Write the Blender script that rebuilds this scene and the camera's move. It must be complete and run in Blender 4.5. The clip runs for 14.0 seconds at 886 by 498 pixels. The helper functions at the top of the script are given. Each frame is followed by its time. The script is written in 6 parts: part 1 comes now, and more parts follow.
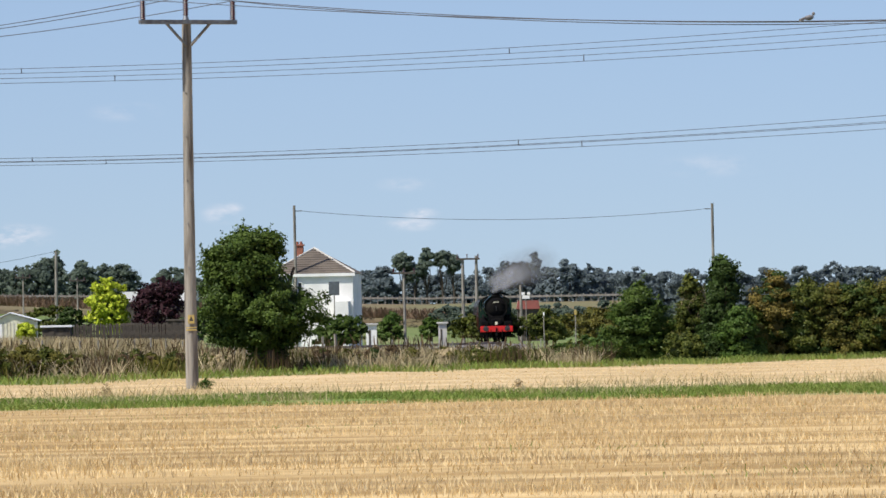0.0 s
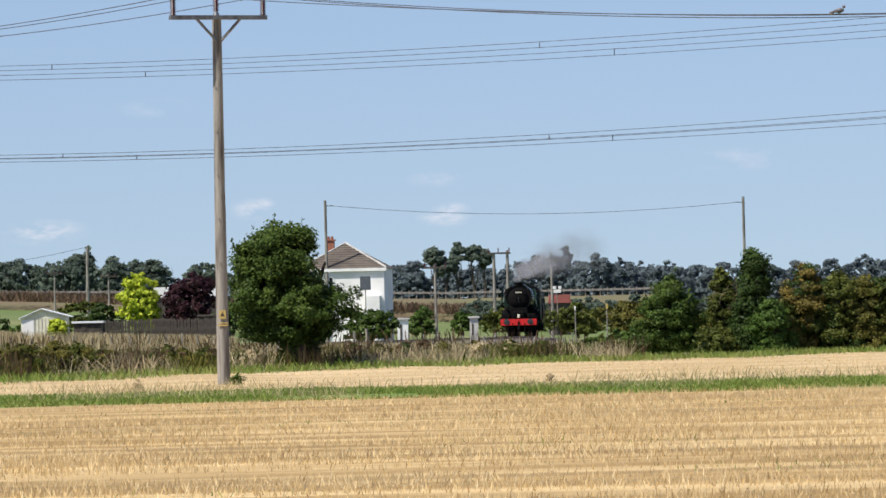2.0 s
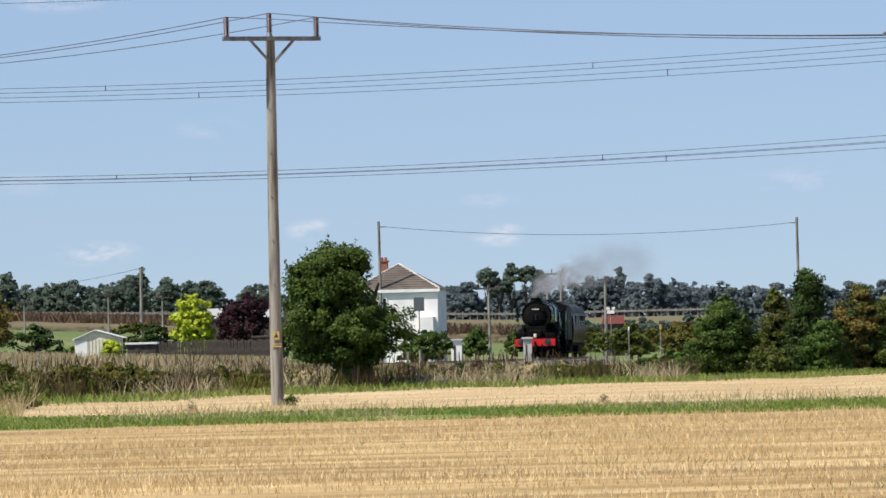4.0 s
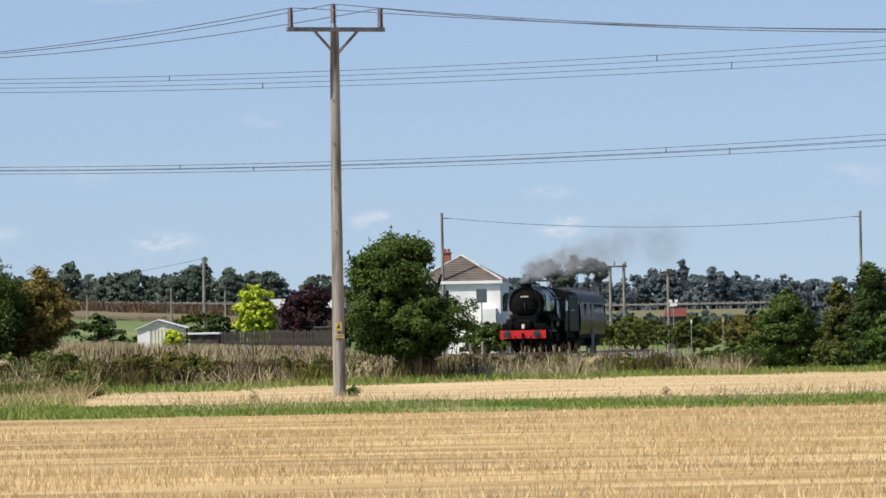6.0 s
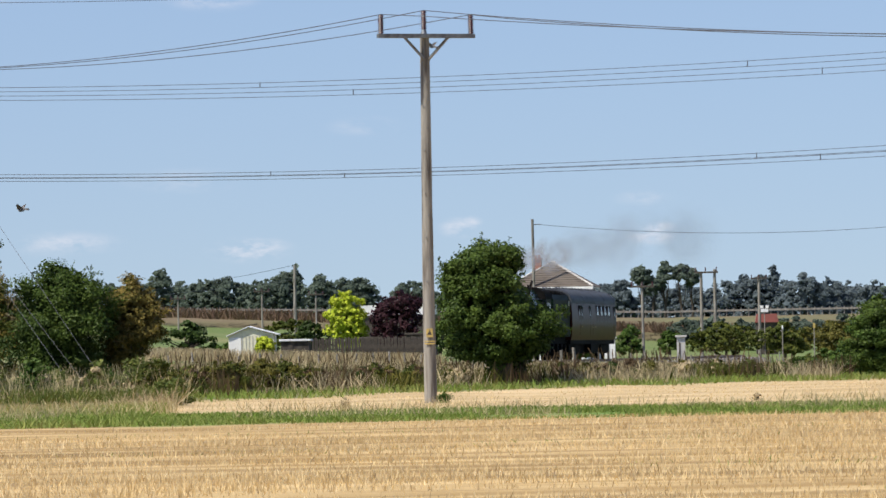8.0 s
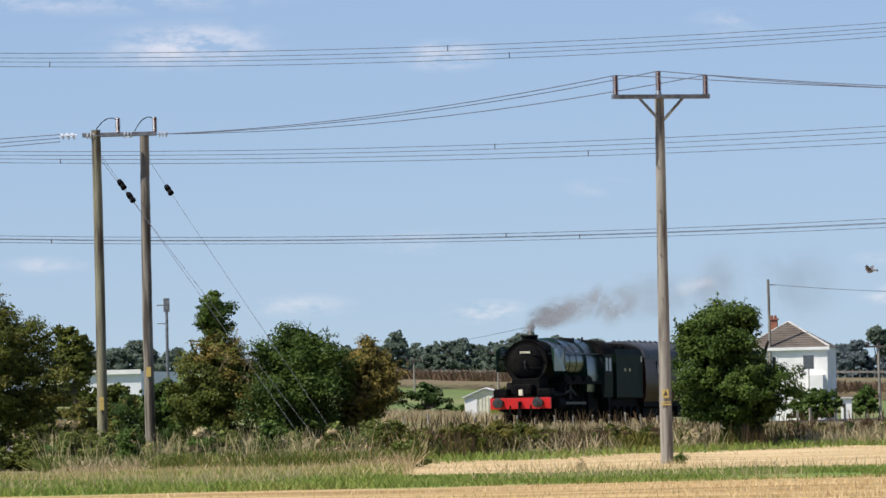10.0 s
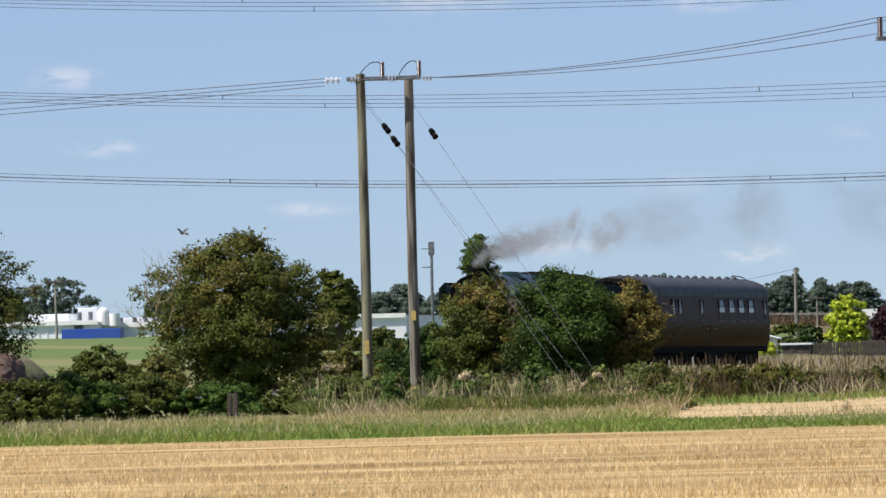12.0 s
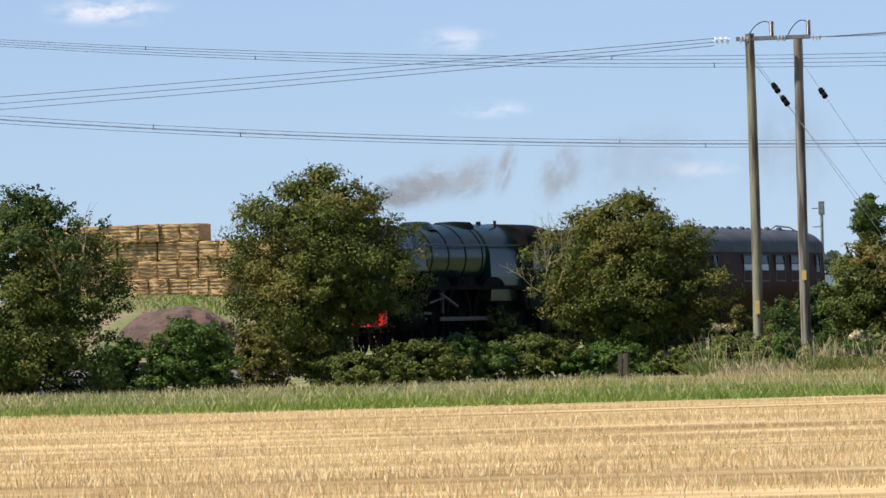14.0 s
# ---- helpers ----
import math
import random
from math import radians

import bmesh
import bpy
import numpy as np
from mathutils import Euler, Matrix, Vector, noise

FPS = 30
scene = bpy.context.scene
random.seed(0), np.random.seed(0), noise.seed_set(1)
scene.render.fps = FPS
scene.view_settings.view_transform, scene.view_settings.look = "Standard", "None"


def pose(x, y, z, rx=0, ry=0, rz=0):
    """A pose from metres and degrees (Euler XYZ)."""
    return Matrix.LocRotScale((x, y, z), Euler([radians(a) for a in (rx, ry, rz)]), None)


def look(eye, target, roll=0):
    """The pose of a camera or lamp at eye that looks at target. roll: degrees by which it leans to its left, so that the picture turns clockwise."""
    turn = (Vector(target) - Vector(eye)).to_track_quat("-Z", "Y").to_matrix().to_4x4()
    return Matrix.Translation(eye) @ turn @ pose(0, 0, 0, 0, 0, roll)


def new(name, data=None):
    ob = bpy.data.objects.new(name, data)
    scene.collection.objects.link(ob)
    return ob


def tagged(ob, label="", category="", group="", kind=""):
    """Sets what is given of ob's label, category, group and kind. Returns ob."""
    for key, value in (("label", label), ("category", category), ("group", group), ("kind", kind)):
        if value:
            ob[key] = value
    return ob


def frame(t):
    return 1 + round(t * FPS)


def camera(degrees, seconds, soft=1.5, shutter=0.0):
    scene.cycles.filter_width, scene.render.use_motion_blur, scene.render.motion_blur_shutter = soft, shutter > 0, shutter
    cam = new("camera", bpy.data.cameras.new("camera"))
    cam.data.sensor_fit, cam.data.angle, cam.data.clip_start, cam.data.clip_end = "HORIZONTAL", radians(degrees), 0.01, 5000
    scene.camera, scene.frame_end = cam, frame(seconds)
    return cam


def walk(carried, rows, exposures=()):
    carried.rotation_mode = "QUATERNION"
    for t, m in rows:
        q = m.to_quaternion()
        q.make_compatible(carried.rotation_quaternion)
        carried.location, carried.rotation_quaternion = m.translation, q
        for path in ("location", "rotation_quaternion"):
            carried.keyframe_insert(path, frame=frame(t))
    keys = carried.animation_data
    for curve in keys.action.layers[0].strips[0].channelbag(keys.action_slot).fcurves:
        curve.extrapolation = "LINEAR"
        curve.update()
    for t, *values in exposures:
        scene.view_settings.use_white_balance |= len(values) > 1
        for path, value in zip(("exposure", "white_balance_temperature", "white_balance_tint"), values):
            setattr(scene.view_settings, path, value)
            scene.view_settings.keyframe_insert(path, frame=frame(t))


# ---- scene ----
cam = camera(7.475, 14.0, soft=1.55)
EYE = 1.5
# seconds, yaw, pitch, roll of a hand-held long lens that pans from one spot
ROWS = [
    (0.0, 0.0000, 0.5968, 1.1000), (0.5, 0.0169, 0.4758, 1.0399), (1.0, 0.0702, 0.4648, 1.1442),
    (1.5, 0.1853, 0.5111, 1.2693), (2.0, 0.2636, 0.5554, 1.3179), (2.5, 0.3430, 0.5867, 1.3880),
    (3.0, 0.4748, 0.7221, 1.4092), (3.2, 0.5829, 0.8111, 1.4303), (5.3, 0.8751, 0.5990, 1.2213),
    (5.5, 0.9342, 0.6439, 1.1613), (6.0, 1.2449, 0.6827, 1.0437), (6.5, 1.4058, 0.5777, 0.8999),
    (7.0, 1.4915, 0.5169, 1.0121), (7.5, 1.6201, 0.4966, 1.0379), (8.0, 2.0103, 0.7505, 1.1485),
    (8.5, 2.7232, 0.9736, 1.1887), (8.7, 2.8987, 1.1022, 1.1677), (10.8, 4.5782, 1.3329, 1.4584),
    (11.0, 4.6972, 1.3141, 1.4489), (11.5, 5.1533, 1.1715, 1.4339), (12.0, 6.2348, 0.8860, 1.4934),
    (12.5, 6.7874, 0.8121, 1.3977), (13.0, 7.5208, 0.8225, 1.5018), (13.5, 8.3872, 0.7410, 1.5805),
    (14.0, 9.5375, 0.6437, 1.7219),
]
walk(cam, [(t, pose(0, 0, EYE, 0, 0, yaw) @ pose(0, 0, 0, 90 + pitch, 0, 0) @ pose(0, 0, 0, 0, 0, -roll)) for t, yaw, pitch, roll in ROWS],
     exposures=[(0.0, 0.32), (11.0, 0.32), (12.5, 0.34), (13.4, 0.5), (14.0, 0.52)])

# ---- sky and sun ----
SUN_AZ, SUN_EL = 238.0, 54.0      # degrees clockwise from ahead (+y), and up
world = bpy.data.worlds.new("sky")
scene.world = world
world.use_nodes = True


def build_sky():
    nt = world.node_tree
    nt.nodes.clear()
    out = nt.nodes.new("ShaderNodeOutputWorld")
    bg = nt.nodes.new("ShaderNodeBackground")
    sky = nt.nodes.new("ShaderNodeTexSky")
    sky.sky_type, sky.sun_disc = "NISHITA", False
    sky.sun_elevation, sky.sun_rotation = radians(SUN_EL), radians(SUN_AZ)
    sky.altitude, sky.air_density, sky.dust_density, sky.ozone_density = 0, 1.0, 0.6, 3.0
    tc = nt.nodes.new("ShaderNodeTexCoord")
    # clear air down to the horizon: the haze layer is lifted out of the view
    lift = nt.nodes.new("ShaderNodeVectorMath")
    lift.operation = "ADD"
    lift.inputs[1].default_value = (0, 0, SKY_LIFT)
    nt.links.new(tc.outputs["Generated"], lift.inputs[0])
    nt.links.new(lift.outputs[0], sky.inputs[0])
    # low fair-weather clouds: soft patches broken by noise
    mp = nt.nodes.new("ShaderNodeMapping")
    mp.inputs["Scale"].default_value = (1, 1, 2.6)
    nz = nt.nodes.new("ShaderNodeTexNoise")
    nz.inputs["Scale"].default_value, nz.inputs["Detail"].default_value, nz.inputs["Roughness"].default_value = 150, 6, 0.62
    nt.links.new(tc.outputs["Generated"], mp.inputs[0])
    nt.links.new(mp.outputs[0], nz.inputs[0])
    total = None
    # bearing and height (thousandths), half-widths, thickness
    for b, h, w, t, k in CLOUDS:
        sub = nt.nodes.new("ShaderNodeVectorMath")
        sub.operation = "SUBTRACT"
        n = math.hypot(1, b / 1000, h / 1000)
        sub.inputs[1].default_value = (b / 1000 / n, 1 / n, h / 1000 / n)
        nt.links.new(tc.outputs["Generated"], sub.inputs[0])
        mul = nt.nodes.new("ShaderNodeVectorMath")
        mul.operation = "MULTIPLY"
        mul.inputs[1].default_value = (1000 / w, 200 / w, 1000 / t)
        nt.links.new(sub.outputs[0], mul.inputs[0])
        ln = nt.nodes.new("ShaderNodeVectorMath")
        ln.operation = "LENGTH"
        nt.links.new(mul.outputs[0], ln.inputs[0])
        mr = nt.nodes.new("ShaderNodeMapRange")
        mr.interpolation_type = "SMOOTHERSTEP"
        mr.inputs["From Min"].default_value, mr.inputs["From Max"].default_value = 1.25, 0.0
        mr.inputs["To Min"].default_value, mr.inputs["To Max"].default_value = 0, k
        nt.links.new(ln.outputs["Value"], mr.inputs[0])
        if total is None:
            total = mr.outputs[0]
        else:
            mx = nt.nodes.new("ShaderNodeMath")
            mx.operation = "MAXIMUM"
            nt.links.new(total, mx.inputs[0])
            nt.links.new(mr.outputs[0], mx.inputs[1])
            total = mx.outputs[0]
    ns = nt.nodes.new("ShaderNodeMapRange")
    ns.inputs["From Min"].default_value, ns.inputs["From Max"].default_value = 0.40, 0.60
    nt.links.new(nz.outputs[0], ns.inputs[0])
    pr = nt.nodes.new("ShaderNodeMath")
    pr.operation = "MULTIPLY"
    nt.links.new(total, pr.inputs[0])
    nt.links.new(ns.outputs[0], pr.inputs[1])
    tint = nt.nodes.new("ShaderNodeMix")
    tint.data_type, tint.blend_type = "RGBA", "MULTIPLY"
    tint.inputs[0].default_value = 1.0
    tint.inputs[7].default_value = SKY_TINT
    nt.links.new(sky.outputs[0], tint.inputs[6])
    mix = nt.nodes.new("ShaderNodeMix")
    mix.data_type = "RGBA"
    mix.inputs[7].default_value = CLOUD_COLOUR
    nt.links.new(pr.outputs[0], mix.inputs[0])
    nt.links.new(tint.outputs[2], mix.inputs[6])
    nt.links.new(mix.outputs[2], bg.inputs[0])
    bg.inputs[1].default_value = SKY_STRENGTH
    nt.links.new(bg.outputs[0], out.inputs[0])


SKY_STRENGTH, SKY_LIFT = 0.097, 0.07
SKY_TINT = (0.97, 0.945, 1.06, 1)
CLOUD_COLOUR = (7.4, 7.2, 7.7, 1)
CLOUDS = [
    (-63.5, 13.6, 6.5, 2.0, 0.8), (-32.6, 16.2, 3.4, 1.7, 0.5), (-31.0, 17.0, 2.0, 1.0, 0.5), (-3.2, 15.6, 3.0, 1.0, 0.7), (-4.4, 14.2, 4.6, 1.2, 0.6), (-5.5, 20.0, 4.5, 1.3, 0.25),
    (-46.5, 31.5, 6.0, 1.6, 0.2), (-107.0, 54.0, 15.0, 4.0, 0.65), (-68.5, 51.5, 8.0, 2.6, 0.55), (-120.0, 62.0, 34.0, 3.2, 0.45),
    (-27.0, 55.0, 6.5, 2.6, 0.3), (-160.0, 32.0, 6.5, 1.5, 0.5), (-218.0, 49.0, 10.0, 2.6, 0.8), (-165.0, 42.5, 7.0, 2.4, 0.42),
    (-129.0, 22.0, 7.0, 1.6, 0.35), (-91.0, 15.0, 9.0, 2.0, 0.4), (-73.0, 24.0, 10.0, 2.0, 0.2), (40.0, 22.0, 9.0, 2.0, 0.2),
]
build_sky()
sun = new("sun", bpy.data.lights.new("sun", "SUN"))
sun.data.energy, sun.data.angle, sun.data.color = 5.0, radians(0.55), (1.0, 0.945, 0.86)
_a, _e = radians(SUN_AZ), radians(SUN_EL)
sun.matrix_world = look((0, 0, 60), Vector((0, 0, 60)) - Vector((math.sin(_a) * math.cos(_e), math.cos(_a) * math.cos(_e), math.sin(_e))))


# ---- materials ----
def material(name, base, second=None, scale=3.0, rough=0.75, metal=0.0, bump=0.0, fine=40.0, stretch=(1, 1, 1), island=0.0, sheer=0.0, spec=0.5, mixat=(0.4, 0.62)):
    m = bpy.data.materials.new(name)
    m.use_nodes = True
    nt = m.node_tree
    b = nt.nodes["Principled BSDF"]
    b.inputs["Roughness"].default_value, b.inputs["Metallic"].default_value = rough, metal
    b.inputs["Specular IOR Level"].default_value = spec
    second = second or tuple(c * 0.75 for c in base)
    tc = nt.nodes.new("ShaderNodeTexCoord")
    mp = nt.nodes.new("ShaderNodeMapping")
    mp.inputs["Scale"].default_value = stretch
    nt.links.new(tc.outputs["Object"], mp.inputs[0])
    n1 = nt.nodes.new("ShaderNodeTexNoise")
    n1.inputs["Scale"].default_value, n1.inputs["Detail"].default_value = scale, 6
    n2 = nt.nodes.new("ShaderNodeTexNoise")
    n2.inputs["Scale"].default_value, n2.inputs["Detail"].default_value = fine, 3
    nt.links.new(mp.outputs[0], n1.inputs[0])
    nt.links.new(mp.outputs[0], n2.inputs[0])
    mr = nt.nodes.new("ShaderNodeMapRange")
    mr.inputs["From Min"].default_value, mr.inputs["From Max"].default_value = mixat
    if island:
        ge = nt.nodes.new("ShaderNodeNewGeometry")
        ad = nt.nodes.new("ShaderNodeMix")
        ad.inputs[0].default_value = island
        nt.links.new(n1.outputs[0], ad.inputs[2])
        nt.links.new(ge.outputs["Random Per Island"], ad.inputs[3])
        nt.links.new(ad.outputs[0], mr.inputs[0])
    else:
        nt.links.new(n1.outputs[0], mr.inputs[0])
    mx = nt.nodes.new("ShaderNodeMix")
    mx.data_type = "RGBA"
    mx.inputs[6].default_value, mx.inputs[7].default_value = (*base, 1), (*second, 1)
    nt.links.new(mr.outputs[0], mx.inputs[0])
    hs = nt.nodes.new("ShaderNodeHueSaturation")
    va = nt.nodes.new("ShaderNodeMapRange")
    va.inputs["To Min"].default_value, va.inputs["To Max"].default_value = 0.72, 1.28
    nt.links.new(n2.outputs[0], va.inputs[0])
    nt.links.new(va.outputs[0], hs.inputs["Value"])
    nt.links.new(mx.outputs[2], hs.inputs["Color"])
    nt.links.new(hs.outputs[0], b.inputs["Base Color"])
    if bump:
        bp = nt.nodes.new("ShaderNodeBump")
        bp.inputs["Strength"].default_value, bp.inputs["Distance"].default_value = bump, 0.02
        nt.links.new(n2.outputs[0], bp.inputs["Height"])
        nt.links.new(bp.outputs[0], b.inputs["Normal"])
    if sheer:
        out = nt.nodes["Material Output"]
        tr = nt.nodes.new("ShaderNodeBsdfTranslucent")
        nt.links.new(hs.outputs[0], tr.inputs[0])
        ms = nt.nodes.new("ShaderNodeMixShader")
        ms.inputs[0].default_value = sheer
        nt.links.new(b.outputs[0], ms.inputs[1])
        nt.links.new(tr.outputs[0], ms.inputs[2])
        nt.links.new(ms.outputs[0], out.inputs[0])
    return m


def leaf_material(name, base, second, scale=0.9, sheer=0.16, spec=0.1):
    return material(name, base, second, scale=scale, rough=0.5, fine=2.5, island=0.35, sheer=sheer, spec=spec, mixat=(0.3, 0.7))


WOOD_POLE = material("weathered_pole", (0.27, 0.25, 0.215), (0.10, 0.085, 0.07), 1.8, 0.85, bump=0.6, fine=9, mixat=(0.46, 0.66), stretch=(4, 4, 0.35))
WOOD_DARK = material("rough_dark_pole", (0.225, 0.20, 0.165), (0.07, 0.055, 0.045), 1.7, 0.9, bump=0.8, fine=9, mixat=(0.44, 0.6), stretch=(5, 5, 0.3))
WOOD_GREEN = material("algae_pole", (0.22, 0.205, 0.135), (0.07, 0.055, 0.04), 1.6, 0.9, bump=0.8, fine=9, mixat=(0.45, 0.62), stretch=(4, 4, 0.35))
STEEL = material("galvanised_steel", (0.22, 0.23, 0.24), (0.13, 0.13, 0.14), 6, 0.5, 0.6)
INSUL = material("brown_porcelain", (0.07, 0.018, 0.022), (0.04, 0.012, 0.012), 9, 0.25)
GLASSY = material("grey_porcelain", (0.82, 0.84, 0.86), (0.62, 0.64, 0.66), 9, 0.2)
WIRE = material("weathered_conductor", (0.10, 0.105, 0.12), (0.07, 0.07, 0.08), 3, 0.6, 0.3)
SIGN_Y = material("faded_yellow_plate", (0.50, 0.36, 0.10), (0.36, 0.27, 0.10), 6, 0.6)
SIGN_BACK = material("grey_sign_back", (0.10, 0.115, 0.13), (0.08, 0.09, 0.10), 5, 0.6)
BLACK = material("satin_black_paint", (0.007, 0.007, 0.008), (0.013, 0.012, 0.011), 2.5, 0.6, bump=0.05, spec=0.006)
SOOT = material("sooty_black", (0.008, 0.008, 0.008), (0.014, 0.013, 0.012), 3, 0.7, spec=0.01)
GREEN_P = material("lined_green_paint", (0.010, 0.026, 0.019), (0.013, 0.032, 0.022), 1.2, 0.22, spec=0.14)
RED_P = material("buffer_beam_red", (0.62, 0.012, 0.012), (0.52, 0.015, 0.012), 3, 0.4)
# roof red greyed to carry the haze of distance
BARN_RED = material("haze_muted_red_sheet", (0.30, 0.085, 0.07), (0.24, 0.075, 0.06), 1.0, 0.7)
MAROON = material("maroon_coach_paint", (0.034, 0.008, 0.007), (0.045, 0.011, 0.009), 1.0, 0.28, spec=0.008)
GREEN_T = material("dull_green_paint", (0.005, 0.011, 0.008), (0.007, 0.014, 0.010), 1.2, 0.4, spec=0.005)
ROOF_GREY = material("coach_roof_grey", (0.075, 0.08, 0.088), (0.055, 0.058, 0.064), 1.5, 0.6, spec=0.15)
BRIGHT = material("bright_steel", (0.07, 0.07, 0.07), (0.04, 0.04, 0.04), 5, 0.5, 0.3, spec=0.1)
BRASS = material("brass", (0.5, 0.34, 0.11), (0.4, 0.26, 0.09), 5, 0.3, 0.9)
CREAM = material("cream_paint", (0.75, 0.72, 0.55), (0.66, 0.63, 0.48), 5, 0.5)
WHITE = material("white_render", (0.82, 0.81, 0.78), (0.72, 0.71, 0.68), 0.8, 0.8, bump=0.2)
GLASS = material("dark_window_glass", (0.02, 0.025, 0.03), (0.03, 0.035, 0.04), 2, 0.08, spec=0.06)
BLIND = material("pale_window_blind", (0.18, 0.21, 0.235), (0.14, 0.165, 0.185), 1.2, 0.15, spec=0.3)
TILE = material("brown_roof_tile", (0.125, 0.102, 0.08), (0.085, 0.068, 0.055), 0.9, 0.8, bump=0.3, fine=12)
BRICK = material("red_brick", (0.32, 0.12, 0.07), (0.24, 0.09, 0.06), 2, 0.85)
POST = material("grey_fence_post", (0.30, 0.275, 0.24), (0.19, 0.17, 0.14), 4, 0.9)
DARK_W = material("dark_timber", (0.045, 0.037, 0.03), (0.085, 0.07, 0.055), 3, 0.9)
BALLAST = material("track_ballast", (0.24, 0.21, 0.19), (0.14, 0.12, 0.11), 1.6, 0.95, bump=0.6, fine=20)
RAIL = material("rusty_rail", (0.14, 0.075, 0.045), (0.2, 0.12, 0.08), 3, 0.6, 0.5)
STRAW = material("baled_straw", (0.55, 0.36, 0.155), (0.40, 0.25, 0.10), 3.0, 0.9, bump=0.6, fine=26, stretch=(0.6, 0.6, 5))
SOIL = material("bare_red_earth", (0.115, 0.066, 0.05), (0.07, 0.045, 0.035), 1.2, 0.95, bump=0.6, fine=9)
BARK = material("dark_bark", (0.07, 0.055, 0.04), (0.04, 0.032, 0.025), 4, 0.95, bump=0.4, stretch=(3, 3, 0.6))
DEADWOOD = material("bleached_twigs", (0.30, 0.24, 0.12), (0.20, 0.16, 0.08), 4, 0.9)
CLAD = material("pale_metal_cladding", (0.78, 0.79, 0.80), (0.68, 0.69, 0.71), 0.15, 0.5)
BLUE_P = material("blue_trailer", (0.02, 0.07, 0.36), (0.03, 0.08, 0.30), 0.5, 0.5)
CONC = material("pale_concrete", (0.5, 0.48, 0.44), (0.38, 0.36, 0.33), 1.2, 0.9)
L_TREE = leaf_material("deep_green_leaf", (0.030, 0.056, 0.010), (0.085, 0.125, 0.024))
L_HAW = leaf_material("hawthorn_leaf", (0.040, 0.057, 0.011), (0.12, 0.13, 0.025), 0.7)
L_OLIVE = leaf_material("olive_leaf", (0.06, 0.066, 0.015), (0.175, 0.15, 0.033), 0.7)
L_RUST = leaf_material("turning_leaf", (0.10, 0.09, 0.024), (0.25, 0.18, 0.045), 0.6)
# besides ivy, lends its dark tone as painted shade under the field tree
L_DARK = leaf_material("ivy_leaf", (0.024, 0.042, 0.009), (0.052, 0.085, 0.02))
L_BRAMBLE = leaf_material("bramble_leaf", (0.04, 0.078, 0.014), (0.095, 0.145, 0.028))
# weed green brightened in its colour to look sunlit
L_WEED = leaf_material("sunlit_weed_leaf", (0.075, 0.11, 0.022), (0.19, 0.20, 0.055))
L_LIME = leaf_material("golden_green_leaf", (0.34, 0.42, 0.03), (0.46, 0.50, 0.05))
L_PURPLE = leaf_material("copper_purple_leaf", (0.028, 0.012, 0.016), (0.05, 0.02, 0.024))
# air haze is mixed into these paler, bluer leaf colours; sheer flattens contrast
L_FAR = leaf_material("distant_haze_leaf", (0.115, 0.148, 0.115), (0.135, 0.168, 0.128), 0.08, 0.4, 0.0)
L_FARB = leaf_material("distant_blue_haze_leaf", (0.135, 0.168, 0.178), (0.15, 0.182, 0.19), 0.05, 0.4, 0.0)
G_GREEN = leaf_material("fresh_grass", (0.14, 0.23, 0.035), (0.30, 0.31, 0.09), 0.4)
G_PALE = leaf_material("seeding_grass", (0.40, 0.34, 0.17), (0.55, 0.45, 0.25), 0.25)
G_DRY = leaf_material("dry_brown_grass", (0.37, 0.29, 0.16), (0.58, 0.47, 0.29), 0.4)
G_DOCK = leaf_material("brown_dock_stem", (0.09, 0.06, 0.035), (0.15, 0.10, 0.05), 0.6)
G_STUB = leaf_material("cut_straw", (0.66, 0.475, 0.215), (0.88, 0.70, 0.40), 0.35)


# ---- mesh helpers ----
def part(name, bm, mat, parent=None, label=""):
    me = bpy.data.meshes.new(name)
    bm.to_mesh(me)
    bm.free()
    me.materials.append(mat)
    ob = new(name, me)
    if parent:
        ob.parent = parent
    if label:
        ob["label"] = label
    return ob


def thing(name, label, category, at=None, group="", kind=""):
    ob = new(name)
    ob.matrix_basis = at if at is not None else Matrix()
    return tagged(ob, label, category, group, kind)


def box(bm, x0, x1, y0, y1, z0, z1, bevel=0.0, m=None):
    c = Matrix.Translation(((x0 + x1) / 2, (y0 + y1) / 2, (z0 + z1) / 2)) @ Matrix.Diagonal((x1 - x0, y1 - y0, z1 - z0, 1))
    g = bmesh.ops.create_cube(bm, size=1, matrix=(m @ c) if m else c)
    if bevel:
        es = {e for v in g["verts"] for e in v.link_edges}
        bmesh.ops.bevel(bm, geom=list(es), offset=bevel, segments=2, affect="EDGES", profile=0.6)
    return bm


def tube(bm, a, b, r0, r1=None, n=10, caps=True):
    a, b = Vector(a), Vector(b)
    d = b - a
    m = Matrix.Translation((a + b) / 2) @ d.to_track_quat("Z", "Y").to_matrix().to_4x4()
    bmesh.ops.create_cone(bm, cap_ends=caps, segments=n, radius1=r0, radius2=r0 if r1 is None else r1, depth=d.length, matrix=m)
    return bm


def blob(bm, c, r, sub=2):
    bmesh.ops.create_icosphere(bm, subdivisions=sub, radius=1, matrix=Matrix.Translation(c) @ Matrix.Diagonal((*r, 1)))
    return bm


def smooth(ob, deg=35):
    for p in ob.data.polygons:
        p.use_smooth = True
    ob.data.set_sharp_from_angle(angle=radians(deg))
    return ob


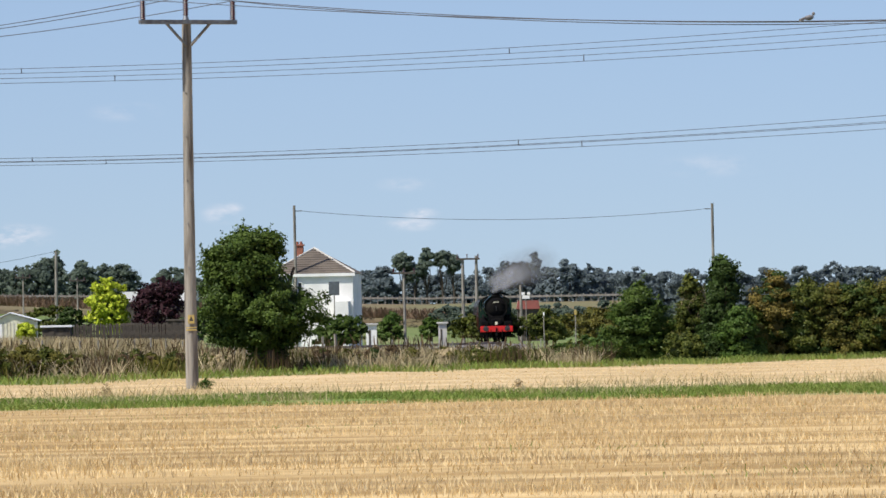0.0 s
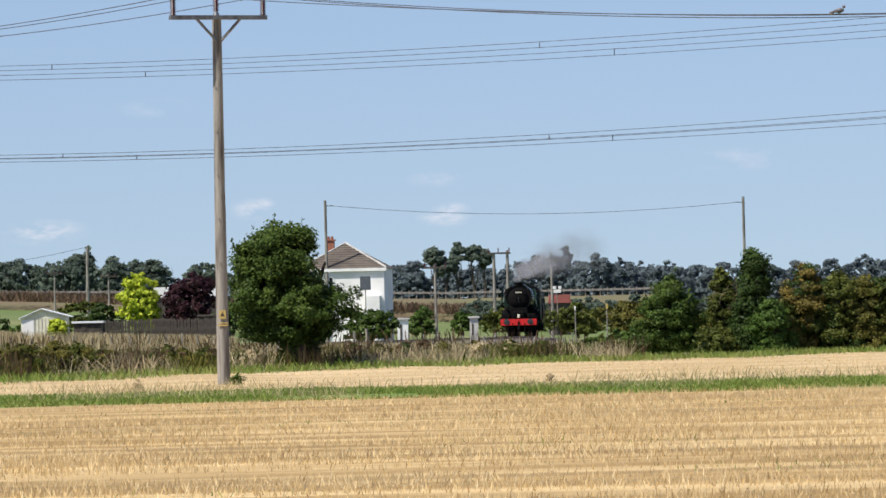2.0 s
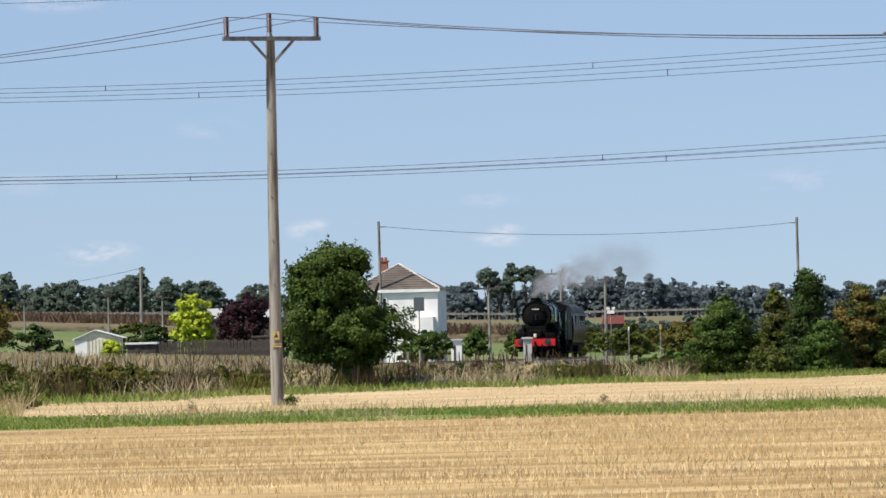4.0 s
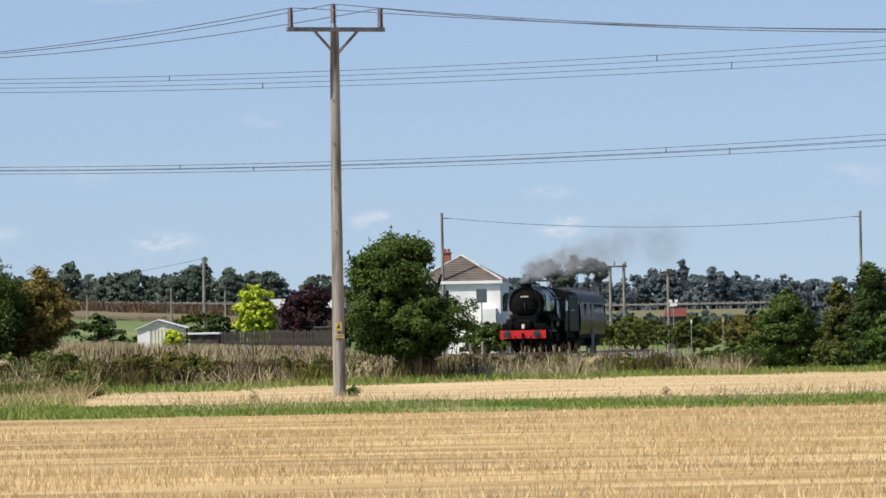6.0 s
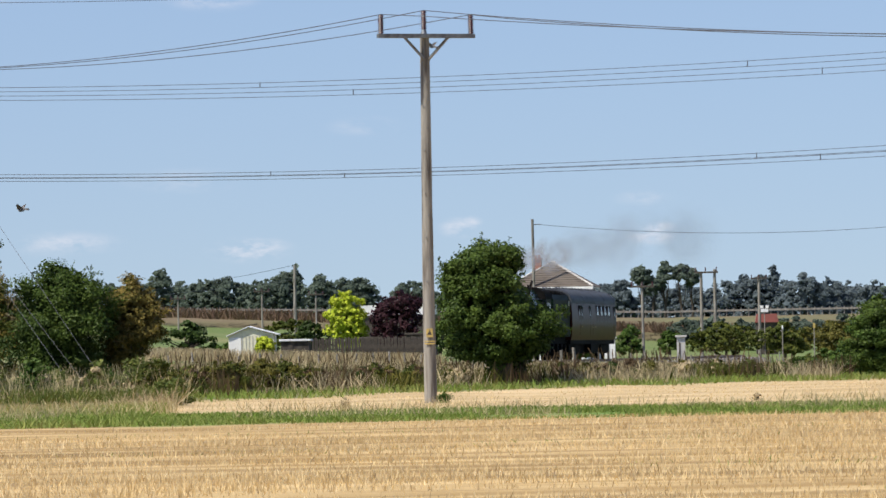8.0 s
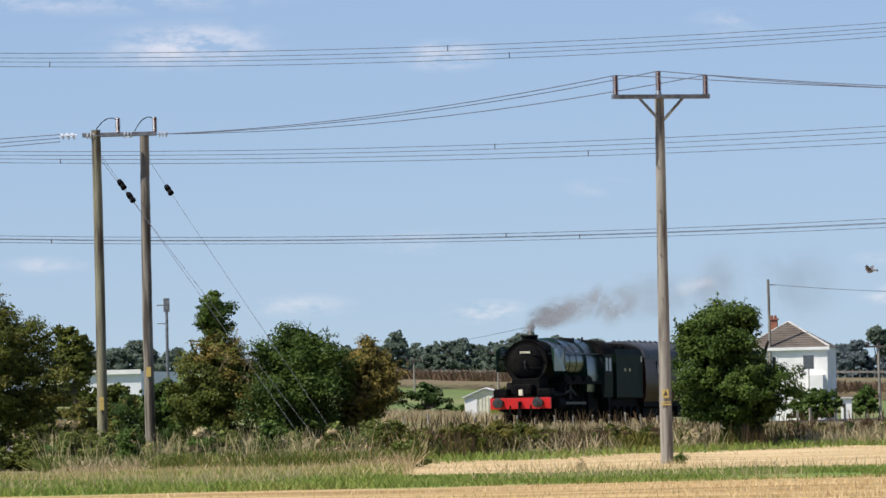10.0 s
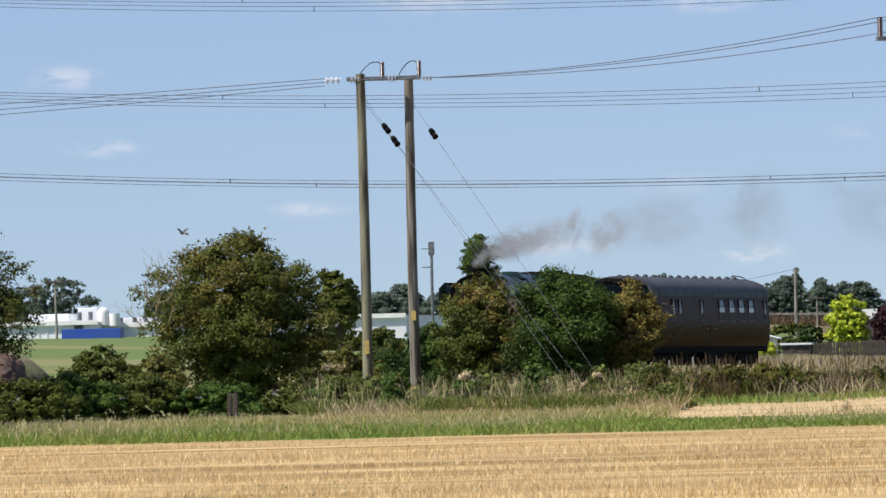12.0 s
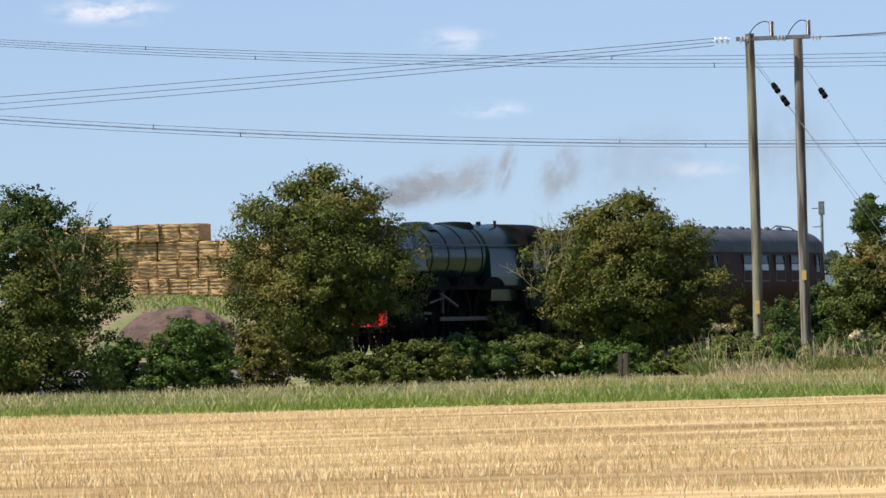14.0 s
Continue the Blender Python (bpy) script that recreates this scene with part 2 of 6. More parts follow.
def prism(bm, outline, y0, y1):
    """A plate: an outline of (x, z) drawn out from y0 to y1."""
    va = [bm.verts.new((x, y0, z)) for x, z in outline]
    vb = [bm.verts.new((x, y1, z)) for x, z in outline]
    n = len(outline)
    for i in range(n):
        bm.faces.new((va[i], va[(i + 1) % n], vb[(i + 1) % n], vb[i]))
    bm.faces.new(va[::-1])
    bm.faces.new(vb)
    bmesh.ops.recalc_face_normals(bm, faces=bm.faces[:])
    return bm


def raw_mesh(name, verts, size, mat, parent=None):
    """One mesh of loose faces with `size` corners each, from an array of corners."""
    verts = np.asarray(verts, dtype=np.float32).reshape(-1, 3)
    n = len(verts) // size
    me = bpy.data.meshes.new(name)
    me.vertices.add(len(verts))
    me.vertices.foreach_set("co", verts.ravel())
    me.loops.add(len(verts))
    me.loops.foreach_set("vertex_index", np.arange(len(verts), dtype=np.int32))
    me.polygons.add(n)
    me.polygons.foreach_set("loop_start", np.arange(0, len(verts), size, dtype=np.int32))
    me.update(calc_edges=True)
    me.materials.append(mat)
    ob = new(name, me)
    if parent:
        ob.parent = parent
    return ob


def wire(name, points, r, label, group, mat=WIRE):
    cu = bpy.data.curves.new(name, "CURVE")
    cu.dimensions, cu.bevel_depth, cu.bevel_resolution = "3D", r, 1
    sp = cu.splines.new("POLY")
    sp.points.add(len(points) - 1)
    for p, q in zip(sp.points, points):
        p.co = (*q, 1)
    cu.materials.append(mat)
    ob = new(name, cu)
    return tagged(ob, label, "cable", group)


def sm(v, a, b):
    t = np.clip((v - a) / (b - a), 0, 1)
    return t * t * (3 - 2 * t)


# ---- the lie of the land ----
def ground(x, y):
    x, y = np.asarray(x, float), np.asarray(y, float)
    yy = np.maximum(y, 160.0)
    rise = 0.053 * np.clip(-x, -8, 110) * (1 - 160 / yy)
    dip = 0.95 * sm(y, 230, 480) * np.exp(-((x - 4) / 45) ** 2)
    far = 2.2 * sm(y, 560, 800)
    rough = 0.03 * np.sin(x * 0.9 + y * 0.31) * np.sin(y * 0.23 - x * 0.2) * sm(y, 120, 160)
    return np.minimum(rise, 3.6) - dip * (1 - sm(y, 620, 800)) + far + rough


def gz(x, y):
    return float(ground(x, y))


def bx(b, y):
    """Metres to the side, at y metres ahead, of a bearing b in twelve-thousandths."""
    return b * y / 12000.0


def up(e, y):
    return EYE + e * y / 12000.0


# the railway: a right-hand curve of 1745 m radius, rising gently
X0, Y0, TH0, CURVE = 4.222, 550.917, -1.57545, -1 / 1745.0


def track(s):
    a = TH0 + CURVE * s
    return X0 + (math.sin(a) - math.sin(TH0)) / CURVE, Y0 - (math.cos(a) - math.cos(TH0)) / CURVE, -0.367 + 0.0029655 * s, a


def run(t):
    return 27.732 * t - 0.12662 * t * t


# ---- ground ----
def build_ground():
    ys = np.concatenate([np.arange(-300, 40, 40), np.arange(40, 300, 2.0), np.arange(300, 800, 10), np.arange(800, 1600, 50), np.geomspace(1600, 4800, 14)])
    xs = np.concatenate([-np.geomspace(4000, 110, 18), np.arange(-100, -50, 4), np.arange(-50, 24, 1.0), np.arange(24, 80, 6), np.geomspace(80, 4000, 18)])
    gx, gy = np.meshgrid(xs, ys)
    g = np.stack([gx, gy, ground(gx, gy)], -1).reshape(-1, 3)
    nx, ny = len(xs), len(ys)
    idx = np.arange(nx * ny).reshape(ny, nx)
    faces = np.stack([idx[:-1, :-1], idx[:-1, 1:], idx[1:, 1:], idx[1:, :-1]], -1).reshape(-1, 4)
    me = bpy.data.meshes.new("ground")
    me.from_pydata(g.tolist(), [], faces.tolist())
    m = bpy.data.materials.new("field_ground")
    m.use_nodes = True
    nt = m.node_tree
    L = nt.links.new
    b = nt.nodes["Principled BSDF"]
    b.inputs["Roughness"].default_value = 0.95
    b.inputs["Specular IOR Level"].default_value = 0.15
    tc = nt.nodes.new("ShaderNodeTexCoord")

    def noise_tex(scale, detail, stretch):
        mp = nt.nodes.new("ShaderNodeMapping")
        mp.inputs["Scale"].default_value = stretch
        L(tc.outputs["Object"], mp.inputs[0])
        n = nt.nodes.new("ShaderNodeTexNoise")
        n.inputs["Scale"].default_value, n.inputs["Detail"].default_value = scale, detail
        L(mp.outputs[0], n.inputs[0])
        return n.outputs[0]

    def maths(op, a, c, d=None):
        n = nt.nodes.new("ShaderNodeMath")
        n.operation = op
        for i, v in enumerate((a, c, d)):
            if v is None:
                continue
            if isinstance(v, (int, float)):
                n.inputs[i].default_value = v
            else:
                L(v, n.inputs[i])
        return n.outputs[0]

    def ramp(v, lo, hi):
        n = nt.nodes.new("ShaderNodeMapRange")
        n.interpolation_type = "SMOOTHSTEP"
        n.inputs["From Min"].default_value, n.inputs["From Max"].default_value = lo, hi
        L(v, n.inputs[0])
        return n.outputs[0]

    def mixc(f, a, c):
        n = nt.nodes.new("ShaderNodeMix")
        n.data_type = "RGBA"
        if isinstance(f, float):
            n.inputs[0].default_value = f
        else:
            L(f, n.inputs[0])
        for i, v in ((6, a), (7, c)):
            if isinstance(v, tuple):
                n.inputs[i].default_value = (*v, 1)
            else:
                L(v, n.inputs[i])
        return n.outputs[2]

    xyz = nt.nodes.new("ShaderNodeSeparateXYZ")
    L(tc.outputs["Object"], xyz.inputs[0])
    x, y = xyz.outputs[0], xyz.outputs[1]
    wob = maths("MULTIPLY_ADD", noise_tex(0.25, 4, (1, 1, 1)), 6.0, -3.0)
    yw = maths("ADD", y, wob)
    swath = ramp(noise_tex(1.0, 8, (0.13, 0.6, 1)), 0.36, 0.64)       # rows left by the combine
    patch = ramp(noise_tex(1.0, 6, (0.06, 0.34, 1)), 0.42, 0.66)
    fine = noise_tex(9, 4, (0.6, 1, 1))
    stub = mixc(swath, (0.34, 0.222, 0.09), (0.58, 0.425, 0.215))
    stub = mixc(maths("MULTIPLY", patch, 0.85), stub, (0.22, 0.14, 0.055))
    upper = mixc(ramp(noise_tex(1.0, 4, (0.08, 0.3, 1)), 0.4, 0.65), (0.43, 0.315, 0.165), (0.56, 0.425, 0.245))
    grass = mixc(ramp(noise_tex(0.5, 5, (0.5, 1, 1)), 0.42, 0.6), (0.12, 0.20, 0.04), (0.27, 0.25, 0.10))
    rank = mixc(ramp(noise_tex(0.3, 5, (1, 1, 1)), 0.4, 0.62), (0.10, 0.15, 0.04), (0.24, 0.20, 0.10))
    farf = mixc(ramp(noise_tex(0.02, 4, (0.4, 1, 1)), 0.45, 0.65), (0.12, 0.165, 0.055), (0.20, 0.20, 0.09))
    c = mixc(ramp(yw, 122.3, 123.6), stub, grass)
    c = mixc(ramp(yw, 138, 140.5), c, upper)
    lim = maths("ADD", yw, maths("MULTIPLY", x, -2.6))
    c = mixc(ramp(lim, 199, 203), c, rank)
    c = mixc(ramp(yw, 290, 330), c, farf)
    sc = nt.nodes.new("ShaderNodeHueSaturation")
    L(c, sc.inputs["Color"])
    L(ramp(fine, -0.9, 1.5), sc.inputs["Value"])
    va = nt.nodes.new("ShaderNodeMapRange")
    va.inputs["To Min"].default_value, va.inputs["To Max"].default_value = 0.6, 1.35
    L(fine, va.inputs[0])
    L(va.outputs[0], sc.inputs["Value"])
    L(sc.outputs[0], b.inputs["Base Color"])
    bp = nt.nodes.new("ShaderNodeBump")
    bp.inputs["Strength"].default_value, bp.inputs["Distance"].default_value = 0.6, 0.05
    L(fine, bp.inputs["Height"])
    L(bp.outputs[0], b.inputs["Normal"])
    me.materials.append(m)
    ob = new("ground", me)
    for p in me.polygons:
        p.use_smooth = True
    return tagged(ob, "flat farmland of golden stubble, a green grass strip and rough pasture", "ground", kind="structure")


build_ground()


def build_track():
    """Ballast bank, two rails and sleepers along the curve."""
    bm = bmesh.new()
    prof = [(-3.4, -1.2), (-2.2, -0.22), (2.2, -0.22), (3.4, -1.2)]
    rows = []
    for i in range(-40, 130):
        x, y, z, a = track(i * 5.0)
        nx, ny = -math.sin(a), math.cos(a)
        rows.append([bm.verts.new((x + nx * u, y + ny * u, z + h)) for u, h in prof])
    for r, q in zip(rows, rows[1:]):
        for i in range(3):
            bm.faces.new((r[i], r[i + 1], q[i + 1], q[i]))
    bed = part("railway_track", bm, BALLAST)
    tagged(bed, "single railway track on stone ballast curving across the fields", "railway", kind="structure")
    for u in (-0.7525, 0.7525):
        bm = bmesh.new()
        last = None
        for i in range(-80, 260):
            x, y, z, a = track(i * 2.5)
            nx, ny = -math.sin(a), math.cos(a)
            ring = [bm.verts.new((x + nx * (u + du), y + ny * (u + du), z + dz)) for du, dz in ((-0.035, 0), (0.035, 0), (0.035, -0.15), (-0.035, -0.15))]
            if last:
                for k in range(4):
                    bm.faces.new((last[k], last[(k + 1) % 4], ring[(k + 1) % 4], ring[k]))
            last = ring
        part("rail", bm, RAIL, bed)
    proto = None
    for i in range(0, 280):
        x, y, z, a = track(180 + i * 0.75)
        if proto is None:
            bm = bmesh.new()
            box(bm, -0.13, 0.13, -1.3, 1.3, -0.24, -0.152)
            ob = part("sleeper", bm, CONC, bed)
            proto = ob.data
        else:
            ob = new("sleeper", proto)
            ob.parent = bed
        ob.matrix_basis = pose(x, y, z, 0, 0, math.degrees(a))


build_track()


# ---- vegetation ----
rng = np.random.default_rng(7)


def leaf_quads(points, size, aspect=0.62, out=None):
    """Small four-cornered leaves about each point, facing mostly along `out`."""
    n = len(points)
    f = rng.normal(size=(n, 3))
    f /= np.linalg.norm(f, axis=1, keepdims=True)
    if out is not None:
        f = f * 0.8 + out
    u = np.cross(f, rng.normal(size=(n, 3)))
    u /= np.linalg.norm(u, axis=1, keepdims=True) + 1e-9
    v = np.cross(f, u)
    v /= np.linalg.norm(v, axis=1, keepdims=True) + 1e-9
    s = size * rng.uniform(0.6, 1.35, (n, 1))
    u, v = u * s, v * s * aspect
    return np.stack([points - u, points + v * 0.9 - u * 0.1, points + u, points - v * 0.9 - u * 0.1], 1)


def crown_outline(w, h, base, seed, square, lean):
    """Height, left and right reach of an uneven dome."""
    out = []
    for i in range(9):
        k = i / 8
        p = 1.4 + 2 * square
        reach = math.sqrt(max(0.02, 1 - abs(2 * k - 0.74) ** p / 1.28 ** p)) * w / 2
        z = h * (base + (1 - base) * k)
        shift = lean * (k - 0.4) * w
        out.append((z, reach * (1 + 0.09 * math.sin(seed + 4.1 * k)) - shift, reach * (1 + 0.09 * math.sin(2.3 * seed + 5.3 * k)) + shift))
    return out


def clump_places(outline, depth, n, radius, g, q0=0.35, rag=0.15):
    """Middles of leaf clumps, most of them near the skin of the crown, and their outward way."""
    o = np.array(outline)
    z = np.linspace(o[0, 0], o[-1, 0], 200)
    wd = np.interp(z, o[:, 0], o[:, 1] + o[:, 2])
    k = g.choice(200, n, p=(wd + 0.06 * wd.max()) / (wd + 0.06 * wd.max()).sum())
    z = z[k] + g.normal(size=n) * radius * 0.3
    L, R = np.interp(z, o[:, 0], o[:, 1]), np.interp(z, o[:, 0], o[:, 2])
    half, cx = np.maximum((L + R) / 2 - radius * 0.4, 0.02), (R - L) / 2
    a = g.random(n) * 6.2832
    off = g.random(3) * 50
    f = 0.55 / max(radius, 0.2)
    lump = np.array([noise.noise(Vector((math.cos(i) * h * f + off[0], math.sin(i) * h * f + off[1], v * f + off[2]))) + 0.5 * noise.noise(Vector((math.cos(i) * h * f * 2.3 + off[1], math.sin(i) * h * f * 2.3, v * f * 2.3))) for i, h, v in zip(a, half, z)])
    lump = np.minimum(1.02 + rag * 1.5 * lump, 1.22)
    q = q0 + (1 - q0) * g.random(n) ** 0.7
    hd = depth / 2 * half / max(half.max(), 0.05)
    pos = np.stack([cx + half * np.cos(a) * q * lump, hd * np.sin(a) * q * lump, z], 1)
    return pos, np.stack([np.cos(a), np.sin(a), 0.2 + (z - z.mean()) / (np.ptp(z) + 0.01)], 1)


def clump_leaves(pos, way, leaves, radius, size, g):
    """Leaves in flattened sprays about each clump's middle; gives the quads and each one's clump."""
    n = len(pos)
    r = radius * (0.35 + 1.15 * g.random(n) ** 1.6)
    k = g.choice(n, leaves, p=r ** 2 / (r ** 2).sum())
    d = g.normal(size=(leaves, 3))
    d /= np.linalg.norm(d, axis=1, keepdims=True)
    p = pos[k] + d * (g.random((leaves, 1)) ** 0.5) * r[k, None] * np.array([1.0, 1.0, 0.62])
    face = d * 0.7 + way[k] * 0.4 + np.array([0, 0, 0.4])
    return leaf_quads(p, size, out=face), k


def branchwork(x0, w, h, d, trunk_r, fork, n, seed):
    g = np.random.default_rng(seed)
    bm = bmesh.new()
    tube(bm, (0, 0, -0.3), (0.02 * w, 0, h * fork), trunk_r, trunk_r * 0.75, 9)
    for i in range(n):
        a = g.random() * 6.283
        e = Vector((math.cos(a) * w * g.uniform(0.15, 0.36), math.sin(a) * d * 0.3, h * g.uniform(0.5, 0.85)))
        s = Vector((0.02 * w, 0, h * fork * g.uniform(0.7, 1.0)))
        mid = s.lerp(e, 0.5) + Vector((g.normal() * 0.05 * w, 0, 0.04 * h))
        tube(bm, s, mid, trunk_r * 0.5, trunk_r * 0.3, 6)
        tube(bm, mid, e, trunk_r * 0.3, trunk_r * 0.1, 5)
    return bm


def dead_limb(bm, a, way, length, r, g, depth=3):
    """A bleached limb that forks and thins."""
    for j in range(3):
        b = a + (way + Vector(g.normal(size=3)) * 0.22).normalized() * length / 3
        tube(bm, a, b, r, r * 0.8, 5, False)
        if depth:
            for _ in range(2):
                side = (way + Vector(g.normal(size=3)) * 0.75).normalized()
                dead_limb(bm, b, side, length * 0.5, r * 0.55, g, depth - 1 if depth < 3 else 1)
        a, r = b, r * 0.8


def plant(name, label, category, b, y, e0, e1, half, mat, leaves, size, n=14, depth=None, seed=1, base=0.0, trunk=0.12, group="", sprigs=0, lean=0.0, dead=0, second=None, square=0.5, outline=None, clump=0.0, rag=0.30, dead_at=(-0.4, 0.1)):
    """A tree or bush at bearing b and y metres, from height e0 to e1, 2 * half wide (all in twelve-thousandths).
    outline: heights with the reach to either side, in the same measure."""
    x, z0, z1 = bx(b, y), up(e0, y), up(e1, y)
    s = y / 12000.0
    w, h = 2 * half * s, z1 - z0
    d = depth or w * 0.8
    ob = thing(name, label, category, pose(x, y, z0), group)
    if trunk:
        part("trunk", branchwork(0, w, h, d, trunk, 0.3, 7, seed), BARK, ob)
    shape = [((e - e0) * s, l * s, r * s) for e, l, r in outline] if outline else crown_outline(w, h, base, seed, square, lean)
    g = np.random.default_rng(seed + 1000)
    near = size < 0.1
    leaves, size = int(leaves * (2.7 if near else 1.5)), size * (0.60 if near else 0.85)
    radius = clump or min(0.36, 0.09 * min(w, h) + 0.06) * (1 if near else 1.1)
    count = int(max(24, min(900, leaves / (85 if near else 42))))
    pos, way = clump_places(shape, d, count, radius, g, rag=rag if near else rag * 0.6)
    q, k = clump_leaves(pos, way, leaves, radius, size, g)
    quads = [q]
    hue = np.sin(pos[:, 0] * 1.5 + seed) * np.sin(pos[:, 2] * 1.3 + 1 + seed) + 0.45 * g.normal(size=count)
    picks = [hue[k] > 0.38]
    if sprigs:
        tops = np.argsort(-(pos[:, 2] / h + np.abs(pos[:, 0]) / w + 0.5 * g.random(count)))[:max(sprigs, 10)]
        for i in range(sprigs):
            c = tops[g.integers(0, len(tops))]
            dr = Vector((way[c, 0] * 0.7 + g.normal() * 0.4, g.normal() * 0.3, abs(g.normal()) * 0.6 + 0.35)).normalized()
            kk = g.random(18)[:, None]
            reach = radius * g.uniform(0.9, 2.0)
            p = pos[c][None] + np.array(dr)[None] * kk * reach + np.array([0, 0, -0.25]) * kk ** 2 * reach + g.normal(size=(18, 3)) * size * 0.5
            quads.append(leaf_quads(p, size * 0.9))
            picks.append(np.full(18, hue[c] > 0.38))
    ipos, iway = clump_places(shape, d * 0.85, max(16, count // 3), radius, g, 0.0, rag * 0.5)
    ipos[:, :2] *= 0.62 if near else 0.9
    iq, _ = clump_leaves(ipos, iway, max(60, leaves // 14), radius * 1.1, size * 2.2, g)
    raw_mesh("inner_foliage", iq.reshape(-1, 3), 4, mat, ob)
    q, pick = np.concatenate(quads), np.concatenate(picks)
    q[:, :, 2] = np.maximum(q[:, :, 2], 0.01 * h)
    if second is not None and pick.any():
        raw_mesh("crown", q[pick].reshape(-1, 3), 4, second, ob)
        q = q[~pick]
    raw_mesh("crown", q.reshape(-1, 3), 4, mat, ob)
    for i in range(dead):
        bm = bmesh.new()
        st = Vector((g.uniform(*dead_at) * w, -d * g.uniform(0.15, 0.4), h * g.uniform(0.35, 0.7)))
        dead_limb(bm, st, Vector((g.normal() * 0.45, -0.1, 1.0)).normalized(), h * g.uniform(0.12, 0.22), 0.018, g, 2)
        part("dead_branch", bm, DEADWOOD, ob)
    return ob


def blades(name, label, xs, ys, height, width, mat, lean=0.25, kind="stuff", category="grass", z=None):
    n = len(xs)
    zz = ground(xs, ys) if z is None else z
    p = np.stack([xs, ys, zz], 1)
    a = rng.random(n) * np.pi
    w = (width * rng.uniform(0.6, 1.4, n))[:, None] * np.stack([np.cos(a) * 0.6 + 0.4, np.sin(a) * 0.4, np.zeros(n)], 1)
    h = height * rng.uniform(0.55, 1.25, n) if np.isscalar(height) else height * rng.uniform(0.55, 1.25, n)
    tip = p + np.stack([rng.normal(size=n) * lean * h, rng.normal(size=n) * lean * h, h], 1)
    ob = raw_mesh(name, np.stack([p - w, p + w, tip + w * 0.35, tip - w * 0.35], 1).reshape(-1, 3), 4, mat)
    return tagged(ob, label, category, kind=kind)


def scatter(n, y0, y1, b0, b1):
    """Places with even density between two distances and two bearings."""
    y = np.sqrt(rng.uniform(y0 * y0, y1 * y1, n))
    return rng.uniform(b0, b1, n) * y / 12000.0, y


def clumpy(x, y, scale, lo, seed=0.0):
    v = np.array([noise.noise(Vector((a * scale, c * scale, seed))) for a, c in zip(x, y)])
    return v > lo


# ---- power line on wooden poles ----
def pole_shaft(h, r0, r1, mat, parent, seed=0):
    g = np.random.default_rng(seed)
    bm = bmesh.new()
    last, n = None, 14
    for i in range(15):
        k = i / 14
        r = r0 + (r1 - r0) * k
        cx, cy = 0.012 * math.sin(k * 5 + seed), 0.012 * math.cos(k * 4)
        ring = [bm.verts.new((cx + r * math.cos(j * 6.283 / n) * (1 + 0.02 * g.normal()), cy + r * math.sin(j * 6.283 / n), -0.6 + (h + 0.6) * k)) for j in range(n)]
        if last:
            for j in range(n):
                bm.faces.new((last[j], last[(j + 1) % n], ring[(j + 1) % n], ring[j]))
        last = ring
    bm.faces.new(last)
    return smooth(part("shaft", bm, mat, parent), 50)


def insulator(parent, x, y, z, h=0.43, r=0.075):
    bm = bmesh.new()
    tube(bm, (x, y, z), (x, y, z + h), r * 0.62, r * 0.62, 10)
    n = 8
    for i in range(n):
        zz = z + 0.03 + (h - 0.06) * i / (n - 1)
        tube(bm, (x, y, zz - 0.014), (x, y, zz + 0.014), r, r * 0.75, 12)
    return part("insulator", bm, INSUL, parent, "brown ribbed porcelain insulator")


LINE = Vector((-16.2, 32.0, 0)).normalized()     # the way the line runs
TURN_ARM = math.degrees(math.atan2(0.45, 0.89))


def build_line_pole():
    x, y = bx(-447.5, 155), 155.0
    ob = thing("utility_pole", "weathered wooden electricity pole with steel crossarm and three insulators", "utility pole", pose(x, y, 0))
    pole_shaft(8.42, 0.150, 0.105, WOOD_POLE, ob, 3)
    m = pose(0, 0, 0, 0, 0, TURN_ARM)
    bm = bmesh.new()
    box(bm, -1.22, 1.22, -0.17, -0.07, 8.36, 8.46, 0.008, m)
    part("crossarm", bm, STEEL, ob)
    for s in (-1, 1):
        bm = bmesh.new()
        tube(bm, m @ Vector((s * 0.55, -0.13, 8.38)), m @ Vector((s * 0.06, -0.12, 7.88)), 0.035, 0.035, 6)
        # right brace takes the pale pole colour to paint in its lit look
        part("brace", bm, STEEL if s < 0 else WOOD_POLE, ob)
    bm = bmesh.new()
    tube(bm, (0, 0, 8.40), (0, 0, 8.56), 0.10, 0.05, 10)
    part("cap", bm, STEEL, ob)
    tips = []
    for px, pz in ((-1.13, 8.46), (0, 8.56), (1.13, 8.46)):
        p = m @ Vector((px, -0.12 if px else 0, 0))
        insulator(ob, p.x, p.y, pz)
        tips.append(Vector((x + p.x, y + p.y, pz + 0.44)))
    bm = bmesh.new()
    box(bm, -0.075, 0.075, -0.165, -0.15, 1.52, 1.72, 0.004)
    plate = part("warning_plate", bm, SIGN_Y, ob, "faded yellow warning plate")
    bm = bmesh.new()
    va = [bm.verts.new((px, -0.169, pz)) for px, pz in ((-0.05, 1.58), (0.05, 1.58), (0.0, 1.69))]
    bm.faces.new(va)
    part("warning_triangle", bm, BARK, plate)
    bm = bmesh.new()
    box(bm, -0.12, 0.12, -0.152, -0.14, 1.36, 1.39)
    box(bm, -0.12, 0.12, -0.152, -0.14, 1.42, 1.44)
    part("band", bm, SIGN_Y, ob)
    for i in range(12):
        bm = bmesh.new()
        zz = 2.3 + i * 0.5
        rr = 0.150 - 0.045 * zz / 8.4
        tube(bm, (0.03 * (-1) ** i, -rr * 0.9, zz), (0.035 * (-1) ** i, -rr - 0.03, zz), 0.014, 0.014, 6)
        part("step_bolt", bm, STEEL, ob)
    return tips


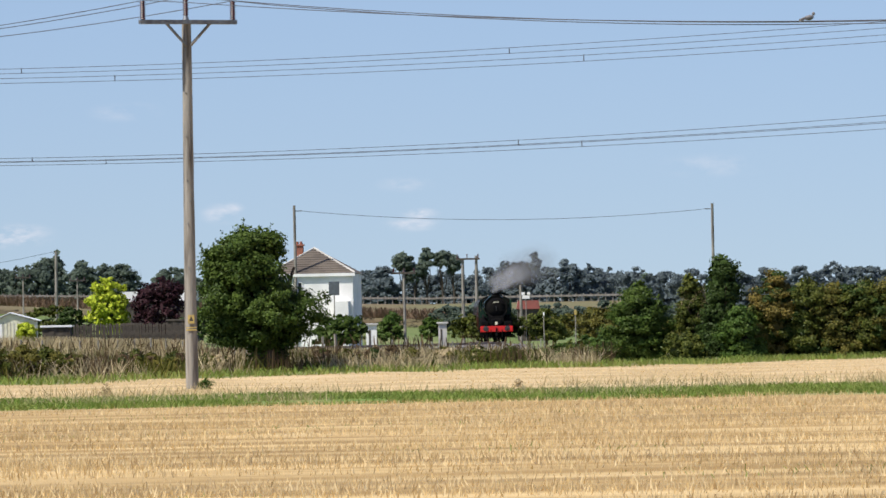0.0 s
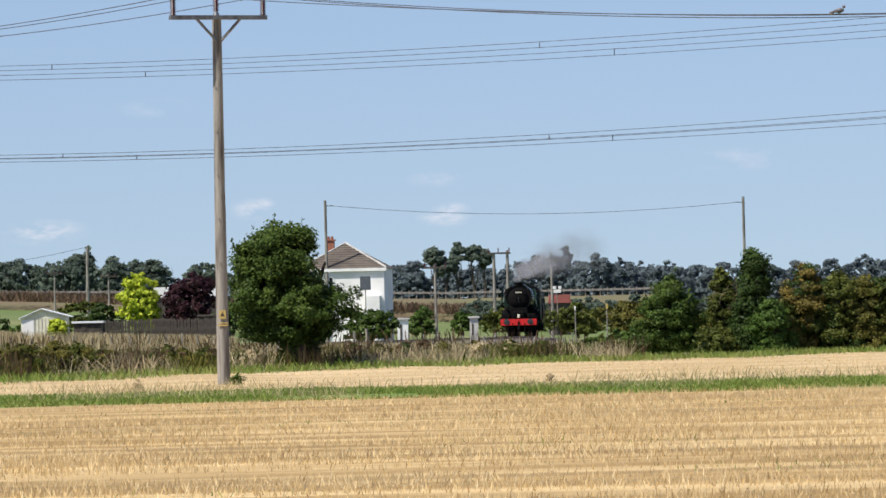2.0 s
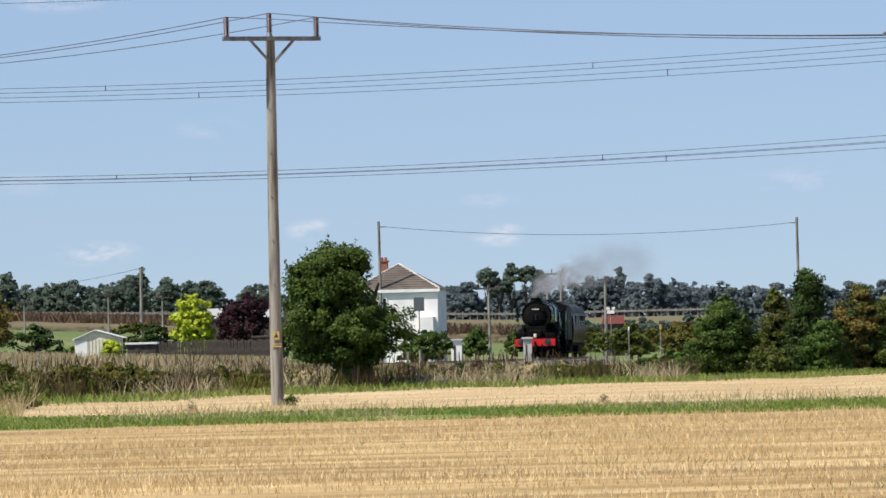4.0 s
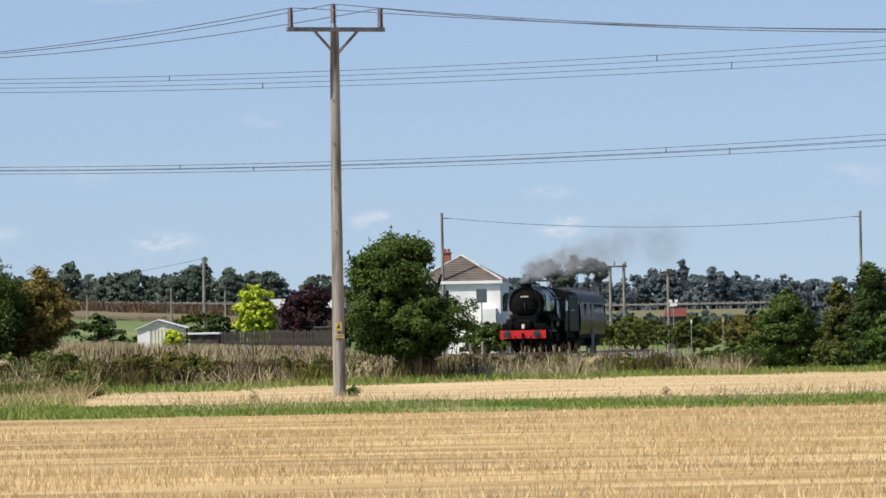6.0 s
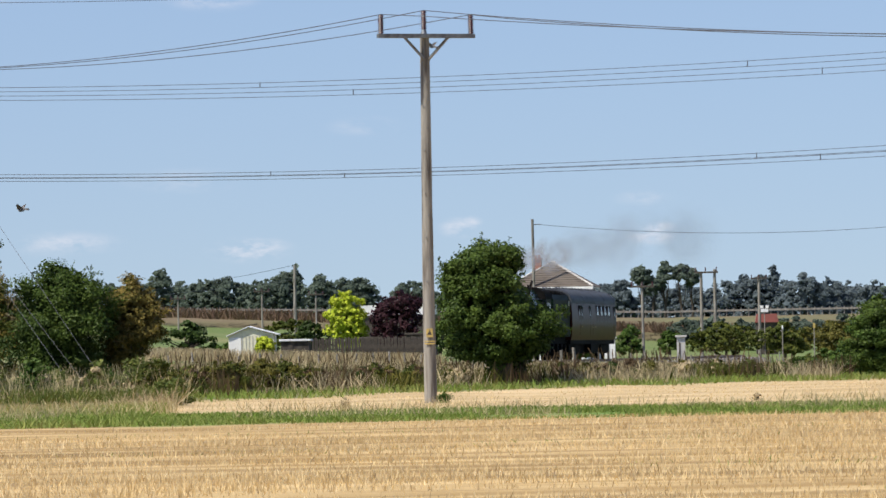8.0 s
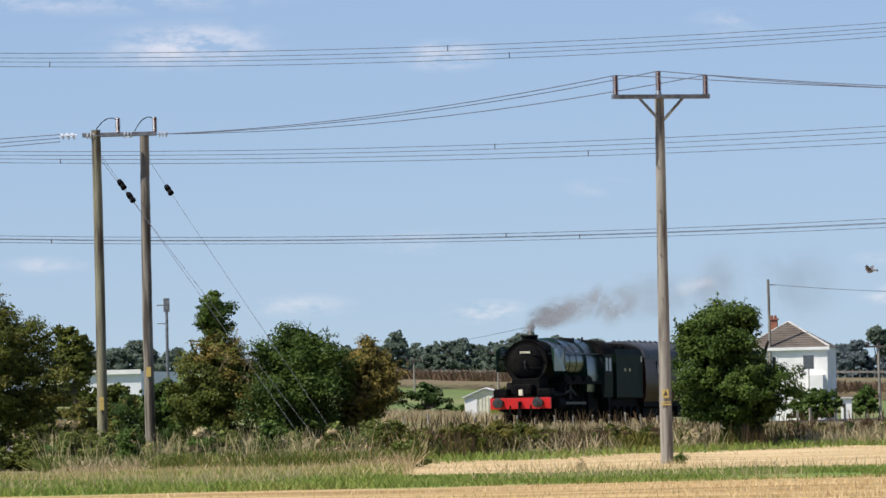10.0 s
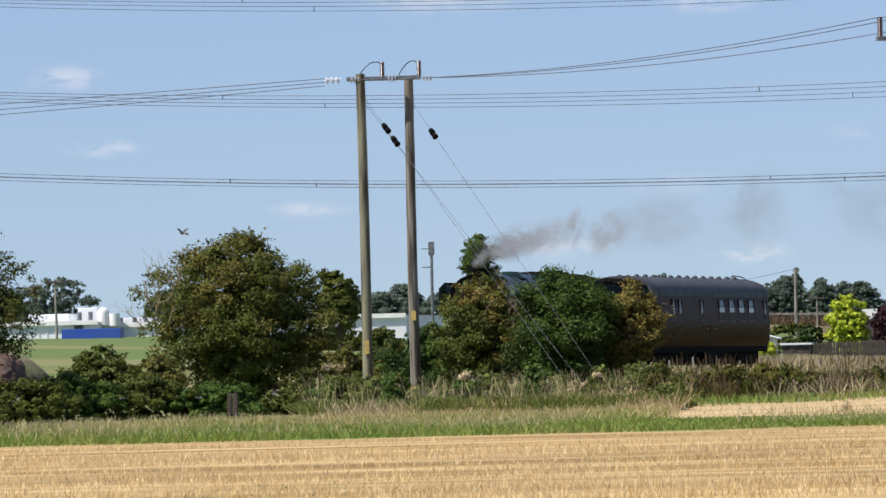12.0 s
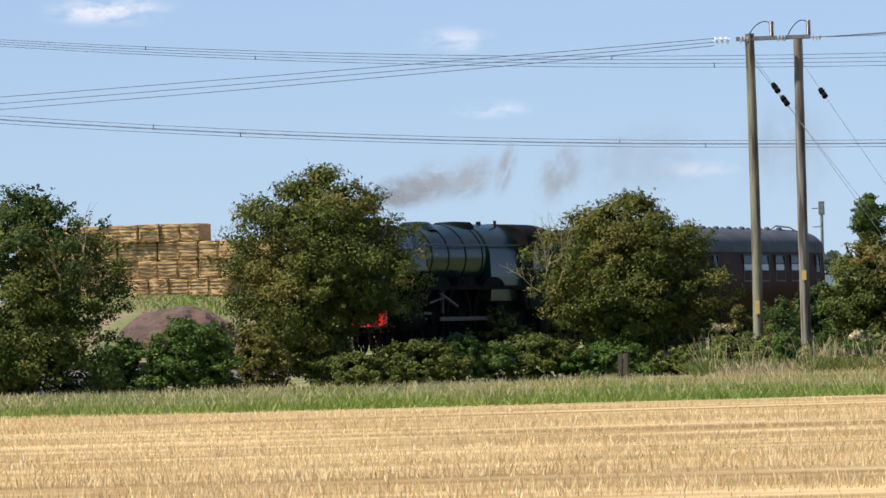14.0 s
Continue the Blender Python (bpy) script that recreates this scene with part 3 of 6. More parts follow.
def build_h_pole():
    y = 187.0
    xa, xb = bx(-1449, y), bx(-1367.5, y)
    za = 0.1
    ob = thing("h_pole", "pair of tall wooden poles with shared crossarm and stays", "utility pole", pose((xa + xb) / 2, y, za))
    d = (xb - xa) / 2
    top = up(502, y) - za
    for s, mat, r, seed in ((-1, WOOD_GREEN, 0.15, 5), (1, WOOD_DARK, 0.15, 9)):
        sh = pole_shaft(top - (0.0 if s < 0 else 0.10), r, 0.125, mat, ob, seed)
        sh.matrix_basis = pose(s * d, 0.25 * s, 0)
        bm = bmesh.new()
        box(bm, s * d - 0.06, s * d + 0.07, 0.25 * s - 0.175, 0.25 * s - 0.16, 1.45 + (0.9 if s > 0 else 0), 1.72 + (0.9 if s > 0 else 0.1), 0.004)
        part("warning_plate", bm, SIGN_Y, ob, "faded yellow warning plate")
    bm = bmesh.new()
    box(bm, -d - 0.38, d + 0.42, -0.33, -0.22, top - 0.20, top - 0.08, 0.008)
    part("crossarm", bm, STEEL, ob)
    for px, pz in ((-0.02, top - 0.08), (d + 0.37, top - 0.08)):
        insulator(ob, px, -0.28, pz, 0.40, 0.075)
    for px in (-d - 0.3, -0.02 + 0.12, d + 0.45):      # strain strings towards the right-hand span
        bm = bmesh.new()
        for i in range(3):
            tube(bm, (px + 0.05 + 0.09 * i, -0.32, top - 0.16), (px + 0.09 + 0.09 * i, -0.32, top - 0.16), 0.10, 0.06, 12)
        part("strain_insulator", bm, GLASSY, ob, "grey porcelain strain discs")
    for px in (-d - 0.95, -d - 0.80, -d - 0.65):
        bm = bmesh.new()
        tube(bm, (px, -0.3, top - 0.16), (px + 0.05, -0.3, top - 0.14), 0.11, 0.06, 12)
        tube(bm, (px - 0.06, -0.3, top - 0.17), (px + 0.12, -0.3, top - 0.12), 0.02, 0.02, 6)
        part("strain_insulator", bm, GLASSY, ob, "grey porcelain strain discs")
    base = Vector(((xa + xb) / 2, y, za))
    for a, c in ((-d - 0.05, -0.02), (-0.02 + 0.45, d + 0.37)):
        pts = [base + Vector((a + (c - a) * k, -0.28, top - 0.1 + 0.42 * math.sin(k * 2.2) ** 0.8)) for k in np.linspace(0.02, 1, 12)]
        wire("jumper_cable", pts, 0.014, "black looped jumper cable on the pole crossarm", "jumper cables", BLACK)
    for s, x1, zt in ((-1, -d, top - 0.84), (-1, -d, top - 0.98), (1, d, top - 0.92)):
        tip = base + Vector((x1 + 0.10, 0, zt + 0.13))
        foot = Vector((bx(-1072 if s < 0 else -1012, 180), 180, 0.15)) + Vector((0.4 if zt < top - 0.97 else 0, 0, 0))
        pts = [tip.lerp(foot, k) for k in np.linspace(0, 1, 8)]
        wire("stay_wire", pts, 0.0058, "steel stay wire holding the pole pair", "stay wires")
        for k in ((0.098, 0.142) if s < 0 and zt > top - 0.9 else (0.112,) if s > 0 else ()):
            c = tip.lerp(foot, k)
            dd = (foot - tip).normalized()
            bm = bmesh.new()
            for q in (-0.09, 0.09):
                tube(bm, c + dd * (q - 0.07), c + dd * (q + 0.07), 0.07, 0.085, 10)
            w = part("stay_insulator", bm, BLACK)
            tagged(w, "black porcelain stay insulator threaded on a stay wire", "insulator", "stay insulators")
    return base, d, top


def sag_points(a, c, sag, n=28):
    return [a.lerp(c, k) - Vector((0, 0, sag * 4 * k * (1 - k))) for k in np.linspace(0, 1, n)]


TIPS = build_line_pole()
HBASE, HD, HTOP = build_h_pole()
def line_at(b):
    """Where the power line's course crosses bearing b."""
    k = (b * 155 / 12000 + 5.78) / (16.2 + b * 32 / 12000)
    return Vector((-5.78 + 16.2 * k, 155 - 32 * k, 0))


for i, p in enumerate(TIPS):
    lab = "aluminium conductor of the wooden-pole power line"
    end = HBASE + Vector(((-HD - 0.1, 0.35, HD + 0.65)[i], -0.32, HTOP - 0.16))
    wire("power_cable", sag_points(p, end, 0.32), 0.010, lab, "power cables")
    pts = [p]
    b0 = p.x / p.y * 12000
    for b in np.linspace(b0, 2300, 40)[1:]:
        q = line_at(b)
        k = (b - 760) / (b0 - 760)
        low = (515.5, 514.0, 510.0)[i]
        e0 = (p.z - EYE) / p.y * 12000
        h = min(1.0, (b - b0) / 1200.0)
        pts.append(Vector((q.x, q.y, up(low + (e0 - low) * k * k, q.y))) + Vector((0, (p.y - 155) * (1 - h), 0)))
    wire("power_cable", pts, 0.010, lab, "power cables")
    st = HBASE + Vector((-HD - 1.0, -0.3, HTOP - 0.10 - 0.10 * i))
    wire("power_cable", sag_points(st, Vector((bx(-3900, 240), 240, up((402, 392, 384)[i], 240))), 0.12 + 0.06 * i), 0.011, lab, "power cables")
DOVE_AT = line_at(656)


# ---- twin conductors of a tower line behind ----
def high_wire(y, top, low, rows, spacers):
    """Strands that hang in one plane between a top and a lowest curve over the bearing in thousands."""
    height = lambda k, b: sum(((1 - k) * t + k * l) * (b / 1000) ** j for j, (t, l) in enumerate(zip(top, low)))
    made = {}
    for k in rows:
        pts = [(bx(b, y), y + 4 * k, up(height(k, b), y)) for b in np.linspace(-4000, 1800, 60)]
        made[k] = wire("overhead_conductor", pts, 0.0125, "thin overhead conductor of a distant tower line", "overhead conductors")
    for b, (k, j) in spacers:
        bm = bmesh.new()
        x, z0, z1 = bx(b, y), up(height(j, b), y), up(height(k, b), y)
        tube(bm, (x, y + 4 * k, z0 - 0.06), (x, y + 4 * k, z1 + 0.03), 0.026, 0.02, 6)
        part("spacer", bm, WIRE, made[k], "small spacer clamp")


high_wire(290, (310.66, 29.743, 20.022, -0.787), (298.7, 23.03, 16.65, -1.121), (0, 0.45, 0.55, 1), ((137, (0, 0.55)), (251, (0.45, 1)), (-724, (0, 0.55)), (-597, (0.45, 1)), (-1690, (0, 0.55)), (-1545, (0.45, 1)), (-2540, (0, 0.55)), (-2395, (0.45, 1))))
high_wire(290, (474.28, 35.344, 17.896, -1.124), (450.27, 28.67, 17.29, -1.191), (0, 0.32, 0.66, 1), ((124, (0, 0.32)), (258, (0.66, 1)), (-740, (0, 0.32)), (-580, (0.66, 1)), (-1700, (0, 0.32)), (-1530, (0.66, 1)), (-2550, (0, 0.32)), (-2370, (0.66, 1))))
high_wire(290, (657.37, 46.0, 23.33, 0), (642.1, 50.2, 25.7, 0), (0, 0.35, 0.65, 1), ((-820, (0, 0.35)), (-717, (0.65, 1)), (-1660, (0, 0.35)), (-1545, (0.65, 1))))


# ---- other poles ----
def plain_pole(name, label, b, y, e0, e1, r=0.13, arms=0, group="", lean=0.0):
    x = bx(b, y)
    z0 = min(gz(x, y), up(e0, y))
    h = up(e1, y) - z0
    ob = thing(name, label, "utility pole", pose(x, y, z0, 0, lean, 0), group)
    pole_shaft(h, r, r * 0.75, WOOD_POLE, ob, int(abs(b)))
    for i in range(arms):
        bm = bmesh.new()
        box(bm, -0.75, 0.75, -r - 0.08, -r, h - 0.25 - 0.5 * i, h - 0.13 - 0.5 * i)
        part("crossarm", bm, DARK_W, ob)
        for px in (-0.65, 0.0, 0.65):
            bm = bmesh.new()
            tube(bm, (px, -r - 0.04, h - 0.13 - 0.5 * i), (px, -r - 0.04, h + 0.12 - 0.5 * i), 0.05, 0.04, 8)
            part("insulator", bm, INSUL, ob)
    return Vector((x, y, z0 + h))


tp = plain_pole("telegraph_pole", "slim wooden telephone pole behind the white house", -262, 430, 0, 207, 0.11)
tr = plain_pole("telegraph_pole", "slim wooden telephone pole rising out of the hedge", 478, 430, 0, 197, 0.11)
for p, s in ((tp, 1), (tr, -1)):
    bm = bmesh.new()
    tube(bm, (0, 0, 0), (0.5 * s, 0, 0), 0.03, 0.03, 6)
    br = part("pole_bracket", bm, STEEL)
    br.matrix_basis = pose(p.x, p.y, p.z - 0.35)
    tagged(br, "short steel bracket fixed near a pole top", "bracket", "pole brackets")
wire("telephone_wire", sag_points(tp + Vector((0.4, 0, -0.35)), tr + Vector((-0.4, 0, -0.35)), 0.62), 0.016, "thin telephone wire between two slim poles", "telephone wires")
lp = plain_pole("telegraph_pole", "grey wooden pole with fine stays beside the allotments", -686, 600, 20, 134, 0.17, 0, lean=0.6)
wire("telephone_wire", sag_points(lp, Vector((bx(-1300, 560), 560, 5.4)), 0.9), 0.016, "thin telephone wire between two slim poles", "telephone wires")
wire("telephone_wire", sag_points(lp - Vector((0, 0, 1.3)), Vector((bx(-1300, 560), 560, 4.6)), 0.3), 0.016, "thin telephone wire between two slim poles", "telephone wires")
plain_pole("small_pole", "short grey pole beside the field road", -744, 640, 20, 92, 0.09, 1, "small poles")
plain_pole("small_pole", "short grey pole beside the field road", -648, 640, 20, 85, 0.09, 1, "small poles")
plain_pole("small_pole", "short grey pole beside the field road", -893, 640, 20, 82, 0.09, 1, "small poles")
plain_pole("signal_post", "slim pale post with a small arm by the track", -70, 430, -33, 89, 0.10, 1)


def far_h_pole():
    y = 620.0
    x0, x1 = bx(34, y), bx(58, y)
    z0, top = -0.3, up(108, y)
    ob = thing("h_pole", "distant pair of wooden poles joined by a crossarm", "utility pole", pose((x0 + x1) / 2, y, z0))
    for x in (x0, x1):
        s = pole_shaft(top - z0 + (0.2 if x == x1 else 0), 0.17, 0.13, WOOD_POLE, ob, 4)
        s.matrix_basis = pose(x - (x0 + x1) / 2, 0, 0)
    bm = bmesh.new()
    box(bm, -1.2, 0.95, -0.3, -0.16, top - z0 - 0.16, top - z0, 0.01)
    part("crossarm", bm, DARK_W, ob)
    for px in (-1.1, -0.2, 0.8):
        insulator(ob, px, -0.23, top - z0, 0.4, 0.07)


far_h_pole()
plain_pole("telegraph_pole", "distant wooden pole with a tilted crossarm", 136, 620, 10, 98, 0.16, 1)
plain_pole("telegraph_pole", "distant slim pole among trees by the works", -2011, 560, 30, 150, 0.12, 1)
mast = thing("lamp_mast", "grey pole with small equipment at its head", "mast", pose(bx(-1332, 380), 380, 1.2))
pole_shaft(up(196, 380) - 1.2, 0.10, 0.08, STEEL, mast, 2)
bm = bmesh.new()
box(bm, -0.16, 0.16, -0.14, 0.14, up(176, 380) - 1.2, up(200, 380) - 1.2, 0.02)
part("head", bm, STEEL, mast)
for k, s in ((0.96, -1), (0.80, -1)):
    bm = bmesh.new()
    tube(bm, (0, 0, (up(196, 380) - 1.2) * k), (0.55 * s, 0, (up(196, 380) - 1.2) * k), 0.03, 0.03, 6)
    part("bracket", bm, STEEL, mast)


# ---- hedgerow trees and bushes ----
plant("field_tree", "broad dark green tree with low crown at the stubble edge", "tree", -322, 199, -86, 172, 110, L_TREE, 21000, 0.085, seed=17, trunk=0.34, sprigs=50, depth=3.4, clump=0.30, rag=0.22,
      outline=((-44, 70, 26), (-34, 96, 54), (-10, 110, 90), (20, 114, 112), (44, 113, 110), (62, 113, 72), (84, 113, 54), (110, 110, 52), (126, 104, 56), (140, 92, 52), (151, 70, 38), (159, 42, 16)))
# shade below the crown is put into this bush by its dark leaf colour
plant("bush", "undergrowth round the foot of the field tree, its shade put in as dark leaves", "bush", -312, 200, -88, -34, 40, L_DARK, 4200, 0.075, seed=12, trunk=0, depth=1.6)
plant("bush", "dense dark bush beside the white house", "bush", -185, 405, -40, 12, 56, L_TREE, 4600, 0.10, 10, seed=13)
plant("bush", "small dark bush beside the track hut", "bush", -94, 430, -34, 13, 26, L_BRAMBLE, 2200, 0.10, 8, seed=14)
plant("bush", "small round bush beside the track", "bush", -24, 445, -30, 3, 22, L_BRAMBLE, 1600, 0.11, 8, seed=15)
plant("bush", "olive bush beside the railway", "bush", 76, 590, -34, 17, 66, L_HAW, 3600, 0.13, 8, seed=16)
plant("hedge", "low mixed hedge along the far side of the track", "hedge", 180, 500, -40, 12, 44, L_HAW, 3000, 0.13, 12, seed=17)
plant("hedge", "low mixed hedge along the far side of the track", "hedge", 260, 470, -48, 14, 28, L_OLIVE, 2400, 0.12, 12, seed=18)
plant("bush", "round bright green hawthorn bush", "bush", 345, 250, -78, 52, 58, L_TREE, 9000, 0.085, 16, seed=19, sprigs=14, second=L_BRAMBLE, rag=0.18)
plant("bush", "dark bush behind the hawthorn", "bush", 284, 265, -70, 12, 36, L_OLIVE, 2600, 0.09, 8, seed=20)
plant("ivy_stump", "tall ivy-covered dead trunk in the hedge", "tree", 492, 248, -80, 94, 60, L_DARK, 10000, 0.08, seed=21, sprigs=10, depth=2.0, clump=0.28,
      outline=((-74, 46, 44), (-20, 48, 54), (2, 40, 40), (20, 30, 30), (50, 28, 30), (76, 30, 30), (88, 26, 26), (94, 12, 14)))
plant("bush", "straggly bush with bare twigs beside the ivy", "bush", 438, 249, -80, 66, 34, L_HAW, 5200, 0.08, seed=22, dead=7, dead_at=(-0.3, 0.35), rag=0.25)
plant("bush", "spreading green bush in the hedge", "bush", 524, 245, -80, 8, 44, L_BRAMBLE, 4200, 0.085, seed=23)
for b, y, e0, e1, h, m2, sd in ((60, 580, -34, 4, 60, L_HAW, 301), (150, 575, -34, 4, 60, L_HAW, 302), (230, 570, -34, 6, 60, L_OLIVE, 303), (310, 560, -36, 8, 60, L_HAW, 304), (400, 300, -70, -10, 60, L_OLIVE, 306), (300, 262, -76, -28, 60, L_BRAMBLE, 307), (420, 246, -84, -30, 40, L_HAW, 308)):
    plant("hedge", "low olive hedge bordering the far pasture", "hedge", b, y, e0, e1, h, m2, 3000, 0.13 if y > 400 else 0.09, 14, seed=sd, square=1.4, depth=4.0, group="pasture hedges", trunk=0)
# these hedges take the leaf colour with haze mixed in
for i, b in enumerate(range(10, 440, 46)):
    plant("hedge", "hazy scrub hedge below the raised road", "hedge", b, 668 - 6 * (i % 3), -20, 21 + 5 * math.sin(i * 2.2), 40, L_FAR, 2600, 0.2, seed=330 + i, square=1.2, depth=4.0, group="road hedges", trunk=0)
for i, b in enumerate((-1560, -1516, -1470, -1424)):
    plant("hedge", "dark field hedge before the factory", "hedge", b, 470, 4, 44 + 6 * (i % 2), 34, L_HAW, 2200, 0.14, seed=350 + i, square=1.2, depth=3.0, group="factory hedges", trunk=0)
for i, (b, e1, h, m2, sd) in enumerate(((585, 68, 50, L_RUST, 31), (640, 52, 54, L_HAW, 32), (690, 46, 56, L_OLIVE, 33), (742, 50, 56, L_HAW, 34), (795, 54, 58, L_OLIVE, 35), (850, 60, 60, L_HAW, 36), (560, 20, 40, L_HAW, 37))):
    plant("hedge", "tall uncut hawthorn hedge with brown tints", "hedge", b, 250, -82, e1, h, m2, 6500, 0.085, 16, seed=sd, base=0.02, sprigs=8, square=1.1, second=L_DARK, group="tall hedge", trunk=0)
plant("hedge_bush", "large olive-brown hedge bush with turning leaves", "bush", -975, 186, -85, 112, 70, L_RUST, 9000, 0.07, seed=41, sprigs=30, second=L_OLIVE, dead=2, dead_at=(-0.3, 0.0), rag=0.18,
      outline=((-80, 50, -8), (-35, 55, 4), (-12, 58, 30), (10, 60, 54), (31, 60, 66), (60, 55, 58), (85, 45, 42), (105, 26, 20), (112, 10, 2)))
plant("hedge_bush", "wide dark green hedge bush", "bush", -1094, 185, -88, 138, 100, L_TREE, 17000, 0.07, seed=42, base=0.02, sprigs=60, second=L_DARK, rag=0.3,
      outline=((-84, 70, 66), (-50, 92, 78), (0, 98, 84), (50, 98, 88), (90, 90, 84), (116, 78, 66), (130, 56, 20), (138, 30, -8)))
plant("hedge_bush", "olive hedge bush with dead bleached branches", "bush", -1242, 187, -80, 134, 84, L_HAW, 10000, 0.07, seed=43, base=0.02, sprigs=30, dead=7, dead_at=(-0.05, 0.42), second=L_RUST)
plant("hedge_bush", "low dark bush around the foot of the pole pair", "bush", -1330, 196, -70, 50, 100, L_DARK, 9000, 0.075, seed=44, base=0.02, second=L_BRAMBLE)
plant("hedge_tree", "small tree with spreading leafy head behind the bushes", "tree", -1246, 300, -20, 206, 46, L_TREE, 2600, 0.095, seed=45, trunk=0.12, sprigs=20, clump=0.32, rag=0.3,
      outline=((124, 18, 14), (140, 34, 30), (160, 42, 44), (180, 40, 36), (196, 30, 22), (206, 12, 8)))
plant("hedge_tree", "loose olive tree behind the hawthorn", "tree", -1500, 330, 20, 152, 44, L_HAW, 3000, 0.12, seed=76, trunk=0.14, sprigs=16, rag=0.25,
      outline=((50, 20, 26), (70, 34, 38), (100, 44, 40), (128, 44, 30), (146, 32, 14), (152, 14, 4)))
plant("hawthorn", "large rounded hawthorn with small red berries", "bush", -1670, 180, -92, 216, 176, L_HAW, 26000, 0.07, seed=46, trunk=0.2, sprigs=80, dead=9, dead_at=(-0.48, -0.3), second=L_OLIVE, depth=4.2, clump=0.32,
      outline=((-84, 44, 30), (-41, 84, 66), (-5, 144, 130), (34, 173, 178), (68, 176, 168), (129, 175, 148), (163, 152, 122), (190, 112, 76), (208, 74, 42), (216, 30, 16)))
plant("hawthorn", "tall rounded hawthorn with thin leafy shoots", "bush", -2240, 165, -98, 279, 194, L_HAW, 30000, 0.066, seed=47, trunk=0.24, sprigs=120, second=L_OLIVE, depth=4.4, clump=0.34, rag=0.3,
      outline=((-80, 66, 24), (-40, 110, 60), (-9, 145, 98), (30, 183, 160), (76, 188, 194), (123, 191, 198), (165, 180, 172), (205, 164, 147), (238, 112, 128), (262, 62, 72), (279, 14, 30)))
plant("hawthorn", "large dark hawthorn with long bare shoots", "bush", -2780, 152, -125, 256, 188, L_HAW, 22000, 0.066, seed=48, base=0.06, sprigs=100, second=L_DARK, clump=0.32, dead=3, dead_at=(0.2, 0.42))
for b, y, e0, e1, h, sd, m2 in ((-1990, 166, -112, -22, 110, 51, L_BRAMBLE), (-1850, 167, -110, -24, 100, 52, L_HAW), (-1730, 167, -110, -45, 90, 53, L_BRAMBLE), (-2080, 163, -114, -30, 90, 54, L_HAW), (-2480, 158, -114, 24, 80, 55, L_BRAMBLE), (-2370, 160, -114, -5, 76, 56, L_OLIVE), (-2600, 158, -115, -10, 80, 57, L_BRAMBLE), (-1590, 170, -106, -50, 90, 58, L_HAW), (-1480, 172, -104, -62, 80, 59, L_BRAMBLE), (-2180, 160, -116, -50, 90, 60, L_HAW)):
    plant("bramble", "low tangled bramble at the field edge", "bush", b, y, e0, e1, h, m2, 5200, 0.065, 16, seed=sd, base=0.0, square=1.4, group="brambles", sprigs=20, trunk=0)
plant("golden_tree", "bright yellow-green ornamental tree", "tree", -592, 450, -14, 82, 36, L_LIME, 4200, 0.13, 14, seed=61, sprigs=12)
plant("copper_tree", "dark purple-leaved ornamental garden tree", "tree", -502, 450, -14, 82, 46, L_PURPLE, 4200, 0.13, 12, seed=62, sprigs=8)
for b, y, e0, e1, h, m2, sd in ((-700, 470, -15, 36, 60, L_HAW, 63), (-660, 455, -15, 30, 40, L_DARK, 64), (-880, 400, -30, 34, 60, L_DARK, 65), (-965, 420, -30, 60, 50, L_OLIVE, 66), (-800, 395, -22, -2, 30, L_BRAMBLE, 67), (-740, 378, -20, 8, 20, L_LIME, 68), (-430, 420, -20, 24, 40, L_DARK, 69)):
    plant("garden_bush", "leafy garden bush near the allotments", "bush", b, y, e0, e1, h, m2, 2000, 0.12, 9, seed=sd, base=0.0, group="garden bushes")


def field_edge(b, over=212.0):
    """Metres ahead at which bearing b meets the slanting edge of the upper field."""
    return over / (1 - 2.6 * b / 12000)


for i, (b, e1, h, m2, m3) in enumerate(((-930, -34, 40, L_OLIVE, L_HAW), (-880, -40, 34, L_HAW, G_DOCK), (-812, -30, 50, L_OLIVE, L_HAW), (-752, -28, 46, L_OLIVE, G_DOCK), (-700, -32, 40, L_HAW, L_OLIVE), (-655, -44, 26, L_OLIVE, G_DOCK), (-610, -52, 26, G_DOCK, L_HAW), (-572, -44, 14, L_DARK, G_DOCK), (-548, -40, 12, G_DOCK, L_HAW), (-518, -46, 20, L_OLIVE, G_DOCK), (-480, -44, 26, L_HAW, G_DOCK), (-405, -48, 30, L_HAW, G_DRY), (-215, -44, 18, G_DOCK, L_HAW), (-170, -46, 24, L_OLIVE, G_DOCK), (-130, -42, 18, L_DARK, G_DOCK), (-92, -40, 14, G_DOCK, L_HAW), (-58, -46, 18, L_OLIVE, G_DRY), (0, -46, 22, G_DRY, L_OLIVE), (62, -44, 20, L_HAW, G_DRY), (120, -46, 26, L_HAW, G_DRY), (215, -40, 40, L_BRAMBLE, L_HAW), (280, -50, 40, L_BRAMBLE, L_HAW))):
    plant("scrub", "low tangle of brown and green scrub in dry grass", "scrub", b, field_edge(b) + 1.5, -82, e1 - 7, h, m2, 2600, 0.06, seed=81 + i, square=1.2, second=m3, group="scrub clumps", trunk=0, sprigs=14, rag=0.3, depth=1.6)
for i, (b, e1, h) in enumerate(((-1548, 6, 50), (-1490, 16, 46), (-1440, 12, 44), (-1400, 24, 44), (-1590, 16, 40))):
    plant("scrub", "low tangle of brown and green scrub in dry grass", "scrub", b, 214 + 3 * (i % 3), -78, e1, h, (L_HAW, L_OLIVE)[i % 2], 3200, 0.08, seed=141 + i, second=(G_DRY, L_BRAMBLE)[i % 2], group="scrub clumps", trunk=0, sprigs=16, depth=2.0)
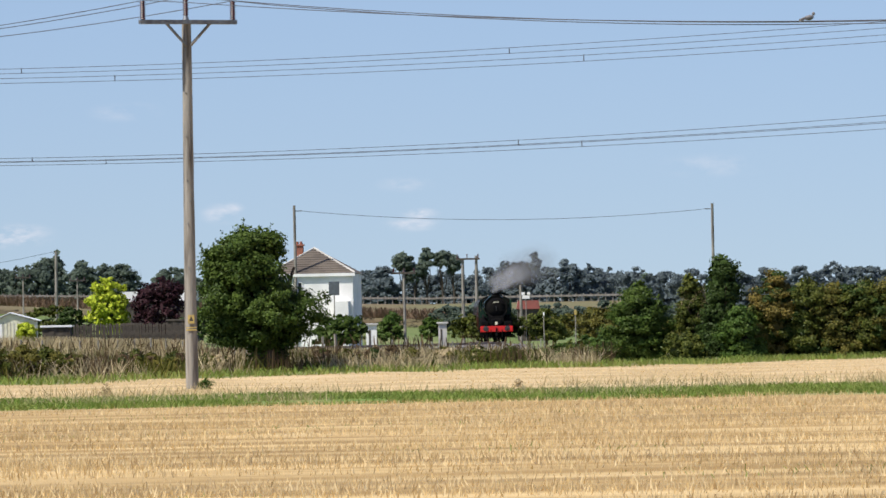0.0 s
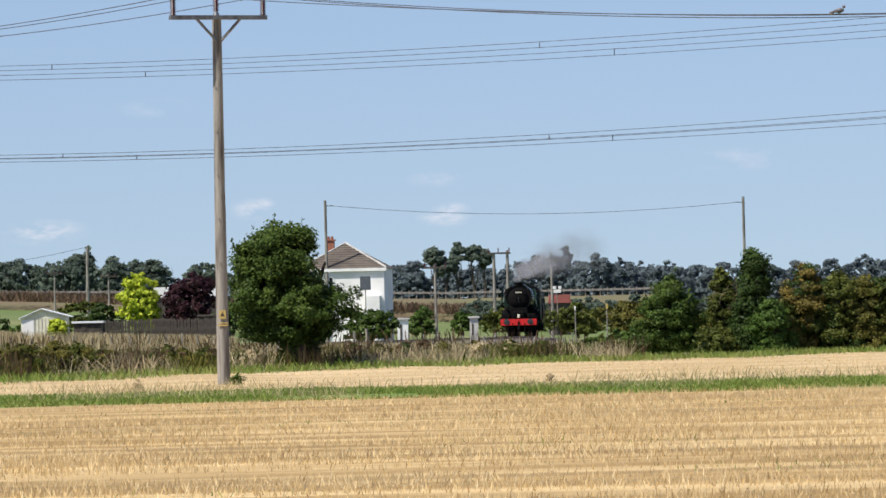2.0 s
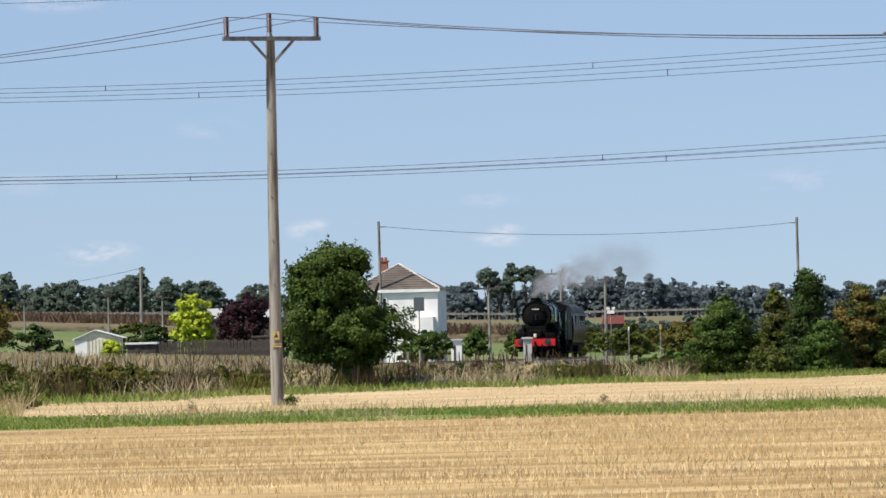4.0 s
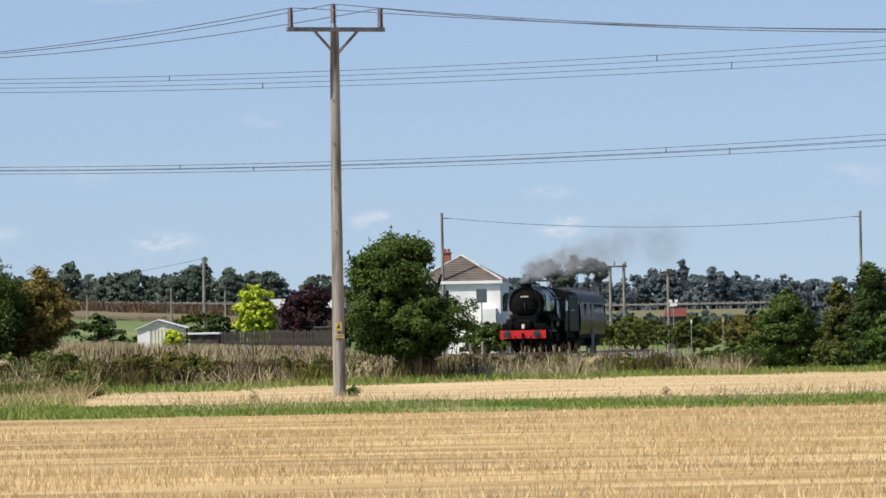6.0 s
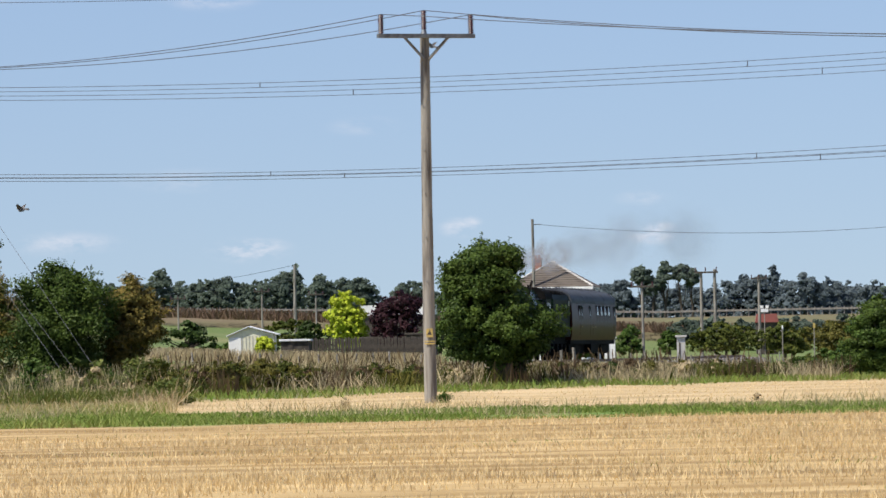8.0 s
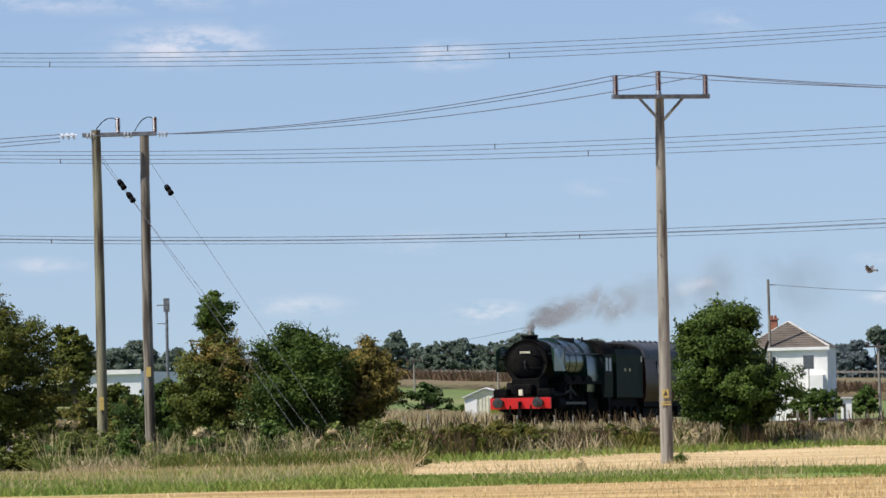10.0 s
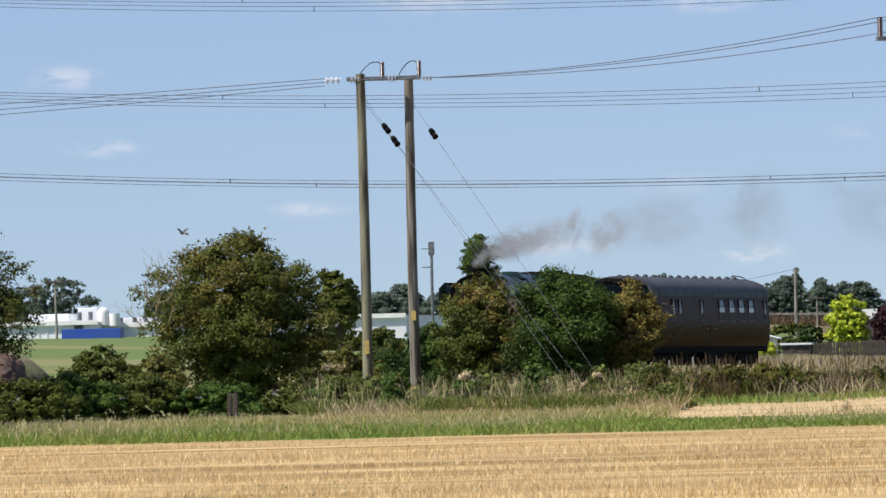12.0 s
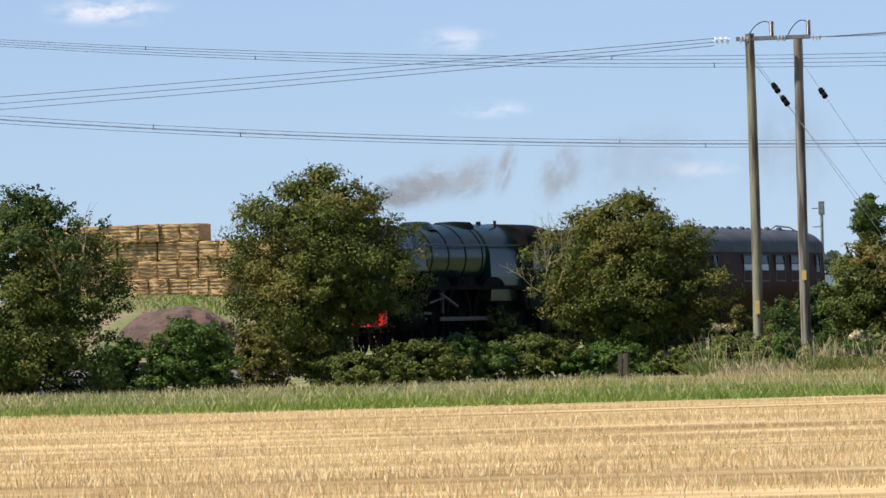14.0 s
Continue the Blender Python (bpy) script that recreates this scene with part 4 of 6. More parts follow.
plant("bush", "loose weedy bush in the rough pasture", "bush", -1930, 200, -84, 24, 70, L_HAW, 5200, 0.08, seed=161, second=L_WEED, trunk=0, sprigs=20, depth=2.4)
plant("bush", "loose weedy bush in the rough pasture", "bush", -1830, 205, -84, 6, 60, L_OLIVE, 4200, 0.08, seed=162, second=L_WEED, trunk=0, sprigs=20, depth=2.4)
g_edge = np.random.default_rng(77)
for i in range(20):
    b = -1540 + i * 33 + g_edge.uniform(-10, 10)
    yy = 160 + 16 * g_edge.random()
    e0 = (gz(bx(b, yy), yy) - EYE) / yy * 12000 - 4
    plant("hedge_foot_scrub", "rough tangle of weeds and young bramble below the hedge", "scrub", b, yy, e0, e0 + g_edge.uniform(40, 84), g_edge.uniform(26, 46), (L_BRAMBLE, L_WEED, L_HAW, L_WEED)[i % 4], 2200, 0.055, seed=511 + i, square=1.0, second=(G_DRY, L_OLIVE, G_DRY)[i % 3], group="hedge foot scrub", trunk=0, sprigs=24, rag=0.35, depth=1.6)


# ---- distant trees ----
def far_wood(spec, y, mat, size, leaves, seed):
    for i, (b, e1, h) in enumerate(spec):
        plant("distant_tree", "distant rounded tree in a hazy treeline", "tree", b, y + 25 * math.sin(i * 2.3), -6, e1, h * 1.4, mat, leaves * 2, size * 0.85, seed=seed + i, base=0.05, trunk=0.3, group="distant trees", clump=0.62, square=0.9, rag=0.2)


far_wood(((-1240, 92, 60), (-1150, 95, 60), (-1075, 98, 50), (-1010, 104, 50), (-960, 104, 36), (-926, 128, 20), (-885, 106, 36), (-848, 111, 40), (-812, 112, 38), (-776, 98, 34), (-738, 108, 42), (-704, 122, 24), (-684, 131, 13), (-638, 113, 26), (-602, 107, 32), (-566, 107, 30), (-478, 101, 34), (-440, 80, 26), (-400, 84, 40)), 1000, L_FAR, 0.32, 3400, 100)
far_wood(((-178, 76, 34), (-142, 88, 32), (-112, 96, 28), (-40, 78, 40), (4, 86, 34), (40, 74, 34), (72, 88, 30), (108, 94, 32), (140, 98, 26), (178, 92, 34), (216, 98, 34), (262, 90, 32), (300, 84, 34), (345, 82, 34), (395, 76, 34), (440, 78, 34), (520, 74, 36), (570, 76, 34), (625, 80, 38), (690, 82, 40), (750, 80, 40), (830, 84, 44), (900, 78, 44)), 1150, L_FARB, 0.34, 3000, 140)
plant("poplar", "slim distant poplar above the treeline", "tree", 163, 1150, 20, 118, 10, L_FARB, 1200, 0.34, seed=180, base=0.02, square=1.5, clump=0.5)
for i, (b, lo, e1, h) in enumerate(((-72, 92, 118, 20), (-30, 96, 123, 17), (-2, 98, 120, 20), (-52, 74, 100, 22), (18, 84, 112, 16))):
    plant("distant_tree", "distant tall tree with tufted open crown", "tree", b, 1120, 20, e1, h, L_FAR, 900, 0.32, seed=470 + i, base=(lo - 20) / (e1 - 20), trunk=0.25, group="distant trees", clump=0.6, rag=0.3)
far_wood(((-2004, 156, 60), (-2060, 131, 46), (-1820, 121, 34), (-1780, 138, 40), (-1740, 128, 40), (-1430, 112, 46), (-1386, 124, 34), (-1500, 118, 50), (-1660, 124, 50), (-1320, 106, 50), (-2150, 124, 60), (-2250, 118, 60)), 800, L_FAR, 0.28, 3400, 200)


# ---- house, sheds and works ----
def hip_roof(w, d, z0, z1, over):
    bm = bmesh.new()
    c = [bm.verts.new((sx * (w / 2 + over), sy * (d / 2 + over), z0)) for sx, sy in ((-1, -1), (1, -1), (1, 1), (-1, 1))]
    r = [bm.verts.new((0, sy * max(0.05, (d - w) / 2), z1)) for sy in (-1, 1)]
    bm.faces.new((c[0], c[1], r[0]))
    bm.faces.new((c[1], c[2], r[1], r[0]))
    bm.faces.new((c[2], c[3], r[1]))
    bm.faces.new((c[3], c[0], r[0], r[1]))
    bm.faces.new(c[::-1])
    return bm


def window(parent, x, y, z, w, h, mat=GLASS, name="window"):
    bm = bmesh.new()
    for x0, x1, z0, z1 in ((x - w / 2, x + w / 2, z, z + 0.06), (x - w / 2, x + w / 2, z + h - 0.06, z + h), (x - w / 2, x - w / 2 + 0.06, z, z + h), (x + w / 2 - 0.06, x + w / 2, z, z + h), (x - 0.03, x + 0.03, z, z + h)):
        box(bm, x0, x1, y - 0.05, y, z0, z1)
    wf = part(name, bm, WHITE, parent)
    bm = bmesh.new()
    box(bm, x - w / 2 + 0.03, x + w / 2 - 0.03, y - 0.025, y - 0.005, z + 0.03, z + h - 0.03)
    part("pane", bm, mat, wf)
    bm = bmesh.new()
    box(bm, x - w / 2 - 0.08, x + w / 2 + 0.08, y - 0.12, y - 0.002, z - 0.08, z)
    part("sill", bm, CONC, wf)


def build_house():
    y = 430.0
    s = y / 12000
    xc = bx(-228, y)
    w, d = 148 * s, 6.6
    z0 = -1.0
    ob = thing("house", "white rendered two-storey cottage with brown hipped roof", "house", pose(xc, y + d / 2, 0, 0, 0, -4))
    e, r = up(85, y), up(131, y)
    bm = box(bmesh.new(), -w / 2, w / 2, -d / 2, d / 2, z0, e)
    part("wall", bm, WHITE, ob)
    rf = part("roof", hip_roof(w, d, e + 0.02, r, 0.14), TILE, ob)
    # courses of tiles on the face that looks to the fields
    run_, rise = d / 2 + 0.14 - max(0.05, (d - w) / 2), r - e - 0.02
    for i in range(11):
        k0, k1 = i / 11, (i + 1) / 11
        bm = bmesh.new()
        hw0, hw1 = (w / 2 + 0.14) * (1 - k0), (w / 2 + 0.14) * (1 - k1)
        y0, y1 = -d / 2 - 0.14 + run_ * k0, -d / 2 - 0.14 + run_ * k1
        zz0, zz1 = e + 0.02 + rise * k0, e + 0.02 + rise * k1
        vs = [bm.verts.new(p) for p in ((-hw0, y0 - 0.03, zz0 + 0.05), (hw0, y0 - 0.03, zz0 + 0.05), (hw1, y1, zz1 + 0.015), (-hw1, y1, zz1 + 0.015))]
        lo = [bm.verts.new((p.co.x, p.co.y, p.co.z - 0.05)) for p in vs]
        bm.faces.new(vs)
        for a in range(4):
            bm.faces.new((vs[a], lo[a], lo[(a + 1) % 4], vs[(a + 1) % 4]))
        part("tile_course", bm, TILE, rf)
    bm = bmesh.new()
    for sx in (-1, 1):
        tube(bm, (sx * (w / 2 + 0.16), -d / 2 - 0.16, e + 0.05), (0, -max(0.05, (d - w) / 2), r + 0.03), 0.07, 0.07, 6)
    part("hip_tiles", bm, CONC, rf)
    bm = bmesh.new()
    box(bm, -w / 2 - 0.16, w / 2 + 0.16, -d / 2 - 0.2, -d / 2 - 0.12, e - 0.16, e + 0.03)
    part("fascia", bm, WHITE, ob)
    bm = bmesh.new()
    cx = (-255 + 228) * s
    box(bm, cx - 0.26, cx + 0.26, -0.9, -0.3, r - 1.2, up(136, y), 0.01)
    box(bm, cx - 0.32, cx + 0.32, -0.96, -0.24, up(136, y), up(136, y) + 0.1, 0.01)
    ch = part("chimney", bm, BRICK, ob)
    for dx in (-0.12, 0.12):
        bm = bmesh.new()
        tube(bm, (cx + dx, -0.6, up(136, y) + 0.1), (cx + dx, -0.6, up(144, y)), 0.11, 0.09, 10)
        part("chimney_pot", bm, BRICK, ch)
    window(ob, (-252 + 228) * s, -d / 2, up(46, y), 0.62, 0.92)
    bm = bmesh.new()
    box(bm, (-186 + 228) * s, (-160 + 228) * s, -d / 2 - 1.3, -d / 2 - 0.01, z0, up(36, y))
    part("porch", bm, WHITE, ob)


build_house()


def build_shed():
    y = 380.0
    s = y / 12000
    x0, x1 = bx(-803, y), bx(-722, y)
    z0, e, r = gz(bx(-760, y), y) - 0.1, up(12, y), up(26, y)
    ob = thing("garden_shed", "weathered white garden shed with pale sheet roof", "shed", pose((x0 + x1) / 2, y, 0))
    w = (x1 - x0) / 2
    bm = bmesh.new()
    prism(bm, [(-w, z0), (w, z0), (w, e), (-w * 0.1, r - 0.04), (-w, e - 0.04)], -0.9, 1.3)
    part("wall", bm, CREAM, ob)
    for a, c in (((-w - 0.12, e - 0.08), (-w * 0.1, r)), ((-w * 0.1, r), (w + 0.25, e - 0.03))):
        bm = bmesh.new()
        prism(bm, [a, c, (c[0], c[1] + 0.05), (a[0], a[1] + 0.05)], -1.05, 1.45)
        part("roof", bm, CLAD, ob)
    bm = box(bmesh.new(), -w * 0.96, -w * 0.45, -0.93, -0.903, z0, e - 0.15)
    part("door", bm, WHITE, ob)
    for i in range(9):
        bm = box(bmesh.new(), -w * 0.4 + i * w * 0.15, -w * 0.4 + i * w * 0.15 + 0.03, -0.92, -0.903, z0, e - 0.05)
        part("batten", bm, CONC, ob)


build_shed()


def build_hut(name, label, b0, b1, y, e0, e1, wall, roof, depth=2.0):
    x0, x1 = bx(b0, y), bx(b1, y)
    z0, z1 = min(up(e0, y), gz((x0 + x1) / 2, y)), up(e1, y)
    w = (x1 - x0) / 2
    ob = thing(name, label, "building", pose((x0 + x1) / 2, y + depth / 2, 0))
    part("wall", box(bmesh.new(), -w, w, -depth / 2, depth / 2, z0, z1 - 0.12), wall, ob)
    part("roof", box(bmesh.new(), -w - 0.1, w + 0.1, -depth / 2 - 0.12, depth / 2 + 0.12, z1 - 0.118, z1, 0.02), roof, ob)
    part("door", box(bmesh.new(), -w * 0.5, -w * 0.15, -depth / 2 - 0.03, -depth / 2 - 0.003, z0, z0 + (z1 - z0) * 0.8), DARK_W, ob)
    return ob


build_hut("allotment_hut", "low grey hut with white-edged roof among the allotments", -712, -662, 385, -18, 3, DARK_W, CLAD)
build_hut("allotment_hut", "low dark timber hut behind the fence", -570, -540, 392, -18, 4, DARK_W, DARK_W)
build_hut("allotment_hut", "dark timber hut with pale trim", -490, -452, 395, -18, 10, DARK_W, DARK_W)
store = build_hut("store_building", "long low white-roofed store behind the trees", -572, -440, 520, 0, 42, DARK_W, DARK_W, 8)
part("roof", prism(bmesh.new(), [(-2.9, up(40, 520)), (2.9, up(40, 520)), (2.85, up(60, 520)), (-2.85, up(60, 520))], -3.5, 3.5), WHITE, store)
build_hut("trackside_cabinet", "small white equipment cabinet by the track", -139, -120, 418, -31, -4, WHITE, CONC, 0.8)
build_hut("trackside_cabinet", "small pale cabinet beside the line", -11, 4, 420, -20, -4, CONC, CONC, 0.6)
barn = build_hut("red_barn", "small distant barn with a bright red roof", 130, 168, 640, -8, 17, DARK_W, DARK_W, 4)
part("roof", prism(bmesh.new(), [(-1.1, up(16, 640)), (1.1, up(16, 640)), (0.95, up(31, 640)), (-0.95, up(31, 640))], -2.2, 2.2), BARN_RED, barn)


def track_sign(b, y, e0, e1, w, label, mat):
    x = bx(b, y)
    ob = thing("track_sign", label, "sign", pose(x, y, 0))
    bm = bmesh.new()
    tube(bm, (0, 0, gz(x, y) - 0.6), (0, 0, up(e1, y)), 0.035, 0.035, 8)
    part("post", bm, POST, ob)
    bm = box(bmesh.new(), -w / 2, w / 2, -0.11, -0.072, up(e0, y), up(e1, y), 0.01)
    part("board", bm, mat, ob)
    return ob


sg = track_sign(145, 500, 34, 40, 0.55, "white post with square boards beside the railway", WHITE)
for dx in (-0.2, 0.2):
    bm = box(bmesh.new(), dx - 0.12, dx + 0.12, -0.11, -0.072, up(41, 500), up(46, 500))
    part("board", bm, WHITE, sg)
track_sign(-194, 424, 47, 71, 0.66, "grey-backed road sign on a post before the white house", SIGN_BACK)
track_sign(170, 520, -6, 1, 0.35, "small white board near the track", WHITE)
track_sign(232, 440, 4, 13, 0.15, "small yellow board near the track", SIGN_Y)
track_sign(176, 440, 4, 10, 0.1, "thin white marker post near the track", WHITE)


def build_works():
    y = 600.0
    z0 = up(30, y) - 1.5
    ob = thing("factory", "long low white factory with rooftop plant and tanks", "factory", pose(0, y, 0))
    for b0, b1, e1, dy in ((-2150, -1935, 74, 0), (-1935, -1790, 68, 3), (-1790, -1700, 62, 5), (-1520, -1385, 72, 2), (-1700, -1640, 70, 4)):
        part("wall", box(bmesh.new(), bx(b0, y), bx(b1, y), dy, dy + 30, z0, up(e1, y)), CLAD, ob)
        part("parapet", box(bmesh.new(), bx(b0, y), bx(b1, y), dy - 0.3, dy - 0.004, up(e1, y) - 0.25, up(e1, y) + 0.15), WHITE, ob)
    for b0, b1, e0, e1 in ((-1985, -1948, 74, 100), (-2075, -2000, 74, 90), (-1925, -1850, 68, 80), (-1840, -1800, 68, 78)):
        part("roof_plant", box(bmesh.new(), bx(b0, y), bx(b1, y), 4, 9, up(e0, y), up(e1, y), 0.1), CLAD, ob)
    for b in (-1980, -1960, -1905, -1880, -1860, -1830):
        bm = bmesh.new()
        tube(bm, (bx(b, y), 3.5, up(68, y)), (bx(b, y), 3.5, up(92 if b < -1950 else 80, y)), 0.2, 0.2, 8)
        part("vent_pipe", bm, STEEL, ob)
    bm = bmesh.new()
    tube(bm, (bx(-1932, y), 2, up(68, y)), (bx(-1932, y), 2, up(90, y)), 0.55, 0.55, 16)
    blob(bm, (bx(-1932, y), 2, up(90, y)), (0.55, 0.55, 0.5))
    tube(bm, (bx(-1912, y), 2, up(66, y)), (bx(-1912, y), 2, up(88, y)), 0.5, 0.5, 16)
    part("tank", bm, WHITE, ob)
    part("doorway", box(bmesh.new(), bx(-1978, y), bx(-1962, y), -0.25, -0.01, up(74, y) - 1.4, up(74, y) - 0.3), GLASS, ob)
    for i in range(24):
        b = -2145 + i * 14.5
        part("cladding_rib", box(bmesh.new(), bx(b, y), bx(b, y) + 0.08, (-0.06 if b < -1935 else 2.94), (-0.004 if b < -1935 else 2.996), z0, up(64, y)), WHITE, ob)
    t = thing("lorry_trailer", "bright blue box trailer parked at the factory", "trailer", pose(bx(-1945, 590), 590, up(30, 590) - 0.25))
    part("box", box(bmesh.new(), -2.6, 2.6, -1.2, 1.2, 0.5, 1.8, 0.04), BLUE_P, t)
    for px in (-2.0, 1.6, 2.1):
        bm = bmesh.new()
        tube(bm, (px, -1.2, 0.35), (px, -0.9, 0.35), 0.35, 0.35, 14)
        part("wheel", bm, BLACK, t)
    v = thing("white_van", "white van parked beside the blue trailer", "van", pose(bx(-1905, 588), 588, up(30, 588) - 0.9))
    part("body", box(bmesh.new(), -1.2, 1.2, -0.9, 0.9, 0.3, 1.2, 0.12), WHITE, v)
    part("body", box(bmesh.new(), -1.5, -0.9, -0.85, 0.85, 0.3, 0.8, 0.12), WHITE, v)
    for px in (-0.9, 0.8):
        bm = bmesh.new()
        tube(bm, (px, -0.92, 0.3), (px, -0.7, 0.3), 0.3, 0.3, 12)
        part("wheel", bm, BLACK, v)


build_works()


# ---- raised road with its rail ----
def build_road_bank():
    y = 700.0
    bm = bmesh.new()
    rows = []
    for b in range(-1300, 330, 20):
        x = bx(b, y)
        t = up(46 - 17 * (b + 756) / 670.0 if b < 0 else 28, y)
        rows.append([bm.verts.new(p) for p in ((x, y - 9, gz(x, y - 9) - 0.5), (x, y - 4, t - 0.7), (x, y, t), (x, y + 8, t), (x, y + 14, 0))])
    for r, q in zip(rows, rows[1:]):
        for i in range(4):
            bm.faces.new((r[i], q[i], q[i + 1], r[i + 1]))
    m = material("dry_bank_grass", (0.14, 0.105, 0.06), (0.125, 0.12, 0.055), 0.25, 0.95, bump=0.4, fine=3, stretch=(0.3, 1, 1))
    bank = part("road_bank", bm, m)
    tagged(bank, "low embankment of dry brown grass carrying a road", "embankment", kind="structure")
    rail = thing("crash_barrier", "long pale crash barrier along the raised road", "barrier", pose(0, y, 0))
    bm = bmesh.new()
    prev = None
    for b in range(-1300, 330, 20):
        x = bx(b, y)
        t = up(46 - 17 * (b + 756) / 670.0 if b < 0 else 28, y)
        ring = [bm.verts.new((x, yy, t + zz)) for yy, zz in ((-0.1, 0.50), (-0.1, 0.70), (0.0, 0.70), (0.0, 0.50))]
        if prev:
            for i in range(4):
                bm.faces.new((prev[i], ring[i], ring[(i + 1) % 4], prev[(i + 1) % 4]))
        prev = ring
    part("beam", bm, POST, rail)
    proto = None
    for b in range(-1300, 320, 13):
        x = bx(b, y)
        t = up(46 - 17 * (b + 756) / 670.0 if b < 0 else 28, y)
        if proto is None:
            ob = part("barrier_post", box(bmesh.new(), -0.05, 0.05, 0.0, 0.12, -0.3, 0.85), POST, rail)
            proto = ob.data
        else:
            ob = new("barrier_post", proto)
            ob.parent = rail
        ob.matrix_basis = pose(x, 0.0, t)
    g = np.random.default_rng(5)
    bs = g.uniform(-1250, 150, 9000)
    yy = np.full(9000, y - 10.0) + g.uniform(-2, 5, 9000)
    xs = bs * yy / 12000
    blades("bank_scrub", "brown scrub along the foot of the road bank", xs, yy, 0.9, 0.09, leaf_material("brown_scrub", (0.13, 0.08, 0.055), (0.19, 0.13, 0.08), 0.2), 0.5, z=np.array([gz(a, c) for a, c in zip(xs, yy)]) + 0.9)


build_road_bank()


# ---- straw stack and earth heap ----
def build_stack():
    y = 250.0
    s = y / 12000
    z0 = up(66, y)
    g = np.random.default_rng(3)
    w, h = 37.5 * s, 33.0 * s
    heap = bmesh.new()
    blob(heap, (bx(-2590, y), y + 4.5, z0 - 2.2), (11, 9.5, 2.6), 5)
    for v in heap.verts:
        v.co.z += 0.10 * noise.noise(v.co * 0.8) + 0.05 * noise.noise(v.co * 3.0)
    hp = part("earth_bank", heap, material("weedy_bank", (0.12, 0.14, 0.045), (0.2, 0.15, 0.09), 0.7, 0.95, bump=0.5, fine=6))
    tagged(hp, "low grassy earth platform under the straw stack", "bank", kind="structure")
    for row in range(4):
        for col in range(0 if row == 3 else -2, 9):
            bm = bmesh.new()
            box(bm, -w / 2 + 0.012, w / 2 - 0.012, -1.1, 1.1, 0.012, h - 0.012, 0.06)
            bmesh.ops.subdivide_edges(bm, edges=bm.edges[:], cuts=2, use_grid_fill=True)
            for v in bm.verts:
                v.co += Vector((g.normal() * 0.012, g.normal() * 0.02, g.normal() * 0.012))
            b = part("straw_bale", bm, STRAW)
            twist = g.normal() * 1.2
            b.matrix_basis = pose(bx(-2484 - 37.5 * col + (5 if row == 3 else -18 if row == 0 else 0), y), y + 1.1 + g.normal() * 0.05, z0 + row * h, 0, 0, twist)
            tagged(b, "big rectangular bale of golden straw in a stack", "straw bale", "stacked straw bales")
            for k in range(4):
                zz = h * (0.2 + 0.2 * k)
                bm = box(bmesh.new(), -w / 2 + 0.02, w / 2 - 0.02, -1.122, -1.095, zz - 0.008, zz + 0.008)
                part("twine", bm, DARK_W, b)
    for col in range(5):
        bm = bmesh.new()
        box(bm, -w / 2 + 0.012, w / 2 - 0.012, -1.1, 1.1, 0.012, h - 0.012, 0.06)
        b = part("straw_bale", bm, STRAW)
        b.matrix_basis = pose(bx(-2440 + 37.5 * col, y), y + 3.6, z0 + (2 if col < 3 else 1) * h)
        tagged(b, "big rectangular bale of golden straw in a stack", "straw bale", "stacked straw bales")
        for row in range((2 if col < 3 else 1)):
            bm = bmesh.new()
            box(bm, -w / 2 + 0.012, w / 2 - 0.012, -1.1, 1.1, 0.012, h - 0.012, 0.06)
            b = part("straw_bale", bm, STRAW)
            b.matrix_basis = pose(bx(-2440 + 37.5 * col, y), y + 3.6, z0 + row * h)
            tagged(b, "big rectangular bale of golden straw in a stack", "straw bale", "stacked straw bales")
    for b, e1, hw, yy in ((-2505, 48, 120, 225), (-2104, 20, 38, 222), (-2330, 8, 70, 224)):
        bm = bmesh.new()
        hz = up(e1, yy)
        g0 = gz(bx(b, yy), yy)
        blob(bm, (0, 0, 0), (hw * yy / 12000, 1.8, hz - g0), 5)
        for v in bm.verts:
            v.co += v.normal * (0.16 * noise.noise(v.co * 1.7 + Vector((b, 0, 0))) + 0.07 * noise.noise(v.co * 6.0))
        o = part("soil_heap", bm, SOIL)
        o.matrix_basis = pose(bx(b, yy), yy, g0)
        tagged(o, "heap of bare reddish-brown soil", "soil heap", "soil heaps")
    # weeds on the platform along the foot of the stack
    xs, ys = bx(-2590, y) + g.uniform(-6, 6, 5000), y + g.uniform(-3.0, -0.15, 5000)
    top = z0 - 2.2 + 2.6 * np.sqrt(1 - ((xs - bx(-2590, y)) / 11) ** 2 - ((ys - y - 4.5) / 9.5) ** 2)
    blades("platform_weeds", "green weeds along the foot of the straw stack", xs, ys, 0.16, 0.025, G_GREEN, 0.5, category="weeds", z=top - 0.04)


build_stack()


# ---- fences ----
def fence_posts(name, label, pts, h, r, group, mat=POST):
    proto = None
    for i, (x, y) in enumerate(pts):
        if proto is None:
            bm = bmesh.new()
            box(bm, -r, r, -r, r, -0.3, h, 0.01)
            ob = part(name, bm, mat)
            proto = ob.data
        else:
            ob = new(name, proto)
        g = np.random.default_rng(i)
        ob.matrix_basis = pose(x, y, gz(x, y) + g.normal() * 0.05, g.normal() * 2.5, g.normal() * 2.5, g.uniform(0, 90))
        tagged(ob, label, "fence post", group)


def lineside(b, side):
    """A place beside the railway at bearing b."""
    s0, s1 = -150.0, 430.0
    for _ in range(40):
        s = (s0 + s1) / 2
        x, y, z, a = track(s)
        x, y = x - math.sin(a) * side, y + math.cos(a) * side
        if x / y * 12000 > b:
            s0 = s
        else:
            s1 = s
    return x, y


